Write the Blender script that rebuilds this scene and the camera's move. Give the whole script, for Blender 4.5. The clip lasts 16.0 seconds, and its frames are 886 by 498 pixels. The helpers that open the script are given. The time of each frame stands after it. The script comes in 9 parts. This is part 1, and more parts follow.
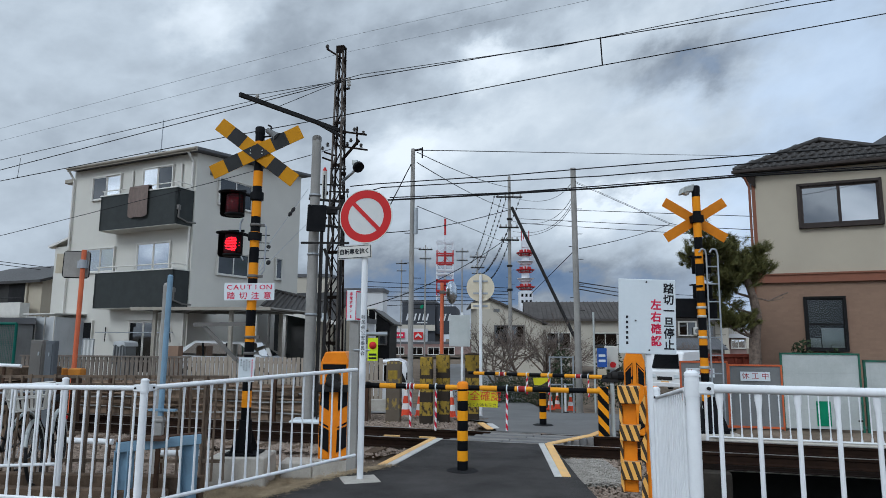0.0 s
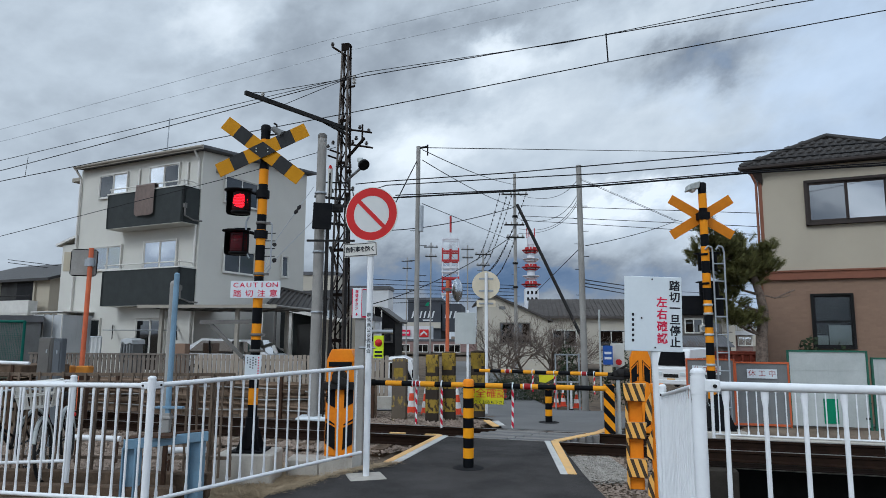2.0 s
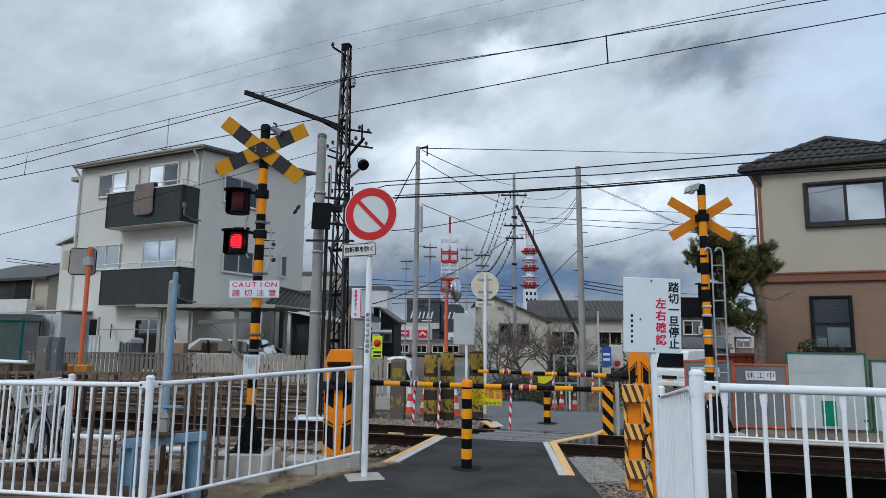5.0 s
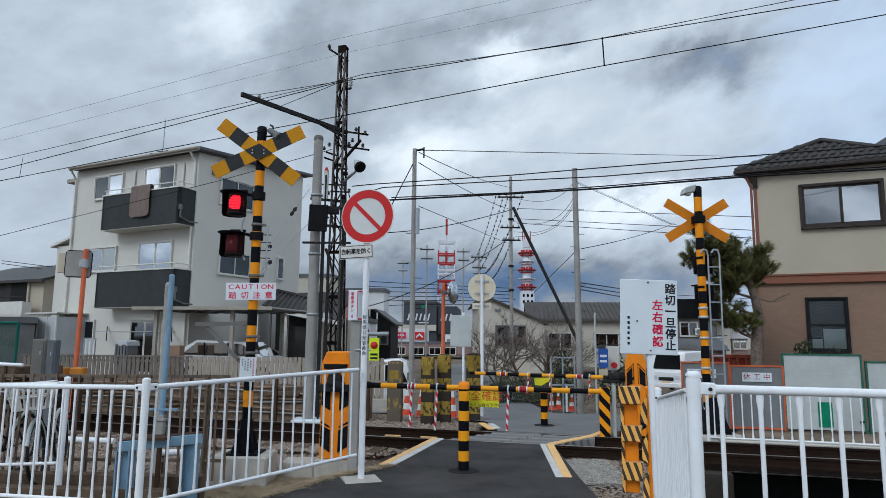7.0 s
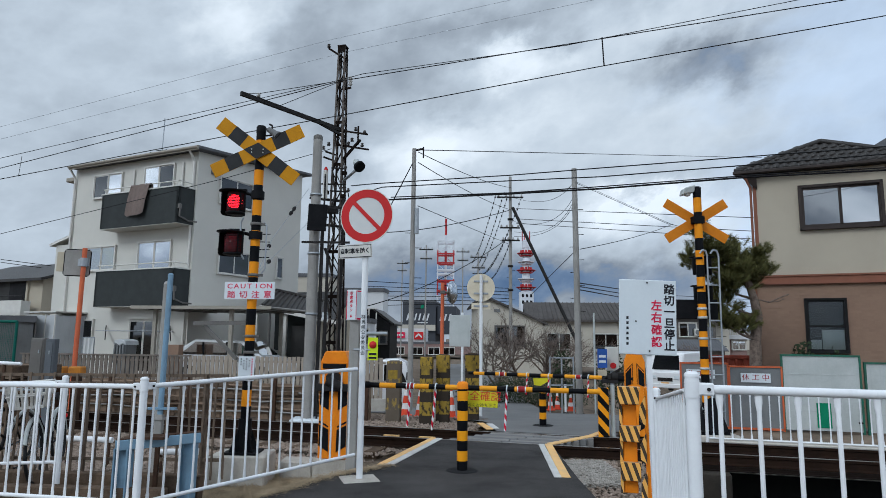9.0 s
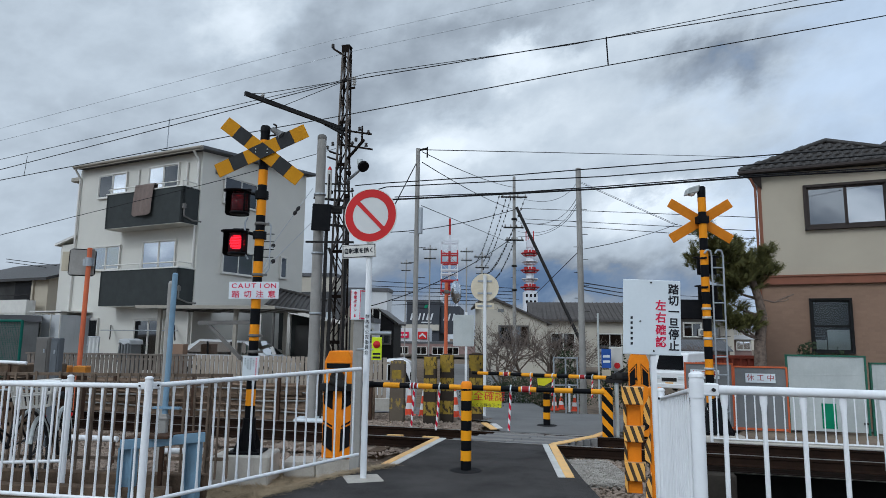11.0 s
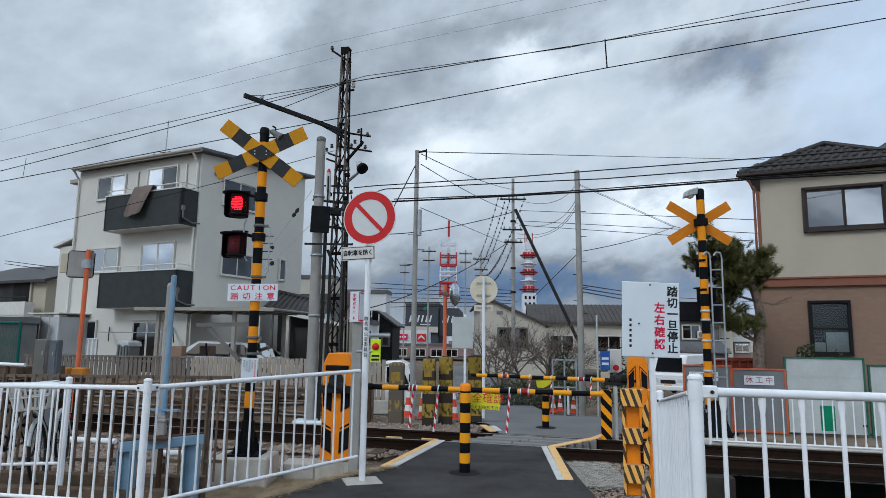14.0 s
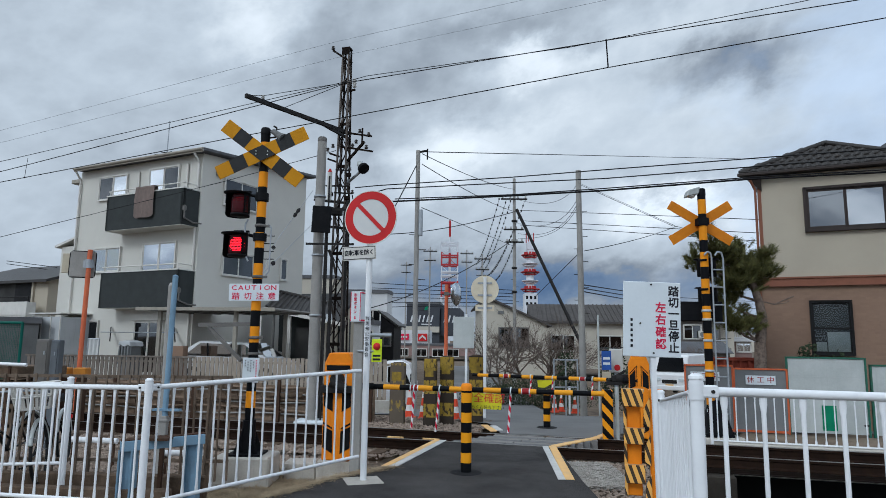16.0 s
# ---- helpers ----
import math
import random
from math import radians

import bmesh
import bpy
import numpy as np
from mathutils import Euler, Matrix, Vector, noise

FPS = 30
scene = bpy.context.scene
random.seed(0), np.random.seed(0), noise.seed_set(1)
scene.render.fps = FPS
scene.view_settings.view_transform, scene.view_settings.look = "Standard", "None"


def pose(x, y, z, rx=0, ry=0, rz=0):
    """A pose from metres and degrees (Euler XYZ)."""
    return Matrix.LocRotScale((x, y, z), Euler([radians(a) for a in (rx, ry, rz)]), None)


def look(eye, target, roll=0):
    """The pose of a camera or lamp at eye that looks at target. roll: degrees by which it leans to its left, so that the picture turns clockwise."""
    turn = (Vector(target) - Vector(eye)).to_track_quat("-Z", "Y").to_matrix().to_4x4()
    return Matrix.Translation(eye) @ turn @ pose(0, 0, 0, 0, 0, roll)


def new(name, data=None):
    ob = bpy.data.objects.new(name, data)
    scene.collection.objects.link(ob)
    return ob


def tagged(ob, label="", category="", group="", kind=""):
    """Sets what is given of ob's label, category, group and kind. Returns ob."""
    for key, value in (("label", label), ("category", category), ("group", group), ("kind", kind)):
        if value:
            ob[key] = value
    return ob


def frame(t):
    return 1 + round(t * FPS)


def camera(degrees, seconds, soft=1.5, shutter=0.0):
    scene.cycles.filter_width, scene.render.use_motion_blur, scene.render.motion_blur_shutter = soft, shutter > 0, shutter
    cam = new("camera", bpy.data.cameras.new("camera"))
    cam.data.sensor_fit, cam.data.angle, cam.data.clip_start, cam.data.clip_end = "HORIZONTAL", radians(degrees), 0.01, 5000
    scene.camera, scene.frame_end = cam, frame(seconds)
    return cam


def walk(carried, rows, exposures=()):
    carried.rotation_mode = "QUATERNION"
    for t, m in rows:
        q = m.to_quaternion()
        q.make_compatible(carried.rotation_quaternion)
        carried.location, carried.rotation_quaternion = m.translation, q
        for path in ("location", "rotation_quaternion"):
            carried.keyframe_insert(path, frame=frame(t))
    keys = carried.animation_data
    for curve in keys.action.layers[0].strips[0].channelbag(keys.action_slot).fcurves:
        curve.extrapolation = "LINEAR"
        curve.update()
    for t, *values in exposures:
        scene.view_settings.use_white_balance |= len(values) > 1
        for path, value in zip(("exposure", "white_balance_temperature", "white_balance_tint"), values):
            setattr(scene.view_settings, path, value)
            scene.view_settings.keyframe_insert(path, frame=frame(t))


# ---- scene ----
# Camera: held by hand at eye height, almost still
cam = camera(68.97, 16.0, soft=0.72)
WALK = [
    (0.0, pose(0.000, 0.000, 1.550, 97.900, -0.396, -0.055)),
    (0.5, pose(-0.002, 0.001, 1.550, 97.901, -0.387, -0.046)),
    (1.0, pose(-0.001, 0.000, 1.552, 97.757, -0.303, 0.194)),
    (1.5, pose(0.004, 0.002, 1.550, 97.674, -0.243, 0.342)),
    (2.0, pose(-0.000, -0.003, 1.551, 97.674, -0.366, 0.442)),
    (2.5, pose(-0.002, 0.000, 1.547, 97.659, -0.546, 0.519)),
    (3.0, pose(-0.000, 0.004, 1.549, 97.576, -0.652, 0.473)),
    (3.5, pose(0.000, 0.001, 1.549, 97.571, -0.646, 0.496)),
    (4.0, pose(-0.002, -0.003, 1.549, 97.589, -0.664, 0.487)),
    (6.5, pose(0.001, 0.003, 1.551, 97.903, -0.494, 0.061)),
    (7.0, pose(-0.001, -0.000, 1.550, 97.903, -0.521, 0.054)),
    (7.5, pose(-0.000, 0.000, 1.550, 97.883, -0.587, 0.071)),
    (8.0, pose(0.003, 0.002, 1.548, 97.927, -0.619, 0.039)),
    (8.5, pose(0.002, 0.004, 1.549, 97.920, -0.694, -0.021)),
    (9.0, pose(0.003, 0.006, 1.548, 97.904, -0.671, -0.021)),
    (11.5, pose(0.002, 0.007, 1.548, 97.869, -0.747, 0.345)),
    (12.0, pose(0.003, 0.006, 1.546, 97.828, -0.768, 0.322)),
    (12.5, pose(-0.000, 0.006, 1.547, 97.810, -0.792, 0.268)),
    (13.0, pose(0.001, 0.006, 1.547, 97.875, -0.787, 0.225)),
    (13.5, pose(0.002, 0.006, 1.549, 97.985, -0.761, 0.213)),
    (14.0, pose(0.001, 0.003, 1.549, 98.063, -0.758, 0.208)),
    (14.5, pose(0.002, 0.005, 1.551, 98.098, -0.731, 0.216)),
    (15.0, pose(0.001, 0.005, 1.549, 98.126, -0.754, 0.200)),
    (15.5, pose(0.001, 0.004, 1.547, 98.095, -0.775, 0.204)),
    (16.0, pose(0.003, 0.002, 1.548, 98.054, -0.746, 0.321)),
]
walk(cam, WALK, exposures=((0.0, 0.0, 5690, 5), (16.0, 0.0, 5690, 5)))

# World: broken overcast; a wide soft sun behind the camera
SUN_AZ, SUN_EL = radians(215), radians(38)
world = bpy.data.worlds.new("world")
scene.world = world
world.use_nodes = True


class Nodes:
    """Short hand for building node trees."""

    def __init__(self, tree, clear=True):
        self.tree = tree
        if clear:
            tree.nodes.clear()

    def add(self, kind, **inputs):
        node = self.tree.nodes.new(kind)
        for key, value in inputs.items():
            self.put(node, key.replace("_", " "), value)
        return node

    def put(self, node, key, value):
        sock = node.inputs[int(key[1:])] if key[0] == "i" and key[1:].isdigit() else node.inputs[key]
        if isinstance(value, bpy.types.NodeSocket):
            self.tree.links.new(value, sock)
        else:
            if sock.type == "RGBA" and len(value) == 3:
                value = (*value, 1)
            sock.default_value = value

    def math(self, op, a, b=0.0, c=0.0):
        node = self.tree.nodes.new("ShaderNodeMath")
        node.operation = op
        for k, v in enumerate((a, b, c)):
            self.put(node, "i%d" % k, v)
        return node.outputs[0]

    def mix(self, fac, a, b, blend="MIX"):
        node = self.tree.nodes.new("ShaderNodeMix")
        node.data_type, node.blend_type = "RGBA", blend
        self.put(node, "i0", fac)
        self.put(node, "i6", a)
        self.put(node, "i7", b)
        return node.outputs[2]

    def noise(self, vector, scale, detail=4.0, rough=0.55, distortion=0.0):
        node = self.add("ShaderNodeTexNoise", Vector=vector, Scale=scale, Detail=detail, Roughness=rough, Distortion=distortion)
        return node.outputs["Fac"]

    def ramp(self, value, lo, hi):
        node = self.tree.nodes.new("ShaderNodeMapRange")
        node.interpolation_type = "SMOOTHSTEP"
        for k, v in enumerate((value, lo, hi, 0.0, 1.0)):
            self.put(node, "i%d" % k, v)
        return node.outputs[0]


def clouds(n, vector, lit, shade):
    """Layered cloud: two noises, stretched level, mixed between a shaded and a lit tone."""
    m = n.add("ShaderNodeMapping", Vector=vector, Scale=(1.0, 1.0, 2.6)).outputs[0]
    big = n.noise(m, 4.2, 5.0, 0.55, 0.6)
    fine = n.noise(m, 12.0, 6.0, 0.6, 0.3)
    f = n.math("ADD", n.math("MULTIPLY", big, 0.72), n.math("MULTIPLY", fine, 0.28))
    return n.mix(n.ramp(f, 0.40, 0.60), shade, lit), f


w = Nodes(world.node_tree)
sky = w.add("ShaderNodeTexSky")
sky.sky_type, sky.sun_disc = "NISHITA", False
sky.sun_elevation, sky.sun_rotation = SUN_EL, SUN_AZ
sky.air_density, sky.dust_density = 1.2, 3.0
blue = w.add("ShaderNodeVectorMath")
blue.operation = "SCALE"
w.put(blue, "i0", sky.outputs[0])
blue.inputs["Scale"].default_value = 0.09
coord = w.add("ShaderNodeTexCoord").outputs["Generated"]
grey, cover = clouds(w, coord, (1.25, 1.28, 1.32), (0.42, 0.47, 0.56))
both = w.mix(w.ramp(cover, 0.30, 0.46), blue.outputs[0], grey)
back = w.add("ShaderNodeBackground", Color=both, Strength=1.0)
w.tree.links.new(back.outputs[0], w.add("ShaderNodeOutputWorld").inputs[0])

sun = new("sun", bpy.data.lights.new("sun", "SUN"))
sun.data.energy, sun.data.angle, sun.data.color = 1.15, radians(22), (1.0, 0.98, 0.95)
sun_from = Vector((math.sin(SUN_AZ) * math.cos(SUN_EL), math.cos(SUN_AZ) * math.cos(SUN_EL), math.sin(SUN_EL)))
sun.matrix_world = look(sun_from * 50, (0, 0, 0))


# ---- materials ----
def material(name, base, other=None, rough=0.6, metal=0.0, scale=6.0, bump=0.1, fine=60.0, spread=0.5, spec=0.1, streak=0.0):
    """A painted, stony or metal surface: two tones by a broad noise, a fine grain, relief, and streaks where asked."""
    mat = bpy.data.materials.new(name)
    mat.use_nodes = True
    n = Nodes(mat.node_tree)
    c = n.add("ShaderNodeTexCoord").outputs["Object"]
    rnd = n.add("ShaderNodeObjectInfo").outputs["Random"]
    shift = n.add("ShaderNodeVectorMath")
    shift.operation = "ADD"
    n.put(shift, "i0", c)
    mul = n.math("MULTIPLY", rnd, 37.0)
    comb = n.add("ShaderNodeCombineXYZ", X=mul, Y=mul, Z=0.0)
    n.put(shift, "i1", comb.outputs[0])
    v = shift.outputs[0]
    broad = n.noise(v, scale, 5.0, 0.6)
    grain = n.noise(v, fine, 3.0, 0.6)
    other = other or tuple(0.72 * x for x in base)
    f = n.ramp(n.math("ADD", n.math("MULTIPLY", broad, 0.75), n.math("MULTIPLY", grain, 0.25)), 0.5 - 0.25 * spread - 0.08, 0.5 + 0.25 * spread + 0.08)
    col = n.mix(f, other, base)
    if streak:
        m = n.add("ShaderNodeMapping", Vector=v, Scale=(7.0, 7.0, 0.5)).outputs[0]
        s = n.ramp(n.noise(m, 2.0, 4.0, 0.65), 0.52, 0.78)
        col = n.mix(n.math("MULTIPLY", s, streak), col, tuple(0.35 * x for x in base))
    col = n.mix(n.math("MULTIPLY", n.math("SUBTRACT", rnd, 0.5), 0.16), col, (0.5, 0.5, 0.5), "SOFT_LIGHT")
    r = n.math("ADD", n.math("MULTIPLY", grain, 0.2), rough - 0.1)
    bsdf = n.add("ShaderNodeBsdfPrincipled", Base_Color=col, Roughness=r, Metallic=metal)
    bsdf.inputs["Specular IOR Level"].default_value = spec
    if bump:
        height = n.math("ADD", n.math("MULTIPLY", broad, 0.4), grain)
        b = n.add("ShaderNodeBump", Strength=bump, Distance=0.01, Height=height)
        n.put(bsdf, "Normal", b.outputs[0])
    n.tree.links.new(bsdf.outputs[0], n.add("ShaderNodeOutputMaterial").inputs[0])
    return mat


def striped(name, a, b, axis, period, duty=0.5, offset=0.0, slope=0.0, cross="X", rough=0.45, worn=0.0):
    """Two paints in bands along one axis of the object, oblique by slope, chipped a little."""
    mat = material(name, a, tuple(0.85 * x for x in a), rough, 0, 5.0, 0.05, spec=0.05)
    t = mat.node_tree
    n = Nodes(t, False)
    bsdf = next(x for x in t.nodes if x.type == "BSDF_PRINCIPLED")
    old = bsdf.inputs["Base Color"].links[0].from_socket
    sep = n.add("ShaderNodeSeparateXYZ", Vector=n.add("ShaderNodeTexCoord").outputs["Object"])
    pos = n.math("ADD", sep.outputs[axis], offset)
    if slope:
        pos = n.math("ADD", pos, n.math("MULTIPLY", sep.outputs[cross], slope))
    k = n.math("FLOORED_MODULO", n.math("DIVIDE", pos, period), 1.0)
    k = n.math("GREATER_THAN", k, duty)
    at = n.add("ShaderNodeTexCoord").outputs["Object"]
    if worn:  # paint lost along the grain
        at = n.add("ShaderNodeMapping", Vector=at, Scale=(1.1, 1.1, 0.5)).outputs[0]
    flake = n.noise(at, 14.0, 6.0, 0.7)
    k = n.math("MULTIPLY", k, n.ramp(flake, 0.30 + worn - 0.05, 0.30 + worn + 0.05))
    n.put(bsdf, "Base Color", n.mix(k, old, b))
    return mat


def glass(name, tint=(0.35, 0.4, 0.42), rough=0.03, mirror=0.38):
    mat = bpy.data.materials.new(name)
    mat.use_nodes = True
    n = Nodes(mat.node_tree)
    wob = n.add("ShaderNodeBump", Strength=0.04, Distance=0.02, Height=n.noise(n.add("ShaderNodeTexCoord").outputs["Object"], 1.3, 2.0))
    fres = n.add("ShaderNodeFresnel", IOR=1.9).outputs[0]
    g = n.add("ShaderNodeBsdfGlossy", Color=(0.95, 0.97, 1.0), Roughness=rough, Normal=wob.outputs[0])
    d = n.add("ShaderNodeBsdfTransparent", Color=tint)
    m = n.add("ShaderNodeMixShader", i0=n.math("ADD", n.math("MULTIPLY", fres, 0.6), mirror), i1=d.outputs[0], i2=g.outputs[0])
    n.tree.links.new(m.outputs[0], n.add("ShaderNodeOutputMaterial").inputs[0])
    return mat


def glowing(name, color, strength):
    mat = bpy.data.materials.new(name)
    mat.use_nodes = True
    n = Nodes(mat.node_tree)
    e = n.add("ShaderNodeEmission", Color=color, Strength=strength)
    n.tree.links.new(e.outputs[0], n.add("ShaderNodeOutputMaterial").inputs[0])
    return mat


YEL = (0.72, 0.26, 0.012)
BLK = (0.007, 0.0075, 0.009)
M = dict(
    asphalt=material("asphalt", (0.08, 0.075, 0.072), (0.036, 0.034, 0.033), 0.9, 0, 1.6, 1.0, 140, 0.55),
    road=material("road_asphalt", (0.2, 0.196, 0.19), (0.135, 0.134, 0.132), 0.85, 0, 0.9, 0.4, 120, 0.9),
    deck_panel=material("worn_deck_panel", (0.26, 0.245, 0.23), (0.17, 0.16, 0.15), 0.85, 0, 2.0, 0.4, 80, 0.9),
    soil=material("soil", (0.24, 0.185, 0.135), (0.075, 0.057, 0.044), 0.95, 0, 1.5, 0.8, 30, 0.8),
    white_paint=material("white_paint", (0.8, 0.805, 0.81), (0.69, 0.695, 0.7), 0.4, 0, 3, 0.03, 50, 0.8, streak=0.22),
    curb_yellow=material("curb_yellow", (0.82, 0.5, 0.18), (0.66, 0.43, 0.22), 0.8, 0, 6, 0.3, 60, 0.8),
    curb_white=material("curb_white", (0.62, 0.61, 0.58), (0.45, 0.44, 0.42), 0.8, 0, 6, 0.3, 60, 0.8),
    concrete=material("concrete", (0.55, 0.51, 0.45), (0.33, 0.305, 0.265), 0.85, 0, 2.5, 0.3, 50, 0.8, streak=0.25),
    concrete_pole=material("concrete_pole", (0.34, 0.325, 0.3), (0.23, 0.22, 0.205), 0.8, 0, 2, 0.15, 60, 0.6, streak=0.2),
    steel=material("galvanised_steel", (0.42, 0.44, 0.46), (0.3, 0.32, 0.34), 0.5, 0.6, 8, 0.05, 60, 0.7),
    # stained concrete, near black: the channel's shade is put into its colour
    shaded_concrete=material("shaded_concrete", (0.014, 0.0135, 0.012), (0.006, 0.0065, 0.006), 0.7, 0, 2.5, 0.3, 50, 0.8, streak=0.4),
    cabinet=material("cabinet_grey", (0.16, 0.15, 0.138), (0.115, 0.108, 0.1), 0.5, 0.1, 2, 0.05, 40, 0.8, streak=0.2),
    blue_grey=material("blue_grey_steel", (0.13, 0.14, 0.152), (0.09, 0.098, 0.108), 0.5, 0.1, 2, 0.05, 40, 0.8, streak=0.3),
    rust=material("rusty_steel", (0.09, 0.05, 0.032), (0.045, 0.03, 0.022), 0.8, 0.2, 7, 0.3, 70, 0.8),
    rail=material("rail_steel", (0.03, 0.016, 0.010), (0.013, 0.008, 0.006), 0.7, 0.3, 5, 0.2, 60, 0.8),
    rail_top=material("rail_running_face", (0.32, 0.3, 0.28), (0.2, 0.17, 0.15), 0.35, 0.9, 3, 0.02, 40, 0.6),
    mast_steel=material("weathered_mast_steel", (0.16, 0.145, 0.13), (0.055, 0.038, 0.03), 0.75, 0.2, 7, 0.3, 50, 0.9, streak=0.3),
    dark_brown_steel=material("dark_brown_steel", (0.016, 0.010, 0.0075), (0.007, 0.005, 0.004), 0.85, 0.1, 6, 0.3, 50, 0.9),
    abutment=material("dark_concrete", (0.05, 0.042, 0.034), (0.018, 0.016, 0.013), 0.8, 0, 2.5, 0.4, 50, 0.9, streak=0.4),
    amber=material("amber_plastic", (0.5, 0.2, 0.03), (0.35, 0.14, 0.03), 0.5, 0, 4, 0.03),
    beige_plate=material("beige_plate", (0.5, 0.44, 0.33), (0.42, 0.37, 0.28), 0.6, 0, 3, 0.05),
    shed=material("grey_shed", (0.15, 0.15, 0.148), (0.1, 0.1, 0.098), 0.6, 0.1, 2, 0.1, 40, 0.8, streak=0.2),
    tar=material("tar_patch", (0.022, 0.022, 0.023), (0.014, 0.014, 0.015), 0.8, 0, 8, 0.8, 90, 0.8),
    clear_pane=glass("clear_pane", (0.75, 0.78, 0.78), 0.03, -0.03),
    net_green=material("net_green", (0.012, 0.1, 0.075), (0.01, 0.08, 0.06), 0.6, 0, 4, 0.03),
    plank=material("tan_planks", (0.26, 0.185, 0.13), (0.11, 0.078, 0.055), 0.85, 0, 3, 0.3, 50, 0.8, streak=0.3),
    windscreen=glass("windscreen", (0.02, 0.022, 0.024), 0.05, -0.045),
    mirror_face=material("mirror_face", (0.5, 0.52, 0.55), (0.42, 0.44, 0.46), 0.15, 1.0, 3, 0.0),
    # one glass in two copies: brighter and dimmer sky reflection set by mirror share
    bright_sky_glass=glass("sky_lit_glass", (0.05, 0.065, 0.075), 0.03, 0.33),
    dark_sky_glass=glass("shaded_sky_glass", (0.05, 0.065, 0.075), 0.03, 0.15),
    gutter_beige=material("beige_gutter", (0.33, 0.3, 0.25), (0.27, 0.245, 0.205), 0.5, 0, 4, 0.03),
    gutter=material("dark_brown_gutter", (0.05, 0.04, 0.036), (0.035, 0.028, 0.025), 0.45, 0, 4, 0.03),
    dark_steel=material("dark_steel", (0.03, 0.029, 0.029), (0.018, 0.016, 0.015), 0.65, 0.1, 8, 0.15, 60, 0.8),
    black=material("black_paint", BLK, (0.013, 0.013, 0.014), 0.5, 0, 6, 0.05, spec=0.04),
    orange=material("orange_paint", (0.83, 0.26, 0.012), (0.7, 0.2, 0.012), 0.4, 0, 4, 0.04, 50, 0.6, streak=0.12),
    yellow_back=material("amber_paint", (0.62, 0.21, 0.012), (0.5, 0.16, 0.01), 0.5, 0, 5, 0.05),
    cross_yellow=material("cross_yellow", (0.5, 0.225, 0.004), (0.43, 0.19, 0.004), 0.5, 0, 5, 0.05),
    cross_black=material("cross_black", (0.035, 0.036, 0.037), (0.025, 0.025, 0.025), 0.6, 0, 5, 0.05),
    red=material("red_paint", (0.52, 0.028, 0.03), (0.44, 0.025, 0.025), 0.4, 0, 5, 0.02),
    band_red=material("band_red", (0.3, 0.02, 0.025), (0.24, 0.018, 0.02), 0.4, 0, 5, 0.02),
    red_print=material("red_print", (0.6, 0.02, 0.07), (0.5, 0.02, 0.06), 0.5, 0, 5, 0),
    black_print=material("black_print", (0.02, 0.021, 0.024), (0.025, 0.025, 0.03), 0.5, 0, 5, 0),
    sign_white=material("sign_white", (0.66, 0.7, 0.72), (0.6, 0.64, 0.66), 0.45, 0, 2, 0.02, 40, 0.5, streak=0.06),
    sign_back=material("sign_back", (0.72, 0.65, 0.5), (0.58, 0.5, 0.37), 0.6, 0.1, 3, 0.05, 40, 0.8, streak=0.2),
    sign_grey=material("sign_face", (0.6, 0.6, 0.58), (0.55, 0.55, 0.54), 0.5, 0, 3, 0.02),
    picket=material("weathered_pickets", (0.2, 0.15, 0.11), (0.075, 0.056, 0.042), 0.9, 0, 6, 0.4, 60, 0.9, streak=0.3),
    mossy_post=material("mossy_post", (0.15, 0.125, 0.06), (0.07, 0.06, 0.035), 0.9, 0, 6, 0.4, 60, 0.9, streak=0.3),
    wood_dark=material("old_dark_wood", (0.16, 0.112, 0.076), (0.05, 0.036, 0.026), 0.9, 0, 6, 0.5, 60, 0.8, streak=0.4),
    fence_beige=material("beige_slats", (0.36, 0.305, 0.245), (0.25, 0.21, 0.17), 0.7, 0, 3, 0.1, 60, 0.7, streak=0.15),
    # darker copy of the beige slats, with shade and dirt in the colour
    fence_dark=material("shaded_dirty_slats", (0.2, 0.172, 0.145), (0.12, 0.1, 0.085), 0.75, 0, 3, 0.1, 60, 0.8, streak=0.2),
    blue_paint=material("light_blue_paint", (0.2, 0.32, 0.43), (0.16, 0.235, 0.3), 0.5, 0, 5, 0.08, 60, 0.6, streak=0.2),
    orange_pole=material("red_orange_paint", (0.6, 0.15, 0.065), (0.48, 0.12, 0.06), 0.5, 0, 5, 0.05),
    wall_white=material("white_render", (0.57, 0.55, 0.495), (0.51, 0.49, 0.445), 0.8, 0, 0.6, 0.15, 40, 0.7),
    wall_dark=material("charcoal_cladding", (0.044, 0.048, 0.047), (0.032, 0.035, 0.034), 0.6, 0, 3, 0.3, 30, 0.8),
    wall_beige=material("beige_render", (0.42, 0.37, 0.29), (0.37, 0.325, 0.255), 0.85, 0, 0.8, 0.2, 50, 0.7),
    wall_brown=material("brown_siding", (0.27, 0.178, 0.125), (0.225, 0.146, 0.103), 0.8, 0, 2, 0.2, 40, 0.7),
    trim_brown=material("terracotta_trim", (0.23, 0.095, 0.06), (0.18, 0.078, 0.05), 0.6, 0, 3, 0.1),
    roof=material("dark_roof_tile", (0.044, 0.038, 0.034), (0.016, 0.014, 0.013), 0.45, 0, 5, 0.2, 50, 0.9, 0.3),
    roof_brown=material("weathered_brown_roof", (0.105, 0.095, 0.088), (0.06, 0.053, 0.05), 0.7, 0, 2, 0.2, 40, 0.9, streak=0.2),
    shed_brown=material("grey_brown_render", (0.16, 0.145, 0.13), (0.11, 0.1, 0.09), 0.8, 0, 1.5, 0.15, 40, 0.8, streak=0.2),
    roof_grey=material("grey_roof", (0.13, 0.13, 0.135), (0.085, 0.085, 0.09), 0.6, 0, 2, 0.2, 50, 0.8),
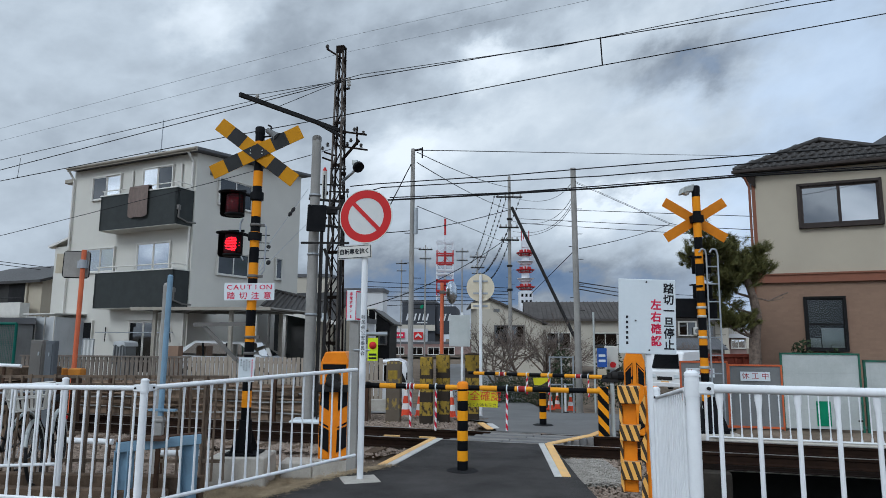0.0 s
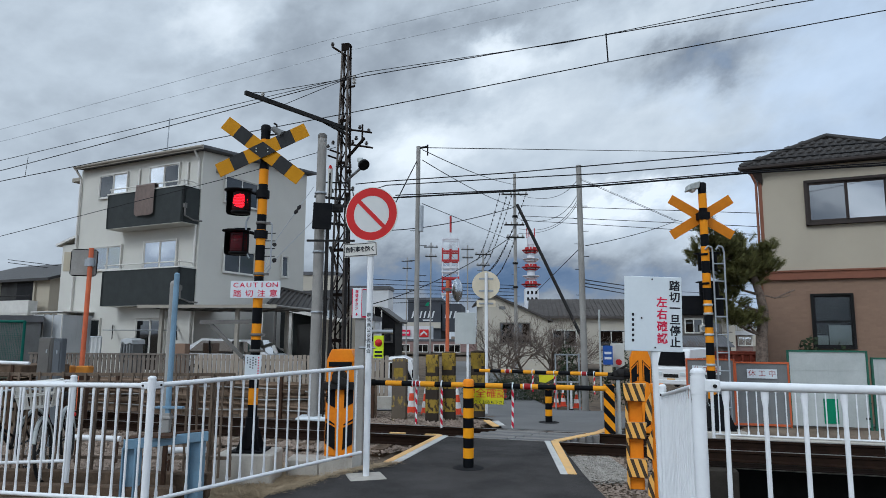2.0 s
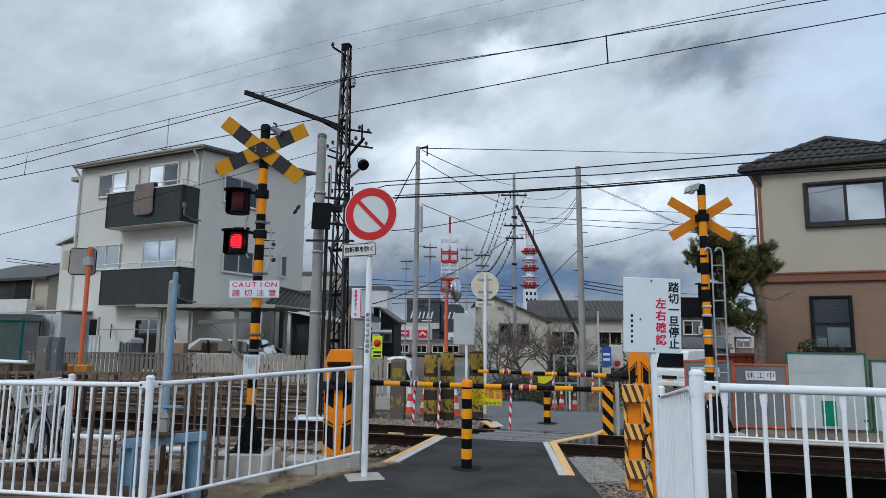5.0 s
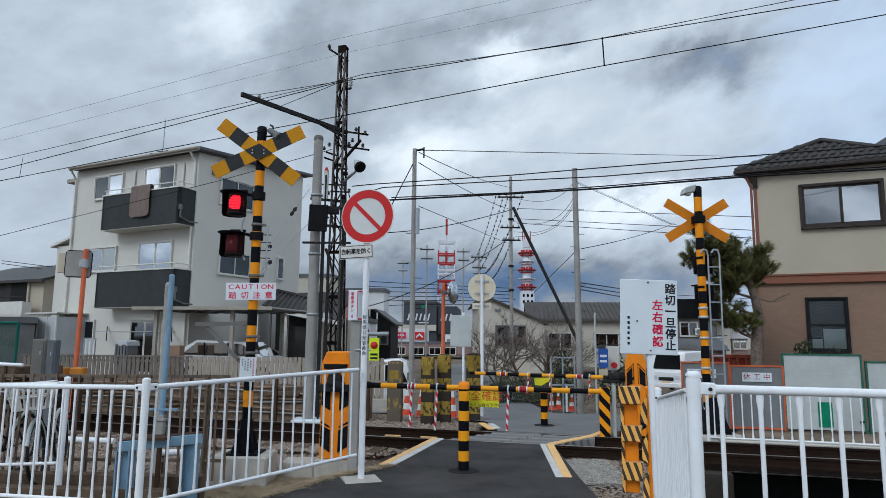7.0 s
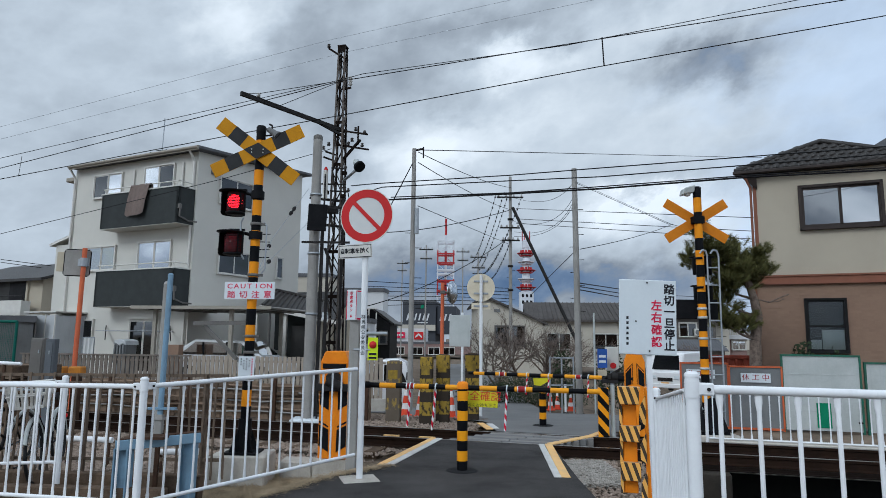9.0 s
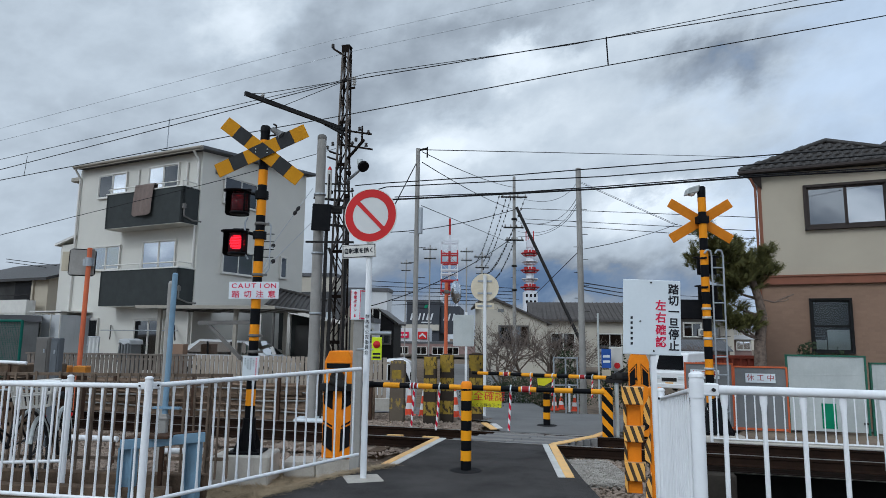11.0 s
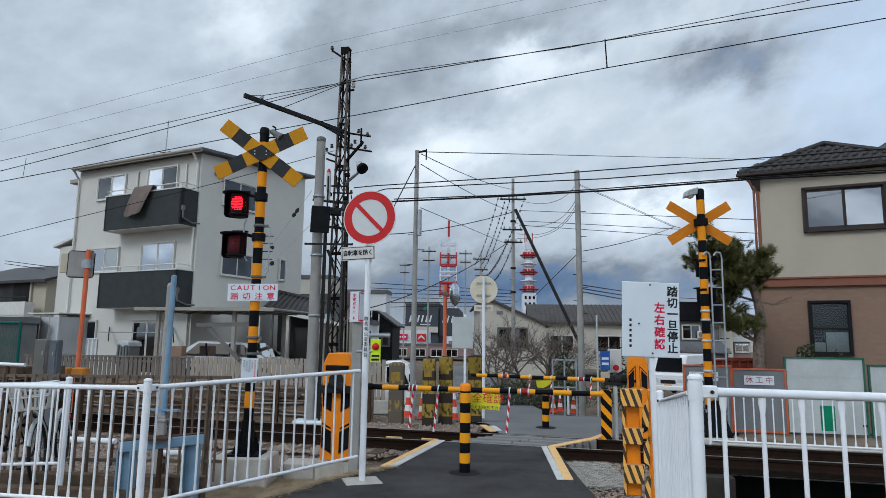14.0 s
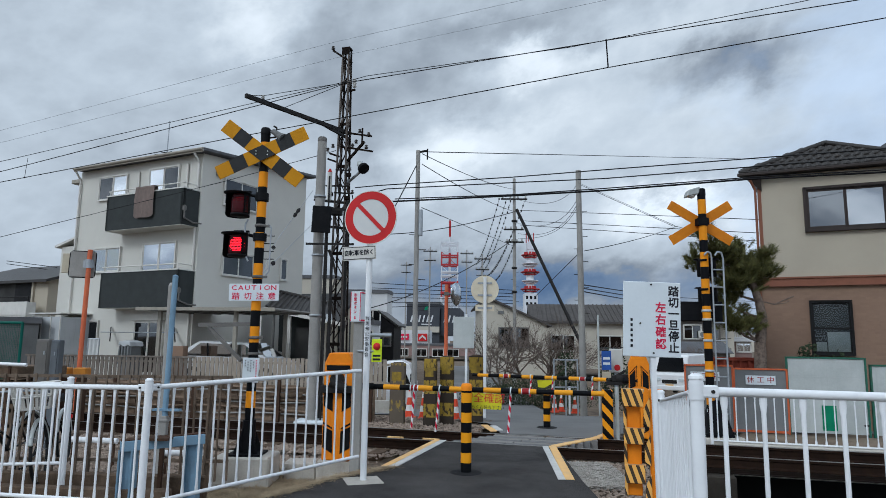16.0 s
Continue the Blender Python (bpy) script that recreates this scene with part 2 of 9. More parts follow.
    frame_black=material("dark_aluminium", (0.02, 0.019, 0.02), (0.014, 0.014, 0.014), 0.5, 0.0, 4, 0.02, spec=0.05),
    frame_white=material("pale_aluminium", (0.62, 0.6, 0.55), (0.55, 0.53, 0.49), 0.4, 0.1, 4, 0.02),
    glass=glass("window_glass", (0.35, 0.4, 0.42), 0.03, 0.55),
    dark_glass=glass("dark_glass", (0.05, 0.06, 0.06), 0.03, 0.03),
    # dark tone that holds the shade of unlit rooms
    room=material("interior_shade", (0.06, 0.058, 0.055), (0.035, 0.034, 0.033), 0.9, 0, 1, 0),
    curtain=material("pale_curtain", (0.6, 0.6, 0.58), (0.5, 0.5, 0.49), 0.9, 0, 3, 0.1),
    cable=material("black_cable", (0.009, 0.009, 0.010), (0.014, 0.014, 0.015), 0.6, 0, 3, 0),
    porcelain=material("insulator", (0.42, 0.41, 0.38), (0.28, 0.265, 0.25), 0.25, 0, 5, 0.02),
    dark_glaze=material("brown_glaze", (0.08, 0.07, 0.065), (0.045, 0.04, 0.038), 0.3, 0, 5, 0.02),
    galv_sheet=material("pale_steel_sheet", (0.54, 0.56, 0.54), (0.38, 0.4, 0.385), 0.45, 0.2, 2.2, 0.12, 40, 1.0, streak=0.25),
    screen_sheet=material("frosted_screen", (0.48, 0.49, 0.495), (0.38, 0.39, 0.395), 0.4, 0, 1.2, 0.05, 30, 0.8, streak=0.25),
    grey_sheet=material("grey_panel", (0.21, 0.215, 0.215), (0.14, 0.143, 0.143), 0.5, 0.1, 1.6, 0.06, 40, 0.8, streak=0.2),
    rust_red=material("rust_red_paint", (0.24, 0.05, 0.03), (0.12, 0.032, 0.02), 0.7, 0, 4, 0.15, 50, 0.9, streak=0.3),
    green=material("green_paint", (0.02, 0.22, 0.11), (0.015, 0.16, 0.085), 0.5, 0, 4, 0.03),
    dull_green=material("worn_green_frame", (0.025, 0.15, 0.1), (0.05, 0.09, 0.065), 0.7, 0, 6, 0.1, 60, 1.0, streak=0.3),
    brick_red=material("red_orange_frame", (0.55, 0.13, 0.05), (0.42, 0.1, 0.045), 0.55, 0, 4, 0.05),
    cloth=material("grey_brown_blanket", (0.2, 0.155, 0.135), (0.15, 0.118, 0.105), 0.95, 0, 5, 0.4, 90, 0.7),
    bark=material("bark", (0.26, 0.2, 0.16), (0.07, 0.052, 0.042), 0.95, 0, 14, 1.0, 40, 1.0),
    twig=material("bare_twigs", (0.2, 0.16, 0.135), (0.12, 0.095, 0.08), 0.9, 0, 6, 0.3),
    needles=material("pine_needles", (0.165, 0.15, 0.05), (0.05, 0.056, 0.023), 0.7, 0, 9, 0, 30, 0.9),
    hedge=material("hedge_leaves", (0.045, 0.06, 0.03), (0.02, 0.03, 0.016), 0.7, 0, 6, 0, 30, 0.9),
    dry_grass=material("dry_grass", (0.52, 0.41, 0.27), (0.17, 0.125, 0.075), 0.95, 0, 7, 0, 40, 0.9),
    ballast=material("ballast_stone", (0.42, 0.335, 0.27), (0.1, 0.075, 0.057), 0.95, 0, 9, 0.3, 60, 1.0),
    gravel=material("pale_gravel", (0.45, 0.42, 0.375), (0.2, 0.18, 0.155), 0.95, 0, 9, 0.3, 60, 1.0),
    yellow_sheet=material("yellow_banner", (0.62, 0.57, 0.02), (0.5, 0.46, 0.02), 0.6, 0, 4, 0.1),
    lime=material("lime_sign", (0.62, 0.75, 0.02), (0.55, 0.68, 0.02), 0.5, 0, 4, 0.02),
    old_yellow=material("worn_yellow_paint", (0.4, 0.27, 0.03), (0.12, 0.085, 0.04), 0.85, 0, 9, 0.4, 50, 1.0),
    cone_red=material("cone_red", (0.72, 0.08, 0.035), (0.6, 0.07, 0.03), 0.5, 0, 4, 0.02),
    car_white=material("car_white", (0.78, 0.78, 0.78), (0.74, 0.74, 0.74), 0.2, 0, 2, 0),
    car_silver=material("car_silver", (0.66, 0.66, 0.66), (0.6, 0.6, 0.6), 0.25, 0.2, 2, 0),
    tyre=material("tyre_rubber", (0.02, 0.02, 0.02), (0.03, 0.03, 0.03), 0.85, 0, 6, 0.1),
    water=material("dark_water", (0.004, 0.007, 0.006), (0.003, 0.005, 0.004), 0.12, 0, 2, 0.15, 8),
    far_wall=material("far_cream_wall", (0.5, 0.46, 0.385), (0.42, 0.385, 0.325), 0.85, 0, 0.4, 0.05, 20),
    far_dark=material("far_charcoal_wall", (0.062, 0.066, 0.075), (0.05, 0.052, 0.06), 0.7, 0, 0.3, 0.05, 10),
    far_pink=material("far_maroon_wall", (0.29, 0.2, 0.18), (0.23, 0.155, 0.14), 0.8, 0, 0.4, 0.05, 10),
    far_white=material("far_white_wall", (0.6, 0.6, 0.6), (0.52, 0.52, 0.53), 0.8, 0, 0.4, 0.05, 10),
    tower_red=material("tower_red", (0.4, 0.04, 0.045), (0.36, 0.04, 0.04), 0.6, 0, 0.3, 0),
    tower_white=material("tower_white", (0.62, 0.63, 0.66), (0.55, 0.56, 0.6), 0.6, 0, 0.3, 0),
    blue_sign=material("blue_sign", (0.04, 0.1, 0.36), (0.035, 0.09, 0.3), 0.5, 0, 4, 0.02),
    led_off=material("dark_red_lens", (0.048, 0.009, 0.011), (0.036, 0.007, 0.009), 0.16, 0, 4, 0),
    led_on=glowing("red_diode", (1.0, 0.008, 0.018), 6.0),
    lamp_inner=material("hood_inside", (0.05, 0.008, 0.01), (0.03, 0.006, 0.007), 0.3, 0, 4, 0),
    pole_bands=striped("pole_bands", BLK, YEL, "Z", 0.40, 0.5, -0.09),
    pole_bands_far=striped("pole_bands_far", BLK, YEL, "Z", 0.46, 0.45, 0.12),
    bollard_bands=striped("bollard_bands", BLK, (0.78, 0.32, 0.01), "Z", 0.232, 0.5, 0.0),
    arm_bands=striped("arm_bands", BLK, (0.75, 0.32, 0.02), "X", 0.43, 0.5, 0.0),
    cord_bands=striped("cord_bands", (0.62, 0.02, 0.05), (0.75, 0.73, 0.73), "Z", 0.12, 0.5, 0, 1.6),
    post_bands=striped("post_bands", BLK, (0.78, 0.30, 0.01), "Z", 0.24, 0.5, 0, 1.1),
    guard_bands=striped("guard_bands", (0.07, 0.05, 0.035), (0.8, 0.42, 0.1), "X", 0.075, 0.45, 0, 0.35, "Z"),
    guard_top=material("worn_cream_paint", (0.6, 0.42, 0.22), (0.45, 0.3, 0.15), 0.7, 0, 6, 0.1, 60, 0.9),
    wood_bands=striped("worn_post_bands", (0.05, 0.04, 0.032), (0.31, 0.21, 0.04), "Z", 0.44, 0.42, 0.338, 0, "X", 0.9, 0.17),
    faded_bands=striped("faded_post_bands", (0.13, 0.105, 0.08), (0.3, 0.21, 0.06), "Z", 0.44, 0.5, 0.3, 0, "X", 0.9, 0.24),
    cone_bands=striped("cone_bands", (0.75, 0.1, 0.05), (0.78, 0.76, 0.74), "Z", 0.28, 0.55, 0),
)


# ---- mesh tools ----
class Mesh:
    """Collects vertices and faces of simple solids into one mesh."""

    def __init__(self):
        self.v, self.f, self.s = [], [], []

    def add(self, verts, faces, smooth=False):
        k = len(self.v)
        self.v += [tuple(p) for p in verts]
        self.f += [tuple(k + i for i in f) for f in faces]
        self.s += [smooth] * len(faces)
        return self

    def box(self, x0, x1, y0, y1, z0, z1, m=None):
        p = [Vector((x, y, z)) for z in (z0, z1) for y in (y0, y1) for x in (x0, x1)]
        if m is not None:
            p = [m @ q for q in p]
        return self.add(p, [(0, 2, 3, 1), (4, 5, 7, 6), (0, 1, 5, 4), (2, 6, 7, 3), (0, 4, 6, 2), (1, 3, 7, 5)])

    def beam(self, a, b, w, h, up=(0, 0, 1)):
        """A bar of section w x h from a to b."""
        a, b = Vector(a), Vector(b)
        d = (b - a).normalized()
        u = Vector(up)
        if abs(d.dot(u)) > 0.98:
            u = Vector((0, 1, 0))
        s = d.cross(u).normalized() * w / 2
        t = s.cross(d).normalized() * h / 2
        p = [e + i * s + j * t for e in (a, b) for i, j in ((-1, -1), (1, -1), (1, 1), (-1, 1))]
        return self.add(p, [(0, 1, 2, 3), (7, 6, 5, 4), (0, 4, 5, 1), (1, 5, 6, 2), (2, 6, 7, 3), (3, 7, 4, 0)])

    def rod(self, a, b, r, r2=None, seg=10, caps=True, smooth=True):
        a, b = Vector(a), Vector(b)
        r2 = r if r2 is None else r2
        d = (b - a).normalized()
        s = d.orthogonal().normalized()
        t = d.cross(s)
        ring = [math.cos(2 * math.pi * k / seg) * s + math.sin(2 * math.pi * k / seg) * t for k in range(seg)]
        p = [a + r * q for q in ring] + [b + r2 * q for q in ring]
        self.add(p, [(k, (k + 1) % seg, seg + (k + 1) % seg, seg + k) for k in range(seg)], smooth)
        if caps:
            self.add(p[:seg], [tuple(reversed(range(seg)))])
            self.add(p[seg:], [tuple(range(seg))])
        return self

    def tube(self, pts, r, seg=6):
        for a, b in zip(pts, pts[1:]):
            self.rod(a, b, r, r, seg, True)
        return self

    def lathe(self, profile, seg=20, m=None, smooth=True):
        """Turns a profile of (radius, z) about z."""
        p = [Vector((r * math.cos(2 * math.pi * k / seg), r * math.sin(2 * math.pi * k / seg), z)) for r, z in profile for k in range(seg)]
        if m is not None:
            p = [m @ q for q in p]
        f = [(i * seg + k, i * seg + (k + 1) % seg, (i + 1) * seg + (k + 1) % seg, (i + 1) * seg + k) for i in range(len(profile) - 1) for k in range(seg)]
        return self.add(p, f, smooth)

    def prism(self, outline, depth, m=None):
        """An outline in x, z drawn out along y by depth."""
        k = len(outline)
        p = [Vector((x, y, z)) for y in (0, depth) for x, z in outline]
        if m is not None:
            p = [m @ q for q in p]
        return self.add(p, [tuple(range(k)), tuple(reversed(range(k, 2 * k)))] + [(i, k + i, k + (i + 1) % k, (i + 1) % k) for i in range(k)])

    def data(self, name, mat, bevel=0.0):
        me = bpy.data.meshes.new(name)
        me.from_pydata(self.v, [], self.f)
        me.polygons.foreach_set("use_smooth", self.s)
        bm = bmesh.new()
        bm.from_mesh(me)
        bmesh.ops.recalc_face_normals(bm, faces=bm.faces)
        if bevel:
            bmesh.ops.bevel(bm, geom=[e for e in bm.edges if len(e.link_faces) == 2 and e.calc_face_angle(0) > 0.9], offset=bevel, segments=1, affect="EDGES")
        bm.to_mesh(me)
        bm.free()
        me.materials.append(mat)
        return me


def part(name, mesh, mat=None, parent=None, label="", m=None, bevel=0.0):
    """Links a mesh as one object under a thing or a part."""
    me = mesh if isinstance(mesh, bpy.types.Mesh) else mesh.data(name, M[mat] if isinstance(mat, str) else mat, bevel)
    ob = new(name, me)
    if parent is not None:
        ob.parent = parent
    if m is not None:
        ob.matrix_basis = m
    if label:
        ob["label"] = label
    return ob


def thing(name, m, label, category, group="", kind=""):
    ob = new(name)
    ob.empty_display_size = 0.2
    ob.matrix_basis = m
    return tagged(ob, label, category, group, kind)


def solo(name, mesh, mat, label, category, group="", kind="", m=None, bevel=0.0):
    return tagged(part(name, mesh, mat, None, "", m, bevel), label, category, group, kind)


FACE = Matrix(((1, 0, 0, 0), (0, 0, -1, 0), (0, 1, 0, 0), (0, 0, 0, 1)))  # text plane stood upright, read from -y


def lettering(name, body, size, mat, parent, m, align="CENTER", width=1.0, bold=0.0):
    cu = bpy.data.curves.new(name, "FONT")
    cu.body, cu.size, cu.align_x, cu.align_y = body, size, align, "CENTER"
    cu.extrude, cu.resolution_u, cu.offset = 0.001, 2, bold
    tmp = bpy.data.objects.new("tmp", cu)
    scene.collection.objects.link(tmp)
    me = bpy.data.meshes.new_from_object(tmp.evaluated_get(bpy.context.evaluated_depsgraph_get()))
    bpy.data.objects.remove(tmp)
    bpy.data.curves.remove(cu)
    me.name = name
    me.transform(FACE @ Matrix.Diagonal((width, 1, 1, 1)))
    me.materials.clear()
    me.materials.append(M[mat])
    return part(name, me, None, parent, "", m)


# Track frame: u runs along the rails to the right, n across them away from the camera
TRACK = -14.5
TU = Vector((math.cos(radians(TRACK)), math.sin(radians(TRACK)), 0))
TN = Vector((-TU.y, TU.x, 0))
T0 = Vector((1.86, 9.85, 0))  # a point of the near rail


def on_track(s, q, z=0.0):
    """A point s metres along the near rail and q metres beyond it."""
    p = T0 + s * TU + q * TN
    return Vector((p.x, p.y, z))


# ---- ground, path, track ----
def ground_height(x, y):
    s = (Vector((x, y, 0)) - T0).dot(TU)
    q = (Vector((x, y, 0)) - T0).dot(TN)
    z = -0.27 + 0.03 * noise.noise(Vector((x * 0.7, y * 0.7, 3)))
    if s > 1.2 and -6.5 < q < 1.75:
        return -1.9
    if q > 1.9:
        z += 0.2 * min(1.0, (q - 1.9) / 0.8) - 0.8 * min(1.0, max(0.0, (q - 3.2) / 9.0))
    if q > 1.3 and -1.6 < s < 2.7:
        z -= 0.35
    if y < 7.9 and x < -3.3:
        z += 0.22
    if y < 7.2 and -3.3 < x < -1.2:
        z -= 0.05
    return z


def axis_steps(lo, hi, step, far):
    vals = list(np.arange(lo, hi + 1e-6, step))
    k = step
    while vals[-1] < far:
        k *= 1.6
        vals.append(vals[-1] + k)
    k = step
    while vals[0] > -far:
        k *= 1.6
        vals.insert(0, vals[0] - k)
    return vals


def build_ground():
    xs, ys = axis_steps(-14, 16, 0.3, 2500), axis_steps(-2, 26, 0.3, 2500)
    me = Mesh()
    nx = len(xs)
    verts = [(x, y, ground_height(x, y)) for y in ys for x in xs]
    me.add(verts, [(j * nx + i, j * nx + i + 1, (j + 1) * nx + i + 1, (j + 1) * nx + i) for j in range(len(ys) - 1) for i in range(nx - 1)], True)
    solo("ground", me, "soil", "bare brown trackside earth with dry patches", "ground", kind="structure")
    wtr = Mesh().add([(1.9, 0, -1.6), (16, 0, -1.6), (16, 12, -1.6), (1.9, 12, -1.6)], [(0, 1, 2, 3)])
    solo("water", wtr, "water", "dark still water in a channel below the track", "water", kind="structure")
    # side walls, coloured near black for the shade under the track
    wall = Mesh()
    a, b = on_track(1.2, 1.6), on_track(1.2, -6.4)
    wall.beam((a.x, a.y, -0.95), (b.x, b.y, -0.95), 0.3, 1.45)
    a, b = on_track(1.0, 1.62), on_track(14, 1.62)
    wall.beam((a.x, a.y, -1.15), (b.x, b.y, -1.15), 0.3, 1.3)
    # abutment in a much darker brown than the other concrete
    solo("abutment", Mesh().box(1.25, 2.2, -0.3, 1.45, -1.8, -0.22), "abutment", "dark brown concrete abutment under the rails", "abutment", kind="structure", m=pose(T0.x, T0.y, 0, 0, 0, TRACK), bevel=0.02)
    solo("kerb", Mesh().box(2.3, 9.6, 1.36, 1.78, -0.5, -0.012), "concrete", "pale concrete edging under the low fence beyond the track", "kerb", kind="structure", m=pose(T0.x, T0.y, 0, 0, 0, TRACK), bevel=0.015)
    solo("wall_channel", wall, "shaded_concrete", "stained concrete side walls of a channel, shade below the track put into their colour", "wall", kind="structure")


def slab(name, outline, z0, z1, mat, label, category):
    k = len(outline)
    me = Mesh().add([(x, y, z) for z in (z1, z0) for x, y in outline],
                    [tuple(range(k)), tuple(reversed(range(k, 2 * k)))] + [(i, k + i, k + (i + 1) % k, (i + 1) % k) for i in range(k)])
    return solo(name, me, mat, label, category, kind="structure")


def road_height(x, y):
    q = (Vector((x, y, 0)) - T0).dot(TN)
    return -0.75 * min(1.0, max(0.0, (q - 2.4) / 9.5))


def build_road():
    ys = list(np.arange(11, 21, 0.4)) + [24, 28, 34, 60]
    me = Mesh()

    def edge(y):
        left = 0.93 if y < 12.4 else (0.93 - (y - 12.4) * 0.7 if y < 15.6 else (-40 if y < 18.6 else (-0.1 if y > 20 else -3.0)))
        right = 2.75 + max(0.0, (y - 11.3)) * 2.6 if y < 19 else 3.2
        return left, right
    for y0, y1 in zip(ys, ys[1:]):
        la, ra = edge(y0)
        lb, rb = edge(y1)
        n = 14
        for k in range(n):
            f0, f1 = k / n, (k + 1) / n
            p = [(la + (ra - la) * f0, y0), (la + (ra - la) * f1, y0), (lb + (rb - lb) * f1, y1), (lb + (rb - lb) * f0, y1)]
            p = [(x, y + (0.25 * (2.0 - x) if y < 11.2 else 0.0), road_height(x, y)) for x, y in p]
            me.add(p, [(0, 1, 2, 3)], True)
    solo("road", me, "road", "worn grey asphalt road beyond the crossing", "road", kind="structure")


def build_surfaces():
    slab("pavement", [(-2.6, -9.0), (1.35, -9.0), (1.52, 1.5), (1.55, 7.5), (1.64, 9.86), (-0.05, 10.28), (-0.66, 8.2), (-1.25, 7.55), (-1.75, 6.6), (-2.2, 1.5)], -0.32, 0.0,
         "asphalt", "dark fresh asphalt footpath leading to a level crossing", "pavement")
    build_road()
    # kerbs beside the path: yellow strip and white strip
    for (a, b), mat, off in ((((-0.74, 8.25), (-0.12, 10.42)), "curb_yellow", 0), (((-0.64, 8.22), (-0.03, 10.38)), "curb_white", 1)):
        solo("kerb", Mesh().beam((*a, 0.0), (*b, 0.0), 0.1 if off else 0.095, 0.022), mat, ("yellow" if not off else "white") + " painted concrete kerb along the footpath", "kerb", "path kerbs", "structure", bevel=0.006)
    for (a, b), mat, off in ((((1.33, 7.62), (1.49, 9.93)), "curb_white", 1), (((1.42, 7.62), (1.6, 9.95)), "curb_yellow", 0)):
        solo("kerb", Mesh().beam((*a, 0.0), (*b, 0.0), 0.085 if off else 0.11, 0.022), mat, ("yellow" if not off else "white") + " painted concrete kerb along the footpath", "kerb", "path kerbs", "structure", bevel=0.006)
    for pts, mat in (([(1.63, 9.98), (2.45, 10.85)], "curb_yellow"), ([(2.45, 10.85), (2.72, 11.3)], "curb_yellow"), ([(0.84, 11.5), (0.72, 12.3)], "curb_yellow"), ([(0.95, 11.6), (0.88, 12.2)], "curb_white")):
        solo("kerb", Mesh().beam((*pts[0], 0.0), (*pts[1], 0.0), 0.12, 0.024), mat, "painted concrete kerb at the edge of the crossing", "kerb", "path kerbs", "structure", bevel=0.006)


def rail_profile():
    return [(-0.06, -0.15), (0.06, -0.15), (0.06, -0.138), (0.01, -0.12), (0.01, -0.045), (0.032, -0.035), (0.032, -0.004), (-0.032, -0.004), (-0.032, -0.035), (-0.01, -0.045), (-0.01, -0.12), (-0.06, -0.138)]


def build_track():
    track = thing("railway_track", pose(T0.x, T0.y, 0, 0, 0, TRACK), "single railway track with rusty rails on ballast", "track", kind="structure")
    for q in (0.0, 1.067):
        me = Mesh().prism([(a, b) for a, b in rail_profile()], 130, pose(65, q, 0, 0, 0, 90))
        r = part("rail", me, "rail", track)
        part("running_face", Mesh().box(-65, 65, q - 0.028, q + 0.028, -0.0035, 0.0), "rail_top", r, "worn bright running surface")
    for s0 in (-2.95, -2.35):
        part("end_block", Mesh().box(s0, s0 + 0.26, 0.2, 0.27, -0.1, -0.01), "curb_yellow", track, "yellow marked end block")
    for k in range(-20, 24):
        if -3 < k * 0.62 < 0.3 or k * 0.62 > 1.0:
            continue
        part("sleeper", Mesh().box(-0.1, 0.1, -0.5, 1.57, -0.3, -0.155), "wood_dark", track, m=pose(k * 0.62 + 0.2, 0, 0))
    # rubber panels of the crossing, between and beside the rails
    deck = thing("crossing_deck", pose(T0.x, T0.y, 0, 0, 0, TRACK), "grey worn panels laid between the crossing rails", "crossing deck", kind="structure")
    for row, (q0, q1) in enumerate(((-0.42, -0.24), (-0.23, -0.05), (0.05, 0.2), (0.21, 0.36), (0.37, 0.53), (0.54, 0.69), (0.70, 0.85), (0.86, 1.015), (1.115, 1.28), (1.29, 1.45), (1.46, 1.62))):
        s0, s1 = -1.86 + 0.62 * q0, -0.2 + 0.66 * q0
        step = (s1 - s0) / 2
        for k in range(2):
            part("panel", Mesh().box(s0 + k * step, s0 + (k + 1) * step - 0.012, q0, q1, -0.14, -0.006 + 0.004 * ((k + row) % 2)), "deck_panel" if row % 2 else "road", deck, bevel=0.006)
    # plate added between the rails to keep light off the channel walls
    solo("bridge_deck", Mesh().box(1.3, 14, 0.2, 0.86, -0.2, -0.16), "dark_brown_steel", "dark steel deck plate added under the bridge rails to shade the channel", "bridge deck", m=pose(T0.x, T0.y, 0, 0, 0, TRACK))
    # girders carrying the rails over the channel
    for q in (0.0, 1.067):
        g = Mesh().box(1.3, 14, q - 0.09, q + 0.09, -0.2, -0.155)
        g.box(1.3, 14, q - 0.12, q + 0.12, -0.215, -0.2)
        solo("bridge_girder", g, "dark_brown_steel", "dark rust brown steel girder carrying the track over a channel", "girder", "girders", m=pose(T0.x, T0.y, 0, 0, 0, TRACK))


def stones(name, count, place, size, mat, label):
    rng = random.Random(len(name) * 7 + count)
    me = Mesh()
    for _ in range(count):
        x, y, z = place(rng)
        r = size * rng.uniform(0.6, 1.4)
        a = rng.uniform(0, 6.28)
        pts = []
        for dx, dy, dz in ((1, 0, 0), (0, 1, 0), (-1, 0, 0), (0, -1, 0), (0, 0, 0.8), (0, 0, -0.6)):
            k = r * rng.uniform(0.65, 1.2)
            pts.append((x + k * (dx * math.cos(a) - dy * math.sin(a)), y + k * (dx * math.sin(a) + dy * math.cos(a)), z + k * dz))
        me.add(pts, [(0, 1, 4), (1, 2, 4), (2, 3, 4), (3, 0, 4), (1, 0, 5), (2, 1, 5), (3, 2, 5), (0, 3, 5)])
    solo(name, me, mat, label, "stones", kind="stuff")


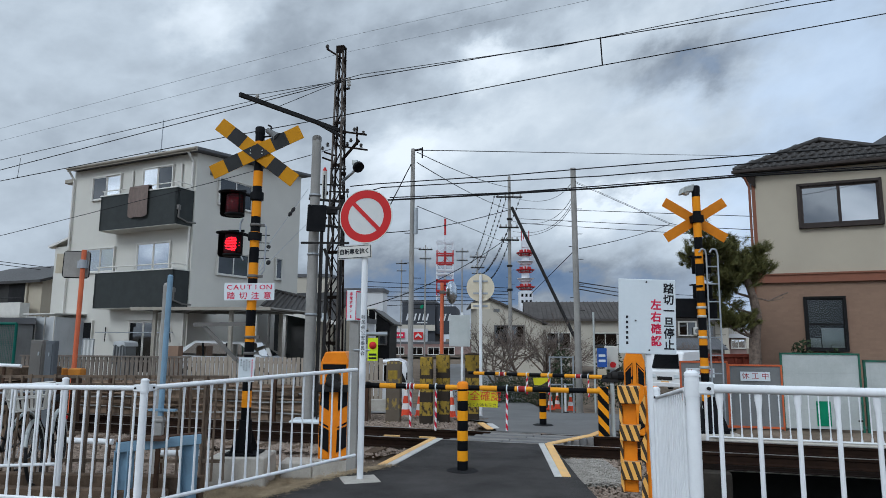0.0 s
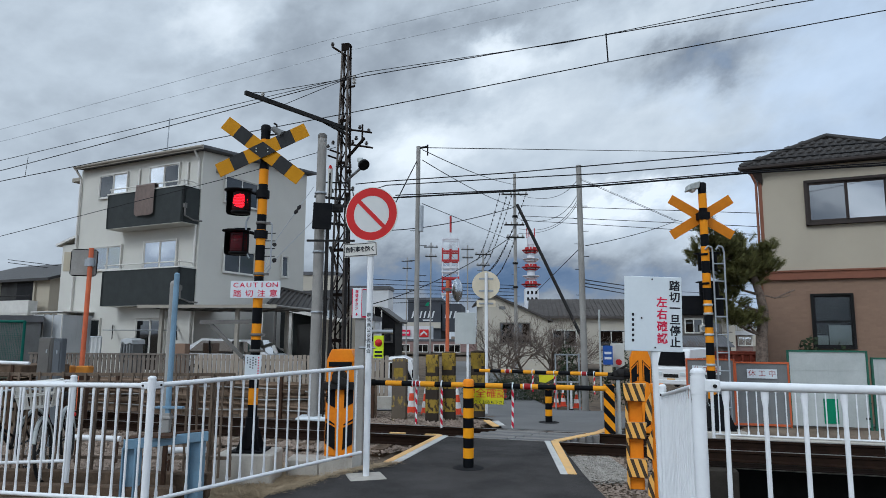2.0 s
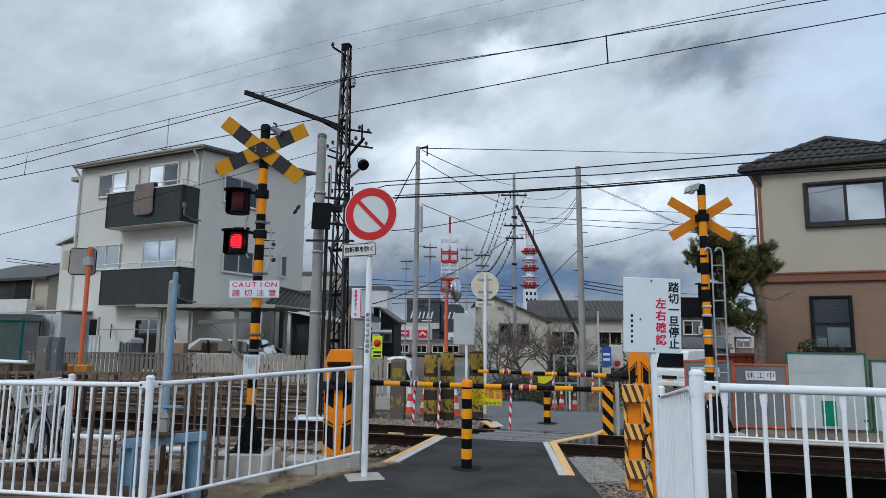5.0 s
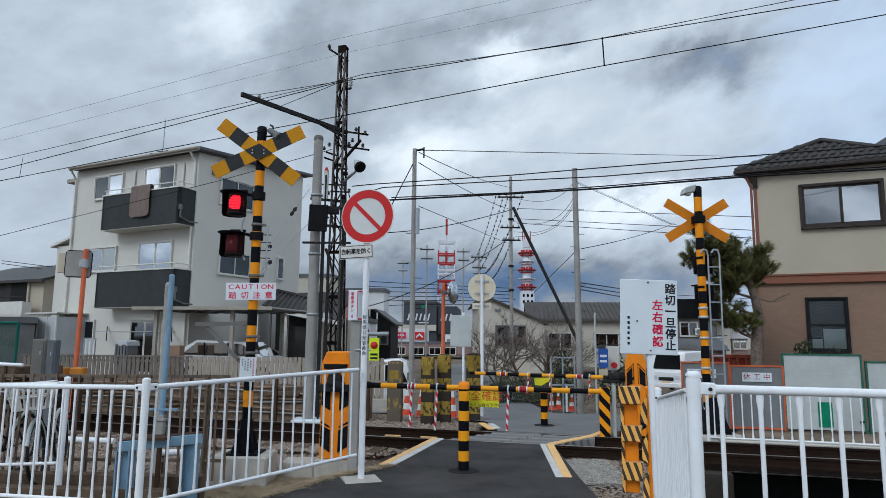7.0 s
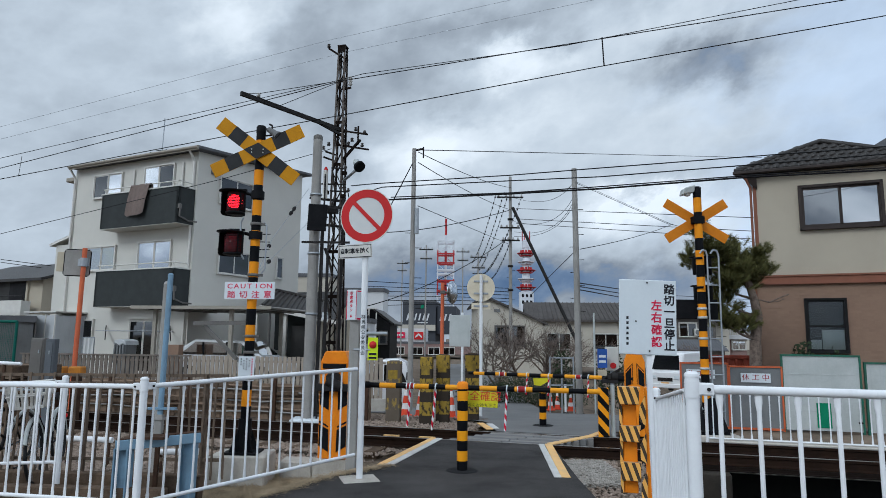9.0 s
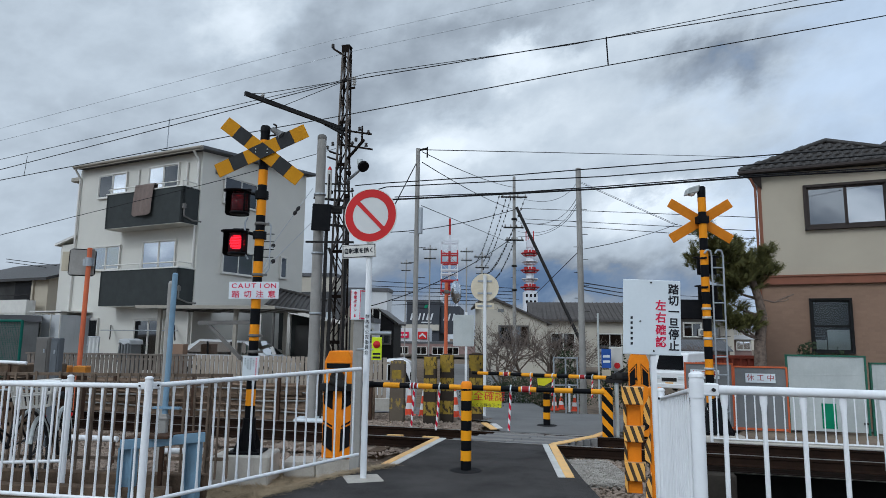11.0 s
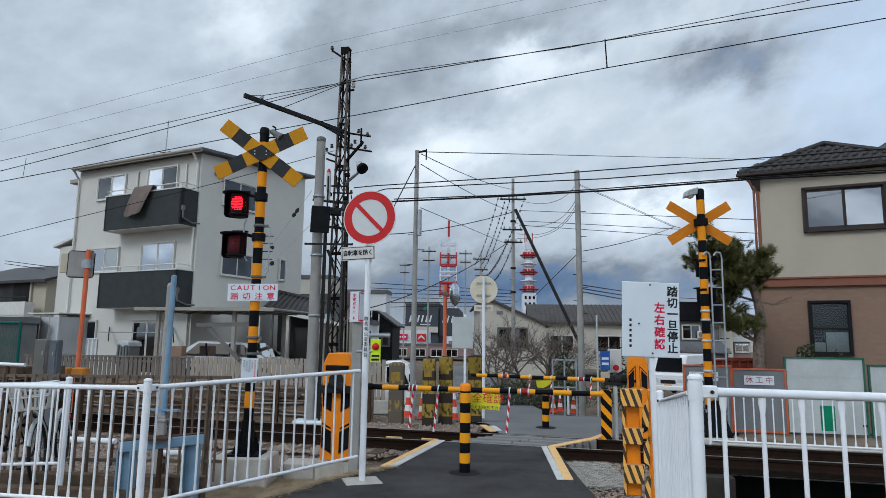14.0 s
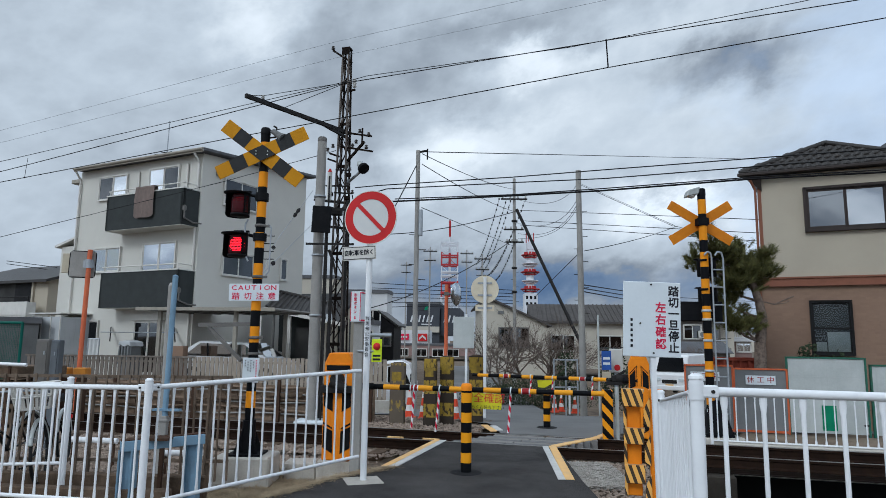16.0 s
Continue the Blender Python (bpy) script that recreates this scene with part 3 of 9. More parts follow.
def build_ballast():
    def bed(rng):
        s, q = rng.uniform(-12, 9), rng.triangular(-1.25, 2.5, 0.5)
        if -2.3 + 0.62 * q < s < 0.1 + 0.66 * q:
            s = rng.uniform(-9, -2.9)
        if s > 1.0:
            s = -s - 2.2
        p = on_track(s, q)
        return p.x, p.y, -0.2 + 0.03 * rng.random() - (0.06 if q < -0.7 or q > 1.9 else 0)

    def verge(rng):
        p = on_track(rng.uniform(-4.4, -1.75), rng.uniform(1.5, 3.3))
        return p.x, p.y, -0.11 + 0.05 * rng.random()

    def pale(rng):
        return 1.62 + 0.7 * rng.random() ** 1.5, rng.uniform(8.0, 9.55), -0.2 + 0.06 * rng.random()
    stones("ballast", 46000, bed, 0.027, "ballast", "brown grey broken stone around the sleepers")
    stones("loose_stones", 4200, verge, 0.028, "ballast", "loose grey stones beyond the rails")
    def side(rng):
        x, y = rng.uniform(-7.5, -1.7), rng.uniform(7.8, 11.2)
        return x, y, ground_height(x, y) + 0.01
    stones("trackside_stones", 16000, side, 0.022, "ballast", "brown grey broken stone beside the track")
    def rough(rng):
        return rng.uniform(1.7, 2.9), rng.uniform(7.2, 9.6), -0.23 + 0.05 * rng.random()
    stones("rough_stones", 3000, rough, 0.022, "ballast", "brown grey stones scattered round a gravel heap")
    stones("gravel", 11000, pale, 0.0135, "gravel", "heap of pale gravel beside the path")
    rng = random.Random(5)
    me = Mesh()
    for _ in range(21000):
        x, y = rng.uniform(-2.75, -0.8), rng.uniform(7.2, 9.3)
        if x > min(-0.8, -1.3 + (y - 7.55) * 0.85) or (y > 8.6 and rng.random() < 0.6):
            continue
        z = ground_height(x, y)
        a = rng.uniform(0, 6.28)
        l = rng.uniform(0.08, 0.26)
        d = Vector((math.cos(a), math.sin(a), rng.uniform(-0.05, 0.35))) * l
        s = Vector((-math.sin(a), math.cos(a), 0)) * rng.uniform(0.003, 0.007)
        p = Vector((x, y, z + rng.uniform(0.0, 0.05)))
        me.add([p - s, p + s, p + d], [(0, 1, 2)])
    edge = [Vector((-1.75, 6.6, 0)), Vector((-1.25, 7.55, 0)), Vector((-0.66, 8.2, 0))]
    for _ in range(2600):
        f = rng.random() * 2
        p = edge[int(f)].lerp(edge[int(f) + 1], f % 1) + Vector((rng.gauss(0.0, 0.05) + 0.02, rng.gauss(0, 0.04), rng.uniform(0.002, 0.02)))
        a = rng.uniform(0, 6.28)
        d = Vector((math.cos(a), math.sin(a), rng.uniform(-0.02, 0.1))) * rng.uniform(0.03, 0.13)
        s = Vector((-math.sin(a), math.cos(a), 0)) * rng.uniform(0.002, 0.005)
        me.add([p - s, p + s, p + d], [(0, 1, 2)])
    solo("dry_grass", me, "dry_grass", "matted dry straw coloured grass at the path edge", "grass", kind="stuff")


# ---- white pipe fences ----
def pipe_fence(name, label, a, b, za, zb, height, count, r_bar=0.0095, r_rail=0.021, first=True, last=False, post_r=0.031, drop=0.3, ear=None):
    """A panel from a to b: two rails with welded bars, and a capped post at its ends where asked."""
    a, b = Vector((*a, za)), Vector((*b, zb))
    f = thing(name, Matrix.Translation(a), label, "fence", "white pipe fences")
    d = b - a
    part("top_rail", Mesh().rod((0, 0, 0), d, r_rail, seg=12), "white_paint", f)
    low = Vector((0, 0, -height))
    part("bottom_rail", Mesh().rod(low, d + low, r_rail * 0.8, seg=10), "white_paint", f)
    u, w = d.normalized(), d.normalized().cross(Vector((0, 0, 1)))
    rings = []
    for z, a, c in ((0.0, 1.7, 0.5), (-0.05, 1.6, 0.55), (-0.09, 1.0, 1.0), (-height + 0.09, 1.0, 1.0), (-height + 0.05, 1.6, 0.55), (-height, 1.7, 0.5)):
        rings += [u * (r_bar * a * math.cos(k * math.pi / 5)) + w * (r_bar * c * math.sin(k * math.pi / 5)) + Vector((0, 0, z)) for k in range(10)]
    bar = Mesh().add(rings, [(j * 10 + k, j * 10 + (k + 1) % 10, (j + 1) * 10 + (k + 1) % 10, (j + 1) * 10 + k) for j in range(5) for k in range(10)], True).data("bar", M["white_paint"])
    for k in range(count):
        part("bar", bar, None, f, m=Matrix.Translation(d * ((k + 0.7) / (count + 0.4))))
    for want, p in ((first, Vector()), (last, d)):
        if want:
            post = part("post", Mesh().rod(p + Vector((0, 0, -height - drop)), p + Vector((0, 0, 0.06)), post_r, seg=14), "white_paint", f)
            part("cap", Mesh().rod(p + Vector((0, 0, 0.055)), p + Vector((0, 0, 0.068)), post_r * 1.12, post_r * 1.05, 14).rod(p + Vector((0, 0, 0.068)), p + Vector((0, 0, 0.078)), post_r * 1.0, post_r * 0.6, 14).rod(p + Vector((0, 0, 0.03)), p + Vector((0, 0, 0.042)), post_r * 1.07, post_r * 1.07, 14), "white_paint", post)
            dd = d.normalized() * (1 if p.length == 0 else -1)
            sd = dd.cross(Vector((0, 0, 1))).normalized()
            part("collar", Mesh().rod(p + Vector((0, 0, -r_rail * 1.9)), p + Vector((0, 0, r_rail * 1.6)), post_r * 1.1, seg=14), "white_paint", post)
            for e in ((dd,) if not ear else (dd, ear)):
                br = part("bracket", Mesh().beam(p + e * (post_r * 0.6), p + e * (post_r + 0.062), r_rail * 2.25, r_rail * 2.7), "white_paint", post, bevel=0.006)
                se = e.cross(Vector((0, 0, 1))).normalized()
                part("bolt", Mesh().rod(p + e * (post_r + 0.035) - se * (r_rail + 0.012), p + e * (post_r + 0.035) + se * (r_rail + 0.012), 0.0085, seg=8), "dark_steel", br)
    return f


def build_white_fences():
    label = "white painted tubular pedestrian fence panel beside the path"
    pipe_fence("pipe_fence", label, (-2.44, 5.4), (-0.95, 7.3), 1.13, 1.20, 0.92, 18, first=True, ear=Vector((-2.96, 0.7, -0.05)).normalized())
    pipe_fence("pipe_fence", label, (-2.44, 5.4), (-5.4, 6.1), 1.13, 1.08, 0.91, 25, first=False)
    pipe_fence("pipe_fence", "white painted tubular fence beside parked bicycles", (-3.95, 6.9), (-5.6, 6.6), 1.04, 1.03, 0.8, 12)
    pipe_fence("pipe_fence", "white painted tubular fence above the channel", (1.14, 3.0), (3.6, 2.83), 1.335, 1.30, 0.95, 14, 0.0108, 0.0205, post_r=0.031, drop=0.6)
    pipe_fence("pipe_fence", "white painted tubular fence along the path edge", (1.58, 4.85), (1.145, 3.1), 1.13, 1.32, 0.95, 17, 0.009, 0.012, post_r=0.026)
    pipe_fence("pipe_fence", "low white painted fence beyond the track", (4.3, 10.75), (9.5, 9.3), 0.76, 0.76, 0.75, 38, 0.01, 0.016, post_r=0.026, drop=2.2)


# ---- old rail fence with thin pickets ----
def build_picket_fence():
    f = thing("picket_fence", pose(0, 0, 0), "old rusty brown picket fence along the railway", "fence")
    a, b = Vector((-7.2, 7.75, 0)), Vector((-2.47, 7.6, 0))
    for z in (1.06, 0.97, 0.12):
        part("rail", Mesh().beam((a.x, a.y, z), (b.x, b.y, z + 0.03), 0.03, 0.035), "picket", f)
    rng = random.Random(3)
    me = Mesh().box(-0.011, 0.011, -0.008, 0.008, 0, 1.14).data("picket", M["picket"])
    for k in range(36):
        p = a.lerp(b, k / 35)
        part("picket", me, None, f, m=pose(p.x, p.y - 0.03, -0.05 + rng.uniform(-0.02, 0.02), 0, rng.uniform(-1, 1), 0))
    for k in range(4):
        p = a.lerp(b, 0.06 + k * 0.295)
        part("post", Mesh().box(p.x - 0.028, p.x + 0.028, p.y, p.y + 0.055, -0.35, 1.1), "mossy_post" if k == 1 else "picket", f, bevel=0.01)
    # a second, lower run of stacked old rails and boards across the track
    g = thing("board_fence", pose(T0.x, T0.y, 0, 0, 0, TRACK), "low fence of weathered brown boards beyond the track", "fence")
    me = Mesh().box(0.0, 0.26, 0.0, 0.035, -0.12, 0.6).data("plank", M["plank"])
    for k in range(43):
        part("plank", me, None, g, m=pose(-16 + k * 0.28, 2.32 + rng.uniform(-0.015, 0.015), rng.uniform(-0.04, 0.03), 0, rng.uniform(-0.6, 0.6), 0))
    for k, z in enumerate((0.02, 0.1, 0.22, 0.3, 0.43, 0.52)):
        pts = [(-16 + 1.2 * i, 2.25 - 0.02 * (k % 2), z + 0.035 * math.sin(1.7 * i + 2 * k) + 0.01 * i * (k % 3 - 1) / 3) for i in range(11)]
        part("cable", Mesh().tube(pts, 0.018 + 0.006 * (k % 2), 7), "plank" if k % 2 else "concrete_pole", g)
    for k in range(9):
        x = -15.2 + 1.25 * k + rng.uniform(-0.2, 0.2)
        part("batten", Mesh().box(x, x + rng.uniform(0.7, 1.3), 2.16, 2.2, 0.1 + 0.09 * (k % 4), 0.17 + 0.09 * (k % 4)), "wood_dark", g)
    for k in range(7):
        part("post", Mesh().box(-16.03 + 2 * k, -15.97 + 2 * k, 2.12, 2.18, -0.3, 0.7), "rust", g)


# ---- crossing equipment ----
def led_lamp(parent, x, y, z, turn, face=0.0):
    """A hooded warning lamp: dark red drum, round roof plate, wrapped hood, diodes, and an added slatted mask that
    uncovers them to blink.
    """
    body = part("lamp", Mesh().lathe([(0.0, -0.135), (0.1, -0.13), (0.112, -0.11), (0.112, 0.13), (0.0, 0.13)], 26), "led_off", parent, "dark red lamp drum", m=pose(x, y, z, 0, 0, turn))
    part("roof_plate", Mesh().lathe([(0.0, 0.15), (0.15, 0.148), (0.172, 0.143), (0.17, 0.13), (0.0, 0.13)], 28, pose(-0.03, -0.03, 0.01)), "black", body)
    part("base_plate", Mesh().lathe([(0.0, -0.15), (0.11, -0.15), (0.122, -0.135), (0.118, -0.12), (0.0, -0.12)], 26), "black", body)
    seg = 20
    angles = [radians(a) for a in np.linspace(-34, 220, seg)]
    pts = []
    for r in (0.150, 0.142):
        for top in (1, 0):
            for a in angles:
                low = -0.15 + 0.05 * max(0.0, -math.sin(a))
                pts.append((r * math.cos(a) - 0.035, r * math.sin(a) - 0.03 * max(0.0, -math.sin(a)) + 0.02, 0.14 if top else low))
    f = []
    for k in range(seg - 1):
        f += [(k, k + 1, seg + k + 1, seg + k), (2 * seg + k + 1, 2 * seg + k, 3 * seg + k, 3 * seg + k + 1), (seg + k, seg + k + 1, 3 * seg + k + 1, 3 * seg + k)]
    part("hood", Mesh().add(pts, f, True), "black", body)
    led = Mesh()
    pitch, r = 0.02, 0.1118
    for j in range(-4, 5):
        for i in range(-6, 7):
            px, pz = (i + 0.5 * (j % 2)) * 0.0185, j * pitch
            if math.hypot(px, pz) < 0.09:
                a = math.asin(px / r) + radians(face)
                t = Vector((math.cos(a), math.sin(a), 0)) * 0.0066
                p = Vector((r * math.sin(a), -r * math.cos(a), pz))
                led.beam(p - t, p + t, 0.003, 0.0088)
    part("diode_array", led, "led_on", body, "bright red light diodes")
    # slatted sleeve round the drum, added in place of switching: open rows between solid rows, joined at both sides
    angles = [radians(a + face) for a in np.linspace(-66, 66, 17)]
    heights = []
    for j in range(-5, 6):
        heights += [j * pitch - 0.0058, j * pitch + 0.0044]
    c = len(angles)
    pts = [(0.1148 * math.sin(a), -0.1148 * math.cos(a), z) for z in heights for a in angles]
    f = [(k * c + i, k * c + i + 1, (k + 1) * c + i + 1, (k + 1) * c + i) for k in range(len(heights) - 1) for i in range(c - 1) if k % 2 == 0 or i in (0, c - 2)]
    shutter = part("shutter", Mesh().add(pts, f, True), "led_off", body, "dark red slatted sleeve added to mask the diodes between blinks")
    return body, shutter


def cross_boards(parent, z, y, lean, front, plain=False):
    for k, a in enumerate((31.5, -31.5)):
        m = pose(0, y - 0.012 * k, z, 0, a + lean, 0)
        if plain:
            part("cross_board", Mesh().box(-0.62, 0.62, -0.008, 0.0, -0.085, 0.085), "yellow_back", parent, m=m, bevel=0.003)
            continue
        b = part("cross_board", Mesh().box(-0.63, 0.63, -0.008, 0.0, -0.094, 0.094), "cross_yellow", parent, m=m, bevel=0.003)
        for x0, x1 in ((-0.43, -0.23), (0.23, 0.43)):
            part("black_band", Mesh().box(x0, x1, -0.0105, -0.0085, -0.093, 0.093), "cross_black", b)
    if not plain:
        part("cross_centre", Mesh().prism([(-0.18, 0), (0, -0.11), (0.18, 0), (0, 0.11)], 0.004, pose(0, y - 0.027, z, 0, lean, 0)), "cross_black", parent)
        for x, zz in ((-0.075, 0.02), (-0.075, -0.02), (0.075, 0.02), (0.075, -0.025)):
            part("bolt", Mesh().rod((x, y - 0.028, z + zz), (x, y - 0.036, z + zz), 0.008, seg=8), "galv_sheet", parent)


def build_signal_near():
    s = thing("crossing_signal", pose(-2.43, 8.2, 0, 0, 0.2, 0), "black and yellow banded crossing signal with two hooded red lamps", "crossing signal")
    part("pole", Mesh().rod((0, 0, 0.14), (0, 0, 4.27), 0.06, seg=20), "pole_bands", s)
    part("pole_cap", Mesh().lathe([(0.0, 4.3), (0.05, 4.29), (0.064, 4.27), (0.064, 4.2)], 16), "black", s)
    foot = Mesh().rod((0, 0, 0.16), (0, 0, 0.54), 0.085, 0.078, 16)
    for k in range(4):
        a = radians(45 + 90 * k)
        c, t = math.cos(a), math.sin(a)
        foot.add([(0.08 * c, 0.08 * t, 0.45), (0.08 * c, 0.08 * t, 0.15), (0.2 * c, 0.2 * t, 0.15)] + [(0.08 * c - 0.012 * t, 0.08 * t + 0.012 * c, 0.45), (0.08 * c - 0.012 * t, 0.08 * t + 0.012 * c, 0.15), (0.2 * c - 0.012 * t, 0.2 * t + 0.012 * c, 0.15)],
                 [(0, 1, 2), (5, 4, 3), (0, 3, 4, 1), (1, 4, 5, 2), (2, 5, 3, 0)])
    part("foot", foot.box(-0.2, 0.2, -0.2, 0.2, 0.13, 0.155), "black", s)
    cross_boards(s, 3.92, -0.10, 5.0, True)
    part("cross_clamp", Mesh().box(-0.09, 0.09, -0.09, 0.07, 3.86, 3.98), "dark_steel", s)
    shutters = []
    for z, x in ((3.25, -0.275), (2.72, -0.275)):
        arm = Mesh().rod((-0.3, 0.12, z + 0.19), (-0.05, 0.05, z + 0.12), 0.022, seg=10).rod((-0.3, 0.12, z + 0.2), (-0.3, 0.12, z + 0.02), 0.022, seg=10).rod((0, 0, z + 0.06), (0, 0, z + 0.16), 0.085, seg=16)
        arm.box(-0.38, -0.18, 0.1, 0.14, z + 0.19, z + 0.215)
        part("lamp_arm", arm, "black", s)
        _, sh = led_lamp(s, x, -0.02, z, -8, 20)
        shutters.append((sh,))
    for z in (2.98, 2.32, 1.55, 1.35):
        part("clamp", Mesh().lathe([(0.06, z - 0.018), (0.072, z - 0.018), (0.072, z + 0.018), (0.06, z + 0.018)], 16).box(0.066, 0.12, -0.015, 0.015, z - 0.016, z + 0.016), "cabinet", s)
    conduit = Mesh().tube([(-0.16, -0.02, 3.06), (-0.19, -0.02, 3.0), (-0.19, -0.02, 2.62), (-0.13, -0.02, 2.52)], 0.013).tube([(0.1, 0, 3.0), (0.14, 0, 2.96), (0.14, 0, 2.4), (0.1, 0, 2.34)], 0.011)
    part("conduit", conduit, "steel", s)
    for k in range(4):
        part("step_bolt", Mesh().rod((0.06, 0, 2.55 + 0.1 * k), (0.19, 0, 2.55 + 0.1 * k), 0.006, seg=6), "dark_steel", s)
    part("horn", Mesh().rod((0.1, -0.02, 4.24), (0.2, -0.06, 4.17), 0.035, 0.045, 14).rod((0.2, -0.06, 4.17), (0.26, -0.09, 4.12), 0.045, 0.07, 14), "shed", s, "grey loudspeaker horn")
    part("horn_bracket", Mesh().tube([(0.05, 0, 4.16), (0.14, 0, 4.17), (0.14, 0, 4.3), (0.1, 0, 4.32)], 0.012), "dark_steel", s)
    board = part("caution_board", Mesh().box(-0.375, 0.255, -0.085, -0.075, 2.01, 2.225), "sign_white", s, "white board lettered in red", m=pose(0.085, 0, 0, 0, -1.0, 0), bevel=0.003)
    for k, ch in enumerate("CAUTION"):
        lettering("red_letter", ch, 0.085, "red_print", board, pose(-0.06 + 0.083 * (k - 3), -0.0865, 2.172), width=1.2, bold=0.001)
    for k, ch in enumerate("踏切注意"):
        lettering("red_kanji", ch, 0.095, "red_print", board, pose(-0.06 + 0.152 * (k - 1.5), -0.0865, 2.063), width=1.1, bold=0.001)
    note = part("notice", Mesh().box(-0.10, 0.10, -0.08, -0.072, 1.0, 1.30), "sign_white", s, "small white notice with dark and red lines", bevel=0.002)
    for col in range(5):
        for row in range(8 if col == 4 else 3 + col % 3):
            x, z = -0.075 + 0.034 * col, 1.275 - 0.032 * row - 0.02 * (col % 2)
            part("text_bar", Mesh().box(x, x + 0.016, -0.0825, -0.0805, z - 0.016, z), "black_print" if col < 4 else "red_print", note)
    arm = Mesh().beam((-0.75, 0.1, 1.7), (0.02, 0.02, 1.72), 0.05, 0.05).beam((-0.62, 0.1, 1.68), (-0.16, 0.03, 1.26), 0.035, 0.04).beam((-0.14, 0.02, 1.25), (0.05, 0.02, 1.24), 0.05, 0.05)
    part("side_bracket", arm, "cabinet", s, "galvanised side bracket")
    pad = Mesh().box(-2.78, -2.1, 7.95, 8.5, -0.4, 0.13)
    solo("concrete_footing", pad, "concrete", "weathered concrete footing under the crossing signal", "footing", "footings", bevel=0.02)
    return shutters


def build_signal_far():
    s = thing("crossing_signal", pose(4.41, 11.0, 0, 0, -0.15, 0), "black and amber banded crossing signal seen from behind", "crossing signal")
    part("pole", Mesh().rod((0, 0, 0.05), (0, 0, 4.2), 0.068, seg=18), "pole_bands_far", s)
    part("pole_cap", Mesh().lathe([(0.0, 4.23), (0.05, 4.22), (0.07, 4.2), (0.07, 4.1)], 16), "black", s)
    foot = Mesh().lathe([(0.31, 0.08), (0.29, 0.12), (0.11, 0.58), (0.09, 0.62), (0.0, 0.63)], 4, pose(0.06, 0, 0, 0, 0, 45)).box(-0.18, 0.28, -0.22, 0.22, 0.04, 0.1)
    part("foot", foot, "black", s)
    for z, w in ((0.44, 0.03), (0.33, 0.035)):
        part("foot_mark", Mesh().box(-0.06 - w / 2, -0.06 + w / 2, -0.003, 0.0, z, z + 0.05, pose(0, -0.09 - (0.6 - z) * 0.27, 0, -15)), "sign_white", s)
    cross_boards(s, 3.63, 0.1, 0.0, False, True)
    part("cross_clamp", Mesh().box(-0.1, 0.085, -0.08, 0.09, 3.57, 3.69).rod((0, 0, 3.56), (0, 0, 3.58), 0.078, seg=14).rod((0, 0, 3.68), (0, 0, 3.7), 0.078, seg=14), "black", s)
    part("lamp_box", Mesh().add([(-0.28, -0.08, 4.06), (-0.07, -0.08, 4.11), (-0.07, 0.1, 4.11), (-0.28, 0.1, 4.06), (-0.24, -0.1, 4.18), (-0.05, -0.1, 4.24), (-0.05, 0.12, 4.24), (-0.24, 0.12, 4.18)], [(0, 1, 2, 3), (7, 6, 5, 4), (0, 4, 5, 1), (1, 5, 6, 2), (2, 6, 7, 3), (3, 7, 4, 0)]), "galv_sheet", s, "grey hooded area lamp", bevel=0.015)
    part("lamp_lens", Mesh().lathe([(0.0, -0.05), (0.05, -0.03), (0.06, 0.0)], 14, pose(-0.18, -0.02, 4.085)), "frame_white", s)
    shutters = []
    for z in (2.86, 2.36):
        _, sh1 = led_lamp(s, 0.1, 0.2, z, -112)
        part("arm", Mesh().rod((0.0, -0.1, z + 0.1), (-0.1, 0.0, z + 0.1), 0.02), "black", s)
        _, sh2 = led_lamp(s, 0.14, 0.26, z, 80)
        shutters.append((sh1, sh2))
    lad = part("ladder", Mesh().tube([(-0.03, -0.08, 3.04), (0.02, -0.08, 3.1), (0.08, -0.07, 3.08), (0.1, -0.06, 3.0), (0.1, -0.03, 0.2)], 0.016, 8).tube([(0.16, -0.06, 3.04), (0.2, -0.06, 3.1), (0.27, -0.06, 3.09), (0.3, -0.05, 3.0), (0.29, -0.03, 0.2)], 0.016, 8), "steel", s, "galvanised access ladder")
    for k in range(9):
        part("rung", Mesh().rod((0.1, -0.04, 0.4 + 0.3 * k), (0.295, -0.04, 0.4 + 0.3 * k), 0.012, seg=8), "steel", lad)
    for z in (2.1, 1.95, 1.6, 1.1, 0.7):
        part("clamp", Mesh().lathe([(0.068, z - 0.02), (0.08, z - 0.02), (0.08, z + 0.02), (0.068, z + 0.02)], 14), "galv_sheet", s)
    part("direction_board", Mesh().box(-0.5, 0.3, 0.07, 0.12, 1.93, 2.26), "black", s, "black unlit direction indicator", bevel=0.01)
    solo("concrete_footing", Mesh().box(4.12, 4.85, 10.75, 11.3, -0.3, 0.045), "concrete", "pale concrete footing under the far crossing signal", "footing", "footings", bevel=0.02)
    return shutters


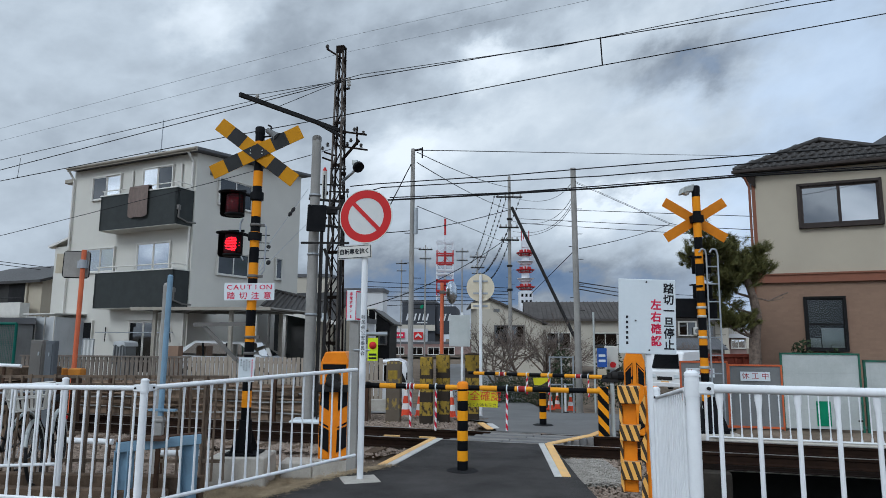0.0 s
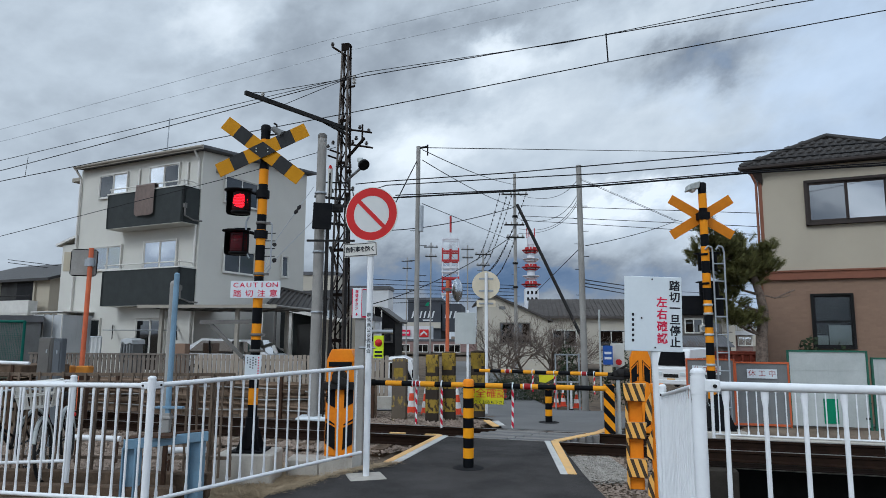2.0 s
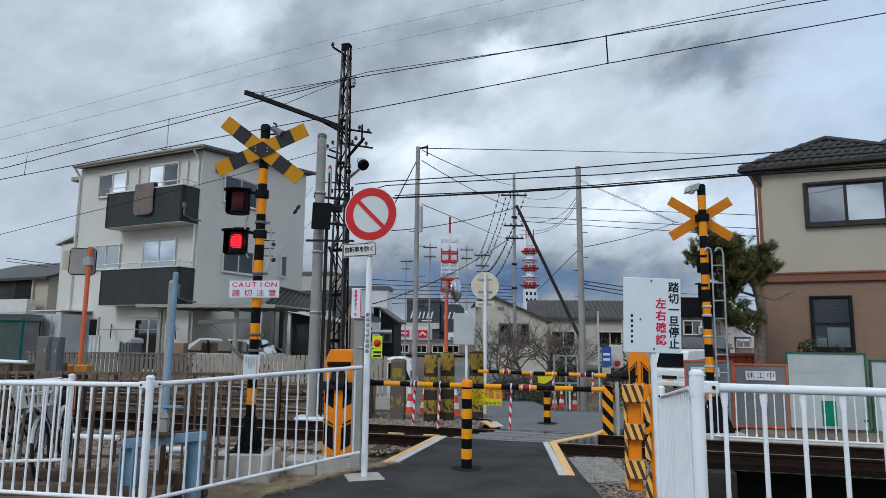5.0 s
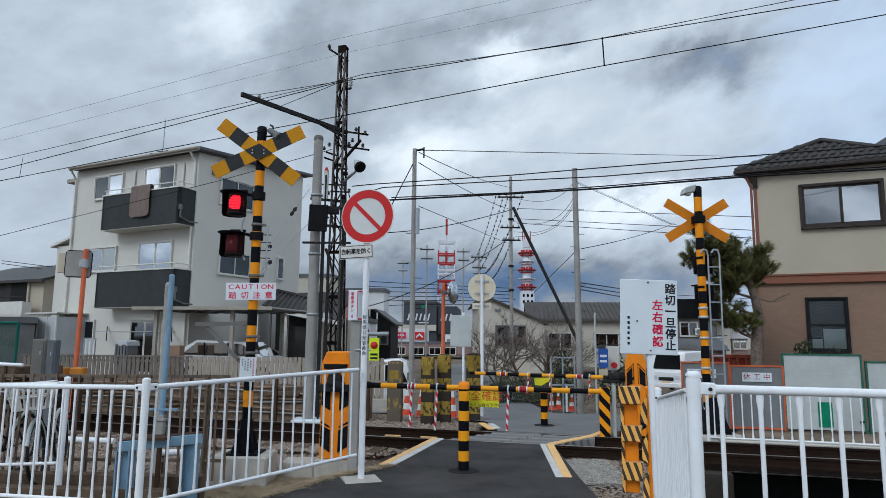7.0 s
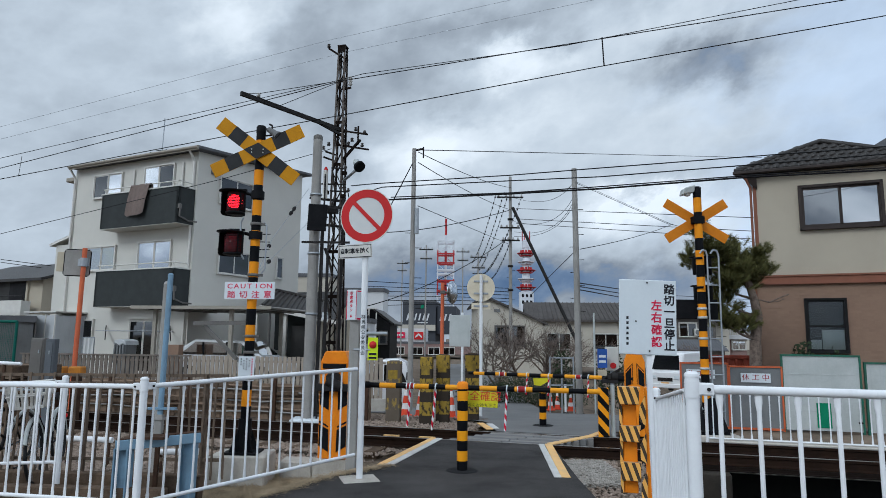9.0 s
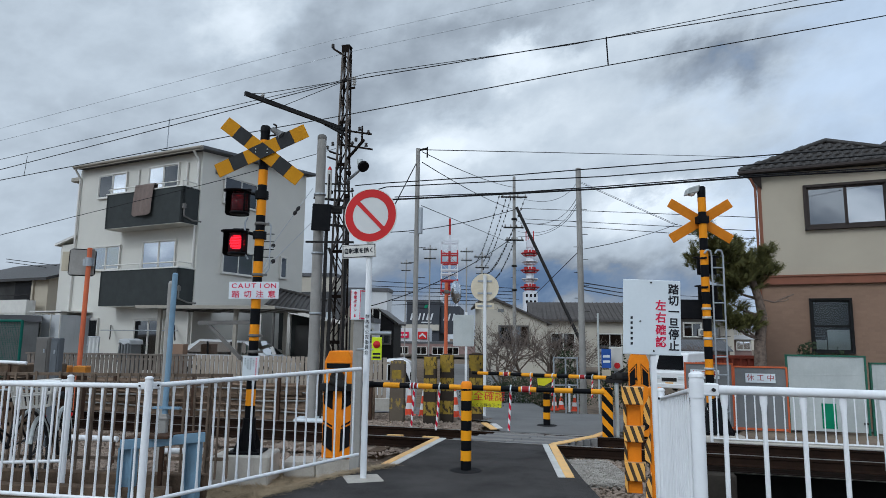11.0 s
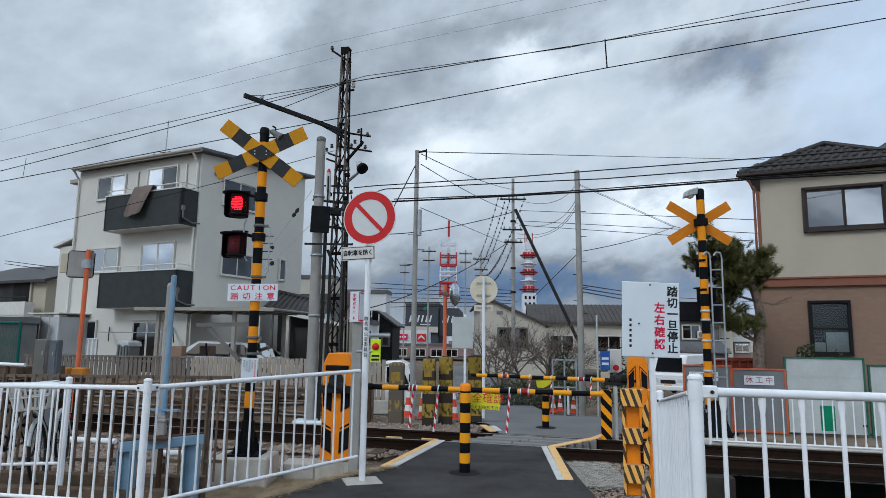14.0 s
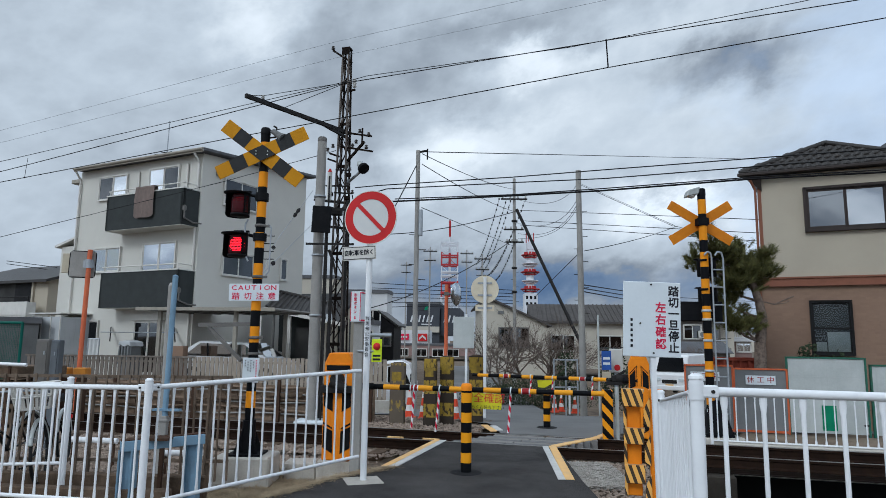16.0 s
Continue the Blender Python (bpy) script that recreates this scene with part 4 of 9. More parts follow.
def barrier_machine(x, y, z, turn, near):
    k = 1.0 if near else 0.87
    m = thing("barrier_machine", pose(x, y, z, 0, 0, turn) @ Matrix.Diagonal((k, k, 1, 1)), "orange crossing barrier machine with black chevrons", "barrier machine", "barrier machines")
    part("body", Mesh().prism([(-0.19, 0), (0.19, 0), (0.19, 1.2), (0.13, 1.34), (-0.13, 1.34), (-0.19, 1.2)], 0.4, pose(0, -0.2, 0)), "orange", m, bevel=0.012)
    for sgn in (-1, 1):
        part("chevron", Mesh().prism([(sgn * 0.05, 0.085), (sgn * 0.178, 0.16), (sgn * 0.178, 0.42), (sgn * 0.055, 0.36)], 0.006, pose(0, -0.207, 0)), "black", m)
        part("chevron_line", Mesh().prism([(sgn * 0.178, 0.445), (sgn * 0.178, 0.47), (sgn * 0.06, 0.405), (sgn * 0.06, 0.385)], 0.006, pose(0, -0.207, 0)), "black", m)
        part("chevron", Mesh().prism([(sgn * 0.06, 0.6), (sgn * 0.178, 0.67), (sgn * 0.178, 0.86), (sgn * 0.06, 0.86)], 0.006, pose(0, -0.207, 0)), "black", m) if near else None
    if near:
        part("visor", Mesh().box(-0.15, 0.15, -0.235, -0.19, 1.12, 1.18), "black", m, bevel=0.008)
        part("lid_edge", Mesh().box(-0.175, 0.175, -0.215, -0.2, 1.185, 1.2), "orange", m)
        hub = Mesh().rod((0, -0.27, 1.0), (0, -0.18, 1.0), 0.09, seg=18).box(-0.2, 0.25, -0.3, -0.2, 0.84, 0.93).rod((-0.06, -0.3, 0.98), (0.12, -0.3, 0.9), 0.06, seg=12)
        part("drive", hub, "dark_steel", m, "black barrier drive and counterweight", bevel=0.006)
    else:
        for sgn in (-1, 1):
            part("chevron", Mesh().prism([(sgn * 0.17, 0.8), (sgn * 0.17, 1.01), (sgn * 0.065, 1.11), (sgn * 0.065, 0.84)], 0.006, pose(0, -0.208, 0)), "black", m)
            part("chevron_line", Mesh().prism([(sgn * 0.17, 1.055), (sgn * 0.035, 1.18), (sgn * 0.035, 0.84), (sgn * 0.045, 0.84), (sgn * 0.045, 1.155), (sgn * 0.17, 1.035)], 0.006, pose(0, -0.208, 0)), "black", m)
        part("drive", Mesh().box(-0.42, -0.2, -0.12, 0.1, 0.86, 1.02).rod((-0.42, -0.1, 0.95), (-0.3, -0.1, 0.95), 0.07, seg=14).box(-0.62, -0.3, -0.14, -0.02, 0.84, 0.9).box(-0.5, -0.42, -0.16, 0.0, 0.9, 1.0).beam((-0.6, -0.08, 0.9), (-0.25, -0.08, 1.08), 0.05, 0.04), "dark_steel", m, "black barrier drive", bevel=0.01)
    return m


def barrier_arm(a, b, label):
    a, b = Vector(a), Vector(b)
    d = b - a
    turn = math.degrees(math.atan2(d.y, d.x))
    tilt = -math.degrees(math.atan2(d.z, math.hypot(d.x, d.y)))
    arm = thing("crossing_barrier", pose(*a, 0, tilt, turn), label, "barrier", "barriers")
    part("pole", Mesh().rod((0, 0, 0), (d.length, 0, 0), 0.034, 0.03, 16), "arm_bands", arm)
    part("socket", Mesh().rod((-0.3, 0, 0), (0.08, 0, 0), 0.045, 0.04, 14), "black", arm)
    for x in (0.58, 1.98):
        if x < d.length - 0.15:
            band = part("red_band", Mesh().rod((x, 0, 0), (x + 0.08, 0, 0), 0.0365, seg=16), "band_red", arm, "dark red reflective band")
            part("white_edge", Mesh().rod((x - 0.014, 0, 0), (x, 0, 0), 0.036, seg=16).rod((x + 0.08, 0, 0), (x + 0.094, 0, 0), 0.036, seg=16), "sign_white", band)
    return arm, d.length


def cord(arm, x, length):
    c = part("hanging_cord", Mesh().rod((0, 0, -0.04), (0, 0, -length), 0.014, seg=8), "cord_bands", arm, "red and white striped hanging cord", m=pose(x, 0, 0))
    part("loop", Mesh().lathe([(0.046, -0.008), (0.05, -0.008), (0.05, 0.008), (0.046, 0.008)], 14, pose(0, 0, 0, 0, 90, 0)), "sign_white", c)
    return c


def banner(arm, x, w, h, words=True):
    """A sheet hung from the arm, in two stiff pieces that swing."""
    sheet = Mesh().box(0, w, -0.004, 0.0, -h, -0.035) if words else Mesh().prism([(0, -0.035), (w, -0.05), (w * 0.97, -h), (w * 0.62, -h * 1.05), (w * 0.22, -h * 0.6)], 0.004, pose(0, -0.004, 0))
    top = part("banner", sheet, "yellow_sheet", arm, "yellow warning banner with red and black writing", m=pose(x, 0, 0))
    if words:
        lettering("banner_text", "安全確認", 0.125, "red", top, pose(w / 2, -0.0055, -0.10), width=1.05)
        lettering("banner_note", "しばらくお待ち下さい", 0.052, "black_print", top, pose(w / 2, -0.0055, -0.205), width=0.98)
    else:
        for k in range(2):
            part("text_bar", Mesh().box(0.12 + 0.06 * k, w - 0.05, -0.006, -0.0045, -0.09 - 0.05 * k, -0.07 - 0.05 * k), "old_yellow", top)
    return top


def build_barriers():
    barrier_machine(-1.35, 8.6, 0.03, -8, True)
    barrier_machine(3.22, 11.0, 0.0, -14, False)
    near, ln = barrier_arm((-1.0, 8.45, 0.95), (1.87, 7.8, 0.945), "long yellow and black barrier arm lowered across the near side")
    far, lf = barrier_arm((2.9, 11.0, 0.925), (0.5, 12.2, 0.92), "yellow and black barrier arm lowered across the far side")
    cords = [(near, cord(near, x, l), x) for x, l in ((0.62, 0.5), (0.95, 0.53), (1.84, 0.5))]
    cords += [(far, cord(far, x, 0.34), x) for x in (0.45, 1.15, 1.55)]
    flags = [(near, banner(near, 1.29, 0.44, 0.225), 1.29), (far, banner(far, 1.1, 0.34, 0.17, False), 1.1)]
    solo("concrete_footing", Mesh().box(-1.62, -1.08, 8.4, 9.0, -0.4, 0.03), "concrete", "weathered concrete footing under the barrier machine", "footing", "footings", bevel=0.02)
    rest = thing("barrier_rest", pose(2.64, 10.8, 0, 0, 0, -10), "yellow and black striped steel post beside the crossing", "post")
    part("post", Mesh().box(-0.085, 0.085, -0.05, 0.05, -0.2, 0.78), "post_bands", rest, bevel=0.01)
    part("stay", Mesh().rod((0.16, 0.1, -0.2), (0.16, 0.1, 0.82), 0.035), "galv_sheet", rest)
    return cords, flags


def bollard(x, y, h):
    b = thing("bollard", pose(x, y, 0), "yellow and black banded bollard standing in the path", "bollard", "bollards")
    part("tube", Mesh().rod((0, 0, 0), (0, 0, h - 0.03), 0.064, seg=22), "bollard_bands", b)
    part("cap", Mesh().lathe([(0.066, h - 0.09), (0.067, h - 0.03), (0.05, h - 0.005), (0.0, h)], 22), M["orange"], b)
    part("base_patch", Mesh().lathe([(0.19, 0.0), (0.17, 0.008), (0.06, 0.01)], 18), "tar", b)


def build_signs():
    s = thing("traffic_sign", pose(-0.9, 7.4, 0), "round no entry for vehicles sign on a white pole", "road sign")
    part("pole", Mesh().rod((0, 0, 0), (0, 0, 3.27), 0.036, seg=16), "white_paint", s)
    disc = part("disc", Mesh().rod((0, -0.045, 2.965), (0, -0.05, 2.965), 0.315, seg=48), "sign_grey", s, "red ringed white disc with one diagonal bar", m=pose(0.015, 0, -0.018, 0, 0, -12))
    part("ring", Mesh().lathe([(0.215, -0.001), (0.215, 0.001), (0.308, 0.001), (0.308, -0.001)], 48, pose(0, -0.0525, 2.965, 90), False), "red", disc)
    part("bar", Mesh().box(-0.22, 0.22, -0.0545, -0.0525, -0.024, 0.024, pose(0, 0, 2.965, 0, 45, 0)), "red", disc)
    part("rim", Mesh().lathe([(0.308, -0.004), (0.318, -0.004), (0.318, 0.006), (0.308, 0.006)], 48, pose(0, -0.049, 2.965, 90), False), "frame_white", disc)
    plate = part("plate", Mesh().box(-0.2, 0.2, -0.05, -0.045, 2.455, 2.615), "frame_white", s, "white plate with black lettering", m=pose(0.02, 0, 0, 0, -3, -8), bevel=0.004)
    part("plate_line", Mesh().box(-0.192, 0.192, -0.052, -0.0505, 2.463, 2.607), "black_print", plate)
    part("plate_face", Mesh().box(-0.184, 0.184, -0.0535, -0.0522, 2.471, 2.599), "frame_white", plate)
    lettering("plate_text", "自転車を除く", 0.066, "black_print", plate, pose(0, -0.055, 2.535), width=0.9, bold=0.0022)
    for z in (2.7, 3.2, 2.52):
        part("clamp", Mesh().box(-0.045, 0.045, -0.036, 0.04, z - 0.015, z + 0.015), "steel", s)
    for k, ch in enumerate("群馬県公安委員会"):
        lettering("pole_text", ch, 0.05, "black_print", s, pose(0, -0.0375, 1.78 - 0.058 * k))
    part("foot", Mesh().box(-0.2, 0.2, -0.18, 0.18, -0.1, 0.012), "concrete", s, m=pose(0, 0, 0, 0, 0, 18), bevel=0.01)
    # stop board by the path
    b = thing("warning_board", pose(1.83, 5.85, 0), "white warning board with red and black vertical writing on a post", "sign board")
    part("post", Mesh().beam((0.05, 0.0, -0.3), (0.01, 0.0, 2.0), 0.042, 0.012, (0, 1, 0)).beam((0.03, 0.02, -0.3), (-0.01, 0.02, 2.0), 0.006, 0.035, (0, 1, 0)), "white_paint", b)
    face = part("board", Mesh().box(-0.27, 0.245, -0.02, -0.008, 1.425, 2.095), "sign_white", b, m=pose(-0.02, 0, 0, 0, 1.5, 0), bevel=0.004)
    for k, ch in enumerate("踏切一旦停止"):
        lettering("black_kanji", ch, 0.098, "black_print", face, pose(0.18, -0.0215, 2.01 - 0.101 * k), bold=0.0025)
    for k, ch in enumerate("左右確認"):
        lettering("red_kanji", ch, 0.098, "red_print", face, pose(0.065, -0.0215, 1.86 - 0.108 * k), bold=0.0025)
    for k in range(6):
        part("text_bar", Mesh().box(-0.206, -0.186, -0.0225, -0.0205, 1.738 - 0.046 * k, 1.762 - 0.046 * k), "black_print", face)
    for x, z in ((-0.02, 2.07), (0.0, 1.46), (-0.12, 1.72)):
        part("bolt", Mesh().rod((x, -0.02, z), (x, -0.026, z), 0.008, seg=8), "dark_steel", face)


def build_guard_frame():
    """The orange stepped guard beside the path on the channel side."""
    g = thing("guard_frame", pose(1.98, 6.8, 0, 0, 0, -16), "orange steel guard frame with hazard striped plates", "guard frame")
    part("tall_post", Mesh().box(0.1, 0.24, -0.06, 0.08, -0.35, 1.08), "orange", g, bevel=0.01)
    part("back_panel", Mesh().box(-0.12, 0.02, 0.0, 0.04, 0.02, 0.92), "orange", g, bevel=0.006)
    part("edge_post", Mesh().box(-0.15, -0.12, -0.03, 0.1, 0.02, 0.92), "guard_bands", g)
    for z0, z1, w in ((0.9, 1.08, 0.0), (0.53, 0.69, 0.01), (0.15, 0.33, 0.02)):
        p = part("striped_plate", Mesh().add([(-0.155 + w, -0.07, z0), (0.05, -0.07, z0), (0.05, -0.07, z1), (-0.165 + w, -0.07, z1), (-0.155 + w, -0.1, z0 + 0.01), (0.045, -0.1, z0 + 0.01), (0.045, -0.095, z1 - 0.004), (-0.16 + w, -0.095, z1 - 0.004)], [(0, 1, 2, 3), (7, 6, 5, 4), (0, 4, 5, 1), (1, 5, 6, 2), (2, 6, 7, 3), (3, 7, 4, 0)]), "guard_bands", g)
        part("shelf", Mesh().box(-0.15 + w, 0.06, -0.07, 0.04, z1 - 0.03, z1 - 0.002), "guard_top", g)
        part("brace", Mesh().prism([(0.05, z0 - 0.02), (0.11, z0 + 0.1), (0.11, z0 - 0.2), (0.05, z0 - 0.16)], 0.03, pose(0, -0.09, 0)), "guard_bands", g)


def build_button_post():
    p = thing("emergency_post", pose(-1.1, 8.15, 0), "grey post carrying a white and red emergency box", "emergency post")
    part("post", Mesh().box(-0.06, 0.06, -0.05, 0.05, -0.3, 1.78), "concrete_pole", p, bevel=0.01)
    box = part("box", Mesh().box(-0.075, 0.075, -0.09, 0.09, 1.76, 2.14), "sign_white", p, "white box with red edges and lettering", bevel=0.006, m=pose(-0.002, 0, 0, 0, 0, -24))
    for x, w in ((-0.072, 0.008), (0.064, 0.008)):
        part("edge", Mesh().box(x, x + w, -0.0925, -0.0905, 1.77, 2.13), "red_print", box)
    part("side_edge", Mesh().box(0.0755, 0.0775, 0.03, 0.085, 1.77, 2.13).box(0.0755, 0.0775, -0.085, 0.03, 1.77, 1.79).box(0.0755, 0.0775, -0.085, 0.03, 2.115, 2.13), "red_print", box)
    for k, ch in enumerate("非常ボタン"):
        lettering("red_kanji", ch, 0.046, "red_print", box, pose(-0.004, -0.0935, 2.09 - 0.052 * k), bold=0.001)
    part("arrow", Mesh().prism([(-0.012, 1.83), (0.004, 1.83), (0.004, 1.81), (0.014, 1.81), (-0.004, 1.79), (-0.022, 1.81), (-0.012, 1.81)], 0.002, pose(0, -0.0935, 0)), "red_print", box)
    b = part("button_board", Mesh().box(0.175, 0.3, -0.06, -0.05, 1.27, 1.55), "lime", p, "lime board with a red button", bevel=0.004)
    part("button", Mesh().lathe([(0.0, 0.03), (0.035, 0.022), (0.046, 0.0)], 18, pose(0.237, -0.061, 1.46, 90)), "red", b)
    for k in range(2):
        part("text_bar", Mesh().box(0.19, 0.285, -0.0635, -0.061, 1.29 + 0.045 * k, 1.315 + 0.045 * k), "black_print", b)
    part("arm", Mesh().rod((0.0, 0.04, 1.6), (0.4, 0.1, 1.6), 0.025), "steel", p)
    part("arm", Mesh().rod((0.0, -0.05, 1.4), (0.2, -0.05, 1.4), 0.015), "steel", p)


def build_blue_posts():
    f = thing("blue_guard_frame", pose(0, 0, 0), "light blue painted steel portal frame", "guard frame")
    a, b = Vector((-3.2, 6.55, 0)), Vector((-2.52, 6.95, 0))
    part("rust_edge", Mesh().beam((a.x, a.y, 0.527), (b.x, b.y, 0.557), 0.1, 0.008), "rust", f)
    part("crossbeam", Mesh().beam((a.x, a.y, 0.47), (b.x, b.y, 0.5), 0.12, 0.1), "blue_paint", f, bevel=0.006)
    for p in (a.lerp(b, 0.1), b.lerp(a, 0.13)):
        part("leg", Mesh().box(p.x - 0.07, p.x - 0.055, p.y - 0.07, p.y + 0.07, -0.4, 0.44).box(p.x + 0.055, p.x + 0.07, p.y - 0.07, p.y + 0.07, -0.4, 0.44).box(p.x - 0.06, p.x + 0.06, p.y - 0.008, p.y + 0.008, -0.4, 0.44), "blue_paint", f)
    part("lid", Mesh().box(-3.0, -2.76, 6.6, 6.8, 0.52, 0.545), "rust", f)
    p = thing("blue_post", pose(-2.98, 7.0, 0.0, 0, 0.4, 0), "tall light blue steel post", "post")
    part("tube", Mesh().rod((0, 0, 0.6), (0, 0, 2.2), 0.029, seg=14), "blue_paint", p)
    part("cap", Mesh().lathe([(0, 2.22), (0.02, 2.215), (0.03, 2.2)], 14), "blue_paint", p)
    part("base_box", Mesh().box(-0.036, 0.036, -0.036, 0.036, 0.52, 0.72).box(-0.05, 0.05, -0.05, 0.05, 0.66, 0.69), "concrete_pole", p, bevel=0.006)
    part("shelf", Mesh().box(-0.12, 0.16, -0.04, 0.04, 0.77, 0.79), "blue_paint", p)
    part("foot", Mesh().box(-0.02, 0.02, -0.02, 0.02, -0.4, 0.52), "rust", p)
    g = thing("grey_post", pose(-3.12, 7.3, 0.0), "weathered grey concrete post with a rounded top", "post")
    part("shaft", Mesh().rod((0, 0, -0.4), (0, 0, 2.12), 0.042, seg=14), "concrete_pole", g)
    part("cap", Mesh().lathe([(0, 2.16), (0.03, 2.15), (0.042, 2.12)], 14), "concrete_pole", g)
    m = thing("road_mirror", pose(-8.18, 14.5, -0.945, 0, 0.6, 0) @ Matrix.Scale(1.61, 4), "square traffic mirror seen from behind on an orange pole", "traffic mirror")
    part("pole", Mesh().rod((0.02, 0, -0.3), (0, 0, 2.75), 0.032, seg=14), "orange_pole", m)
    back = part("housing", Mesh().box(-0.27, 0.07, 0.05, 0.07, 2.36, 2.73, pose(0, 0, 0, 0, 0, 12)), "concrete_pole", m, "grey back of a square mirror", bevel=0.01)
    part("rim", Mesh().tube([pose(0, 0, 0, 0, 0, 12) @ Vector((x, 0.06, z)) for x, z in ((-0.24, 2.36), (0.04, 2.36), (0.07, 2.39), (0.07, 2.7), (0.04, 2.73), (-0.24, 2.73), (-0.27, 2.7), (-0.27, 2.39), (-0.24, 2.36))], 0.008, 8), "black", back)
    part("bracket", Mesh().box(-0.14, 0.05, 0.03, 0.05, 2.5, 2.6).rod((0, 0, 2.49), (0, 0, 2.61), 0.05, seg=12), "steel", m)
    part("side_plate", Mesh().box(-0.42, -0.28, 0.06, 0.075, 2.42, 2.7), "beige_plate", m, "faded beige plate", bevel=0.006)


def wheel(parent, x, z, r):
    ring = Mesh()
    k = 26
    ring.tube([(x + r * math.cos(2 * math.pi * i / k), 0, z + r * math.sin(2 * math.pi * i / k)) for i in range(k + 1)], 0.018, 7)
    wh = part("wheel", ring, "tyre", parent)
    sp = Mesh()
    for i in range(14):
        a = 2 * math.pi * i / 14
        sp.rod((x, 0.02 * (-1) ** i, z), (x + (r - 0.02) * math.cos(a), 0, z + (r - 0.02) * math.sin(a)), 0.0018, seg=4)
    part("spokes", sp, "steel", wh)
    part("mudguard", Mesh().tube([(x + (r + 0.035) * math.cos(a), 0, z + (r + 0.035) * math.sin(a)) for a in np.linspace(0.35, 3.0, 14)], 0.022, 6), "galv_sheet", parent)


def bicycle(x, y, turn, lean, colour, basket):
    b = thing("bicycle", pose(x, y, -0.05, lean, 0, turn), "parked city bicycle with a pale basket" if basket else "dark parked city bicycle beside a fence", "bicycle", "parked bicycles")
    wheel(b, -0.52, 0.33, 0.32)
    wheel(b, 0.54, 0.33, 0.32)
    part("frame", Mesh().tube([(0.46, 0, 0.86), (0.4, 0, 0.72), (-0.08, 0, 0.3), (-0.18, 0, 0.74)], 0.018, 8).tube([(0.4, 0, 0.66), (-0.12, 0, 0.42)], 0.014).tube([(-0.08, 0, 0.3), (-0.52, 0, 0.33), (-0.16, 0, 0.68)], 0.011).tube([(0.44, 0, 0.8), (0.54, 0, 0.33)], 0.014), colour, b)
    part("handlebar", Mesh().tube([(0.2, -0.26, 1.0), (0.4, -0.24, 1.02), (0.46, 0, 0.98), (0.4, 0.24, 1.02), (0.2, 0.26, 1.0)], 0.012).rod((0.46, 0, 0.85), (0.46, 0, 1.0), 0.013), "steel", b)
    part("saddle", Mesh().prism([(-0.32, 0.8), (-0.02, 0.82), (0.02, 0.85), (-0.3, 0.9)], 0.16, pose(0, -0.08, 0)), "black", b, bevel=0.02)
    part("seat_post", Mesh().rod((-0.18, 0, 0.7), (-0.19, 0, 0.84), 0.014), "steel", b)
    if basket:
        bas = part("basket", Mesh().box(0.56, 0.78, -0.15, 0.15, 0.81, 0.825), "frame_white", b, "cream plastic basket with open slats")
        for sx in (-1, 1):
            for i in range(8):
                f = i / 7
                part("slat", Mesh().beam((0.56 + 0.22 * f, sx * 0.15, 0.82), (0.53 + 0.29 * f, sx * 0.2, 1.08), 0.02, 0.008, (0, 1, 0)), "frame_white", bas)
        for i in range(9):
            y = -1 + i / 4
            part("slat", Mesh().beam((0.78, 0.15 * y, 0.82), (0.82, 0.2 * y, 1.08), 0.008, 0.024, (0, 1, 0)), "frame_white", bas)
        part("rim", Mesh().tube([(0.53, -0.2, 1.08), (0.82, -0.2, 1.08), (0.82, 0.2, 1.08), (0.53, 0.2, 1.08), (0.53, -0.2, 1.08)], 0.014), "frame_white", bas)
        part("band", Mesh().tube([(0.52, -0.175, 0.95), (0.845, -0.175, 0.95), (0.845, 0.175, 0.95), (0.52, 0.175, 0.95), (0.52, -0.175, 0.95)], 0.009), "frame_white", bas)
    part("reflector", Mesh().rod((-0.86, 0, 0.56), (-0.88, 0, 0.56), 0.03, seg=10), "red", b)
    part("stand", Mesh().tube([(-0.5, -0.06, 0.33), (-0.62, -0.1, 0.02)], 0.01), "steel", b)


def build_retaining_boards():
    for k, (y, z, x0, x1) in enumerate(((7.25, 0.07, -6.2, -2.55), (6.7, 0.05, -6.0, -2.7))):
        solo("retaining_board", Mesh().beam((x0, y + 0.1, z - 0.12), (x1, y - 0.1, z - 0.12), 0.12, 0.26), "wood_dark", "weathered brown edging board holding back the earth", "edging", "edging boards", bevel=0.012)


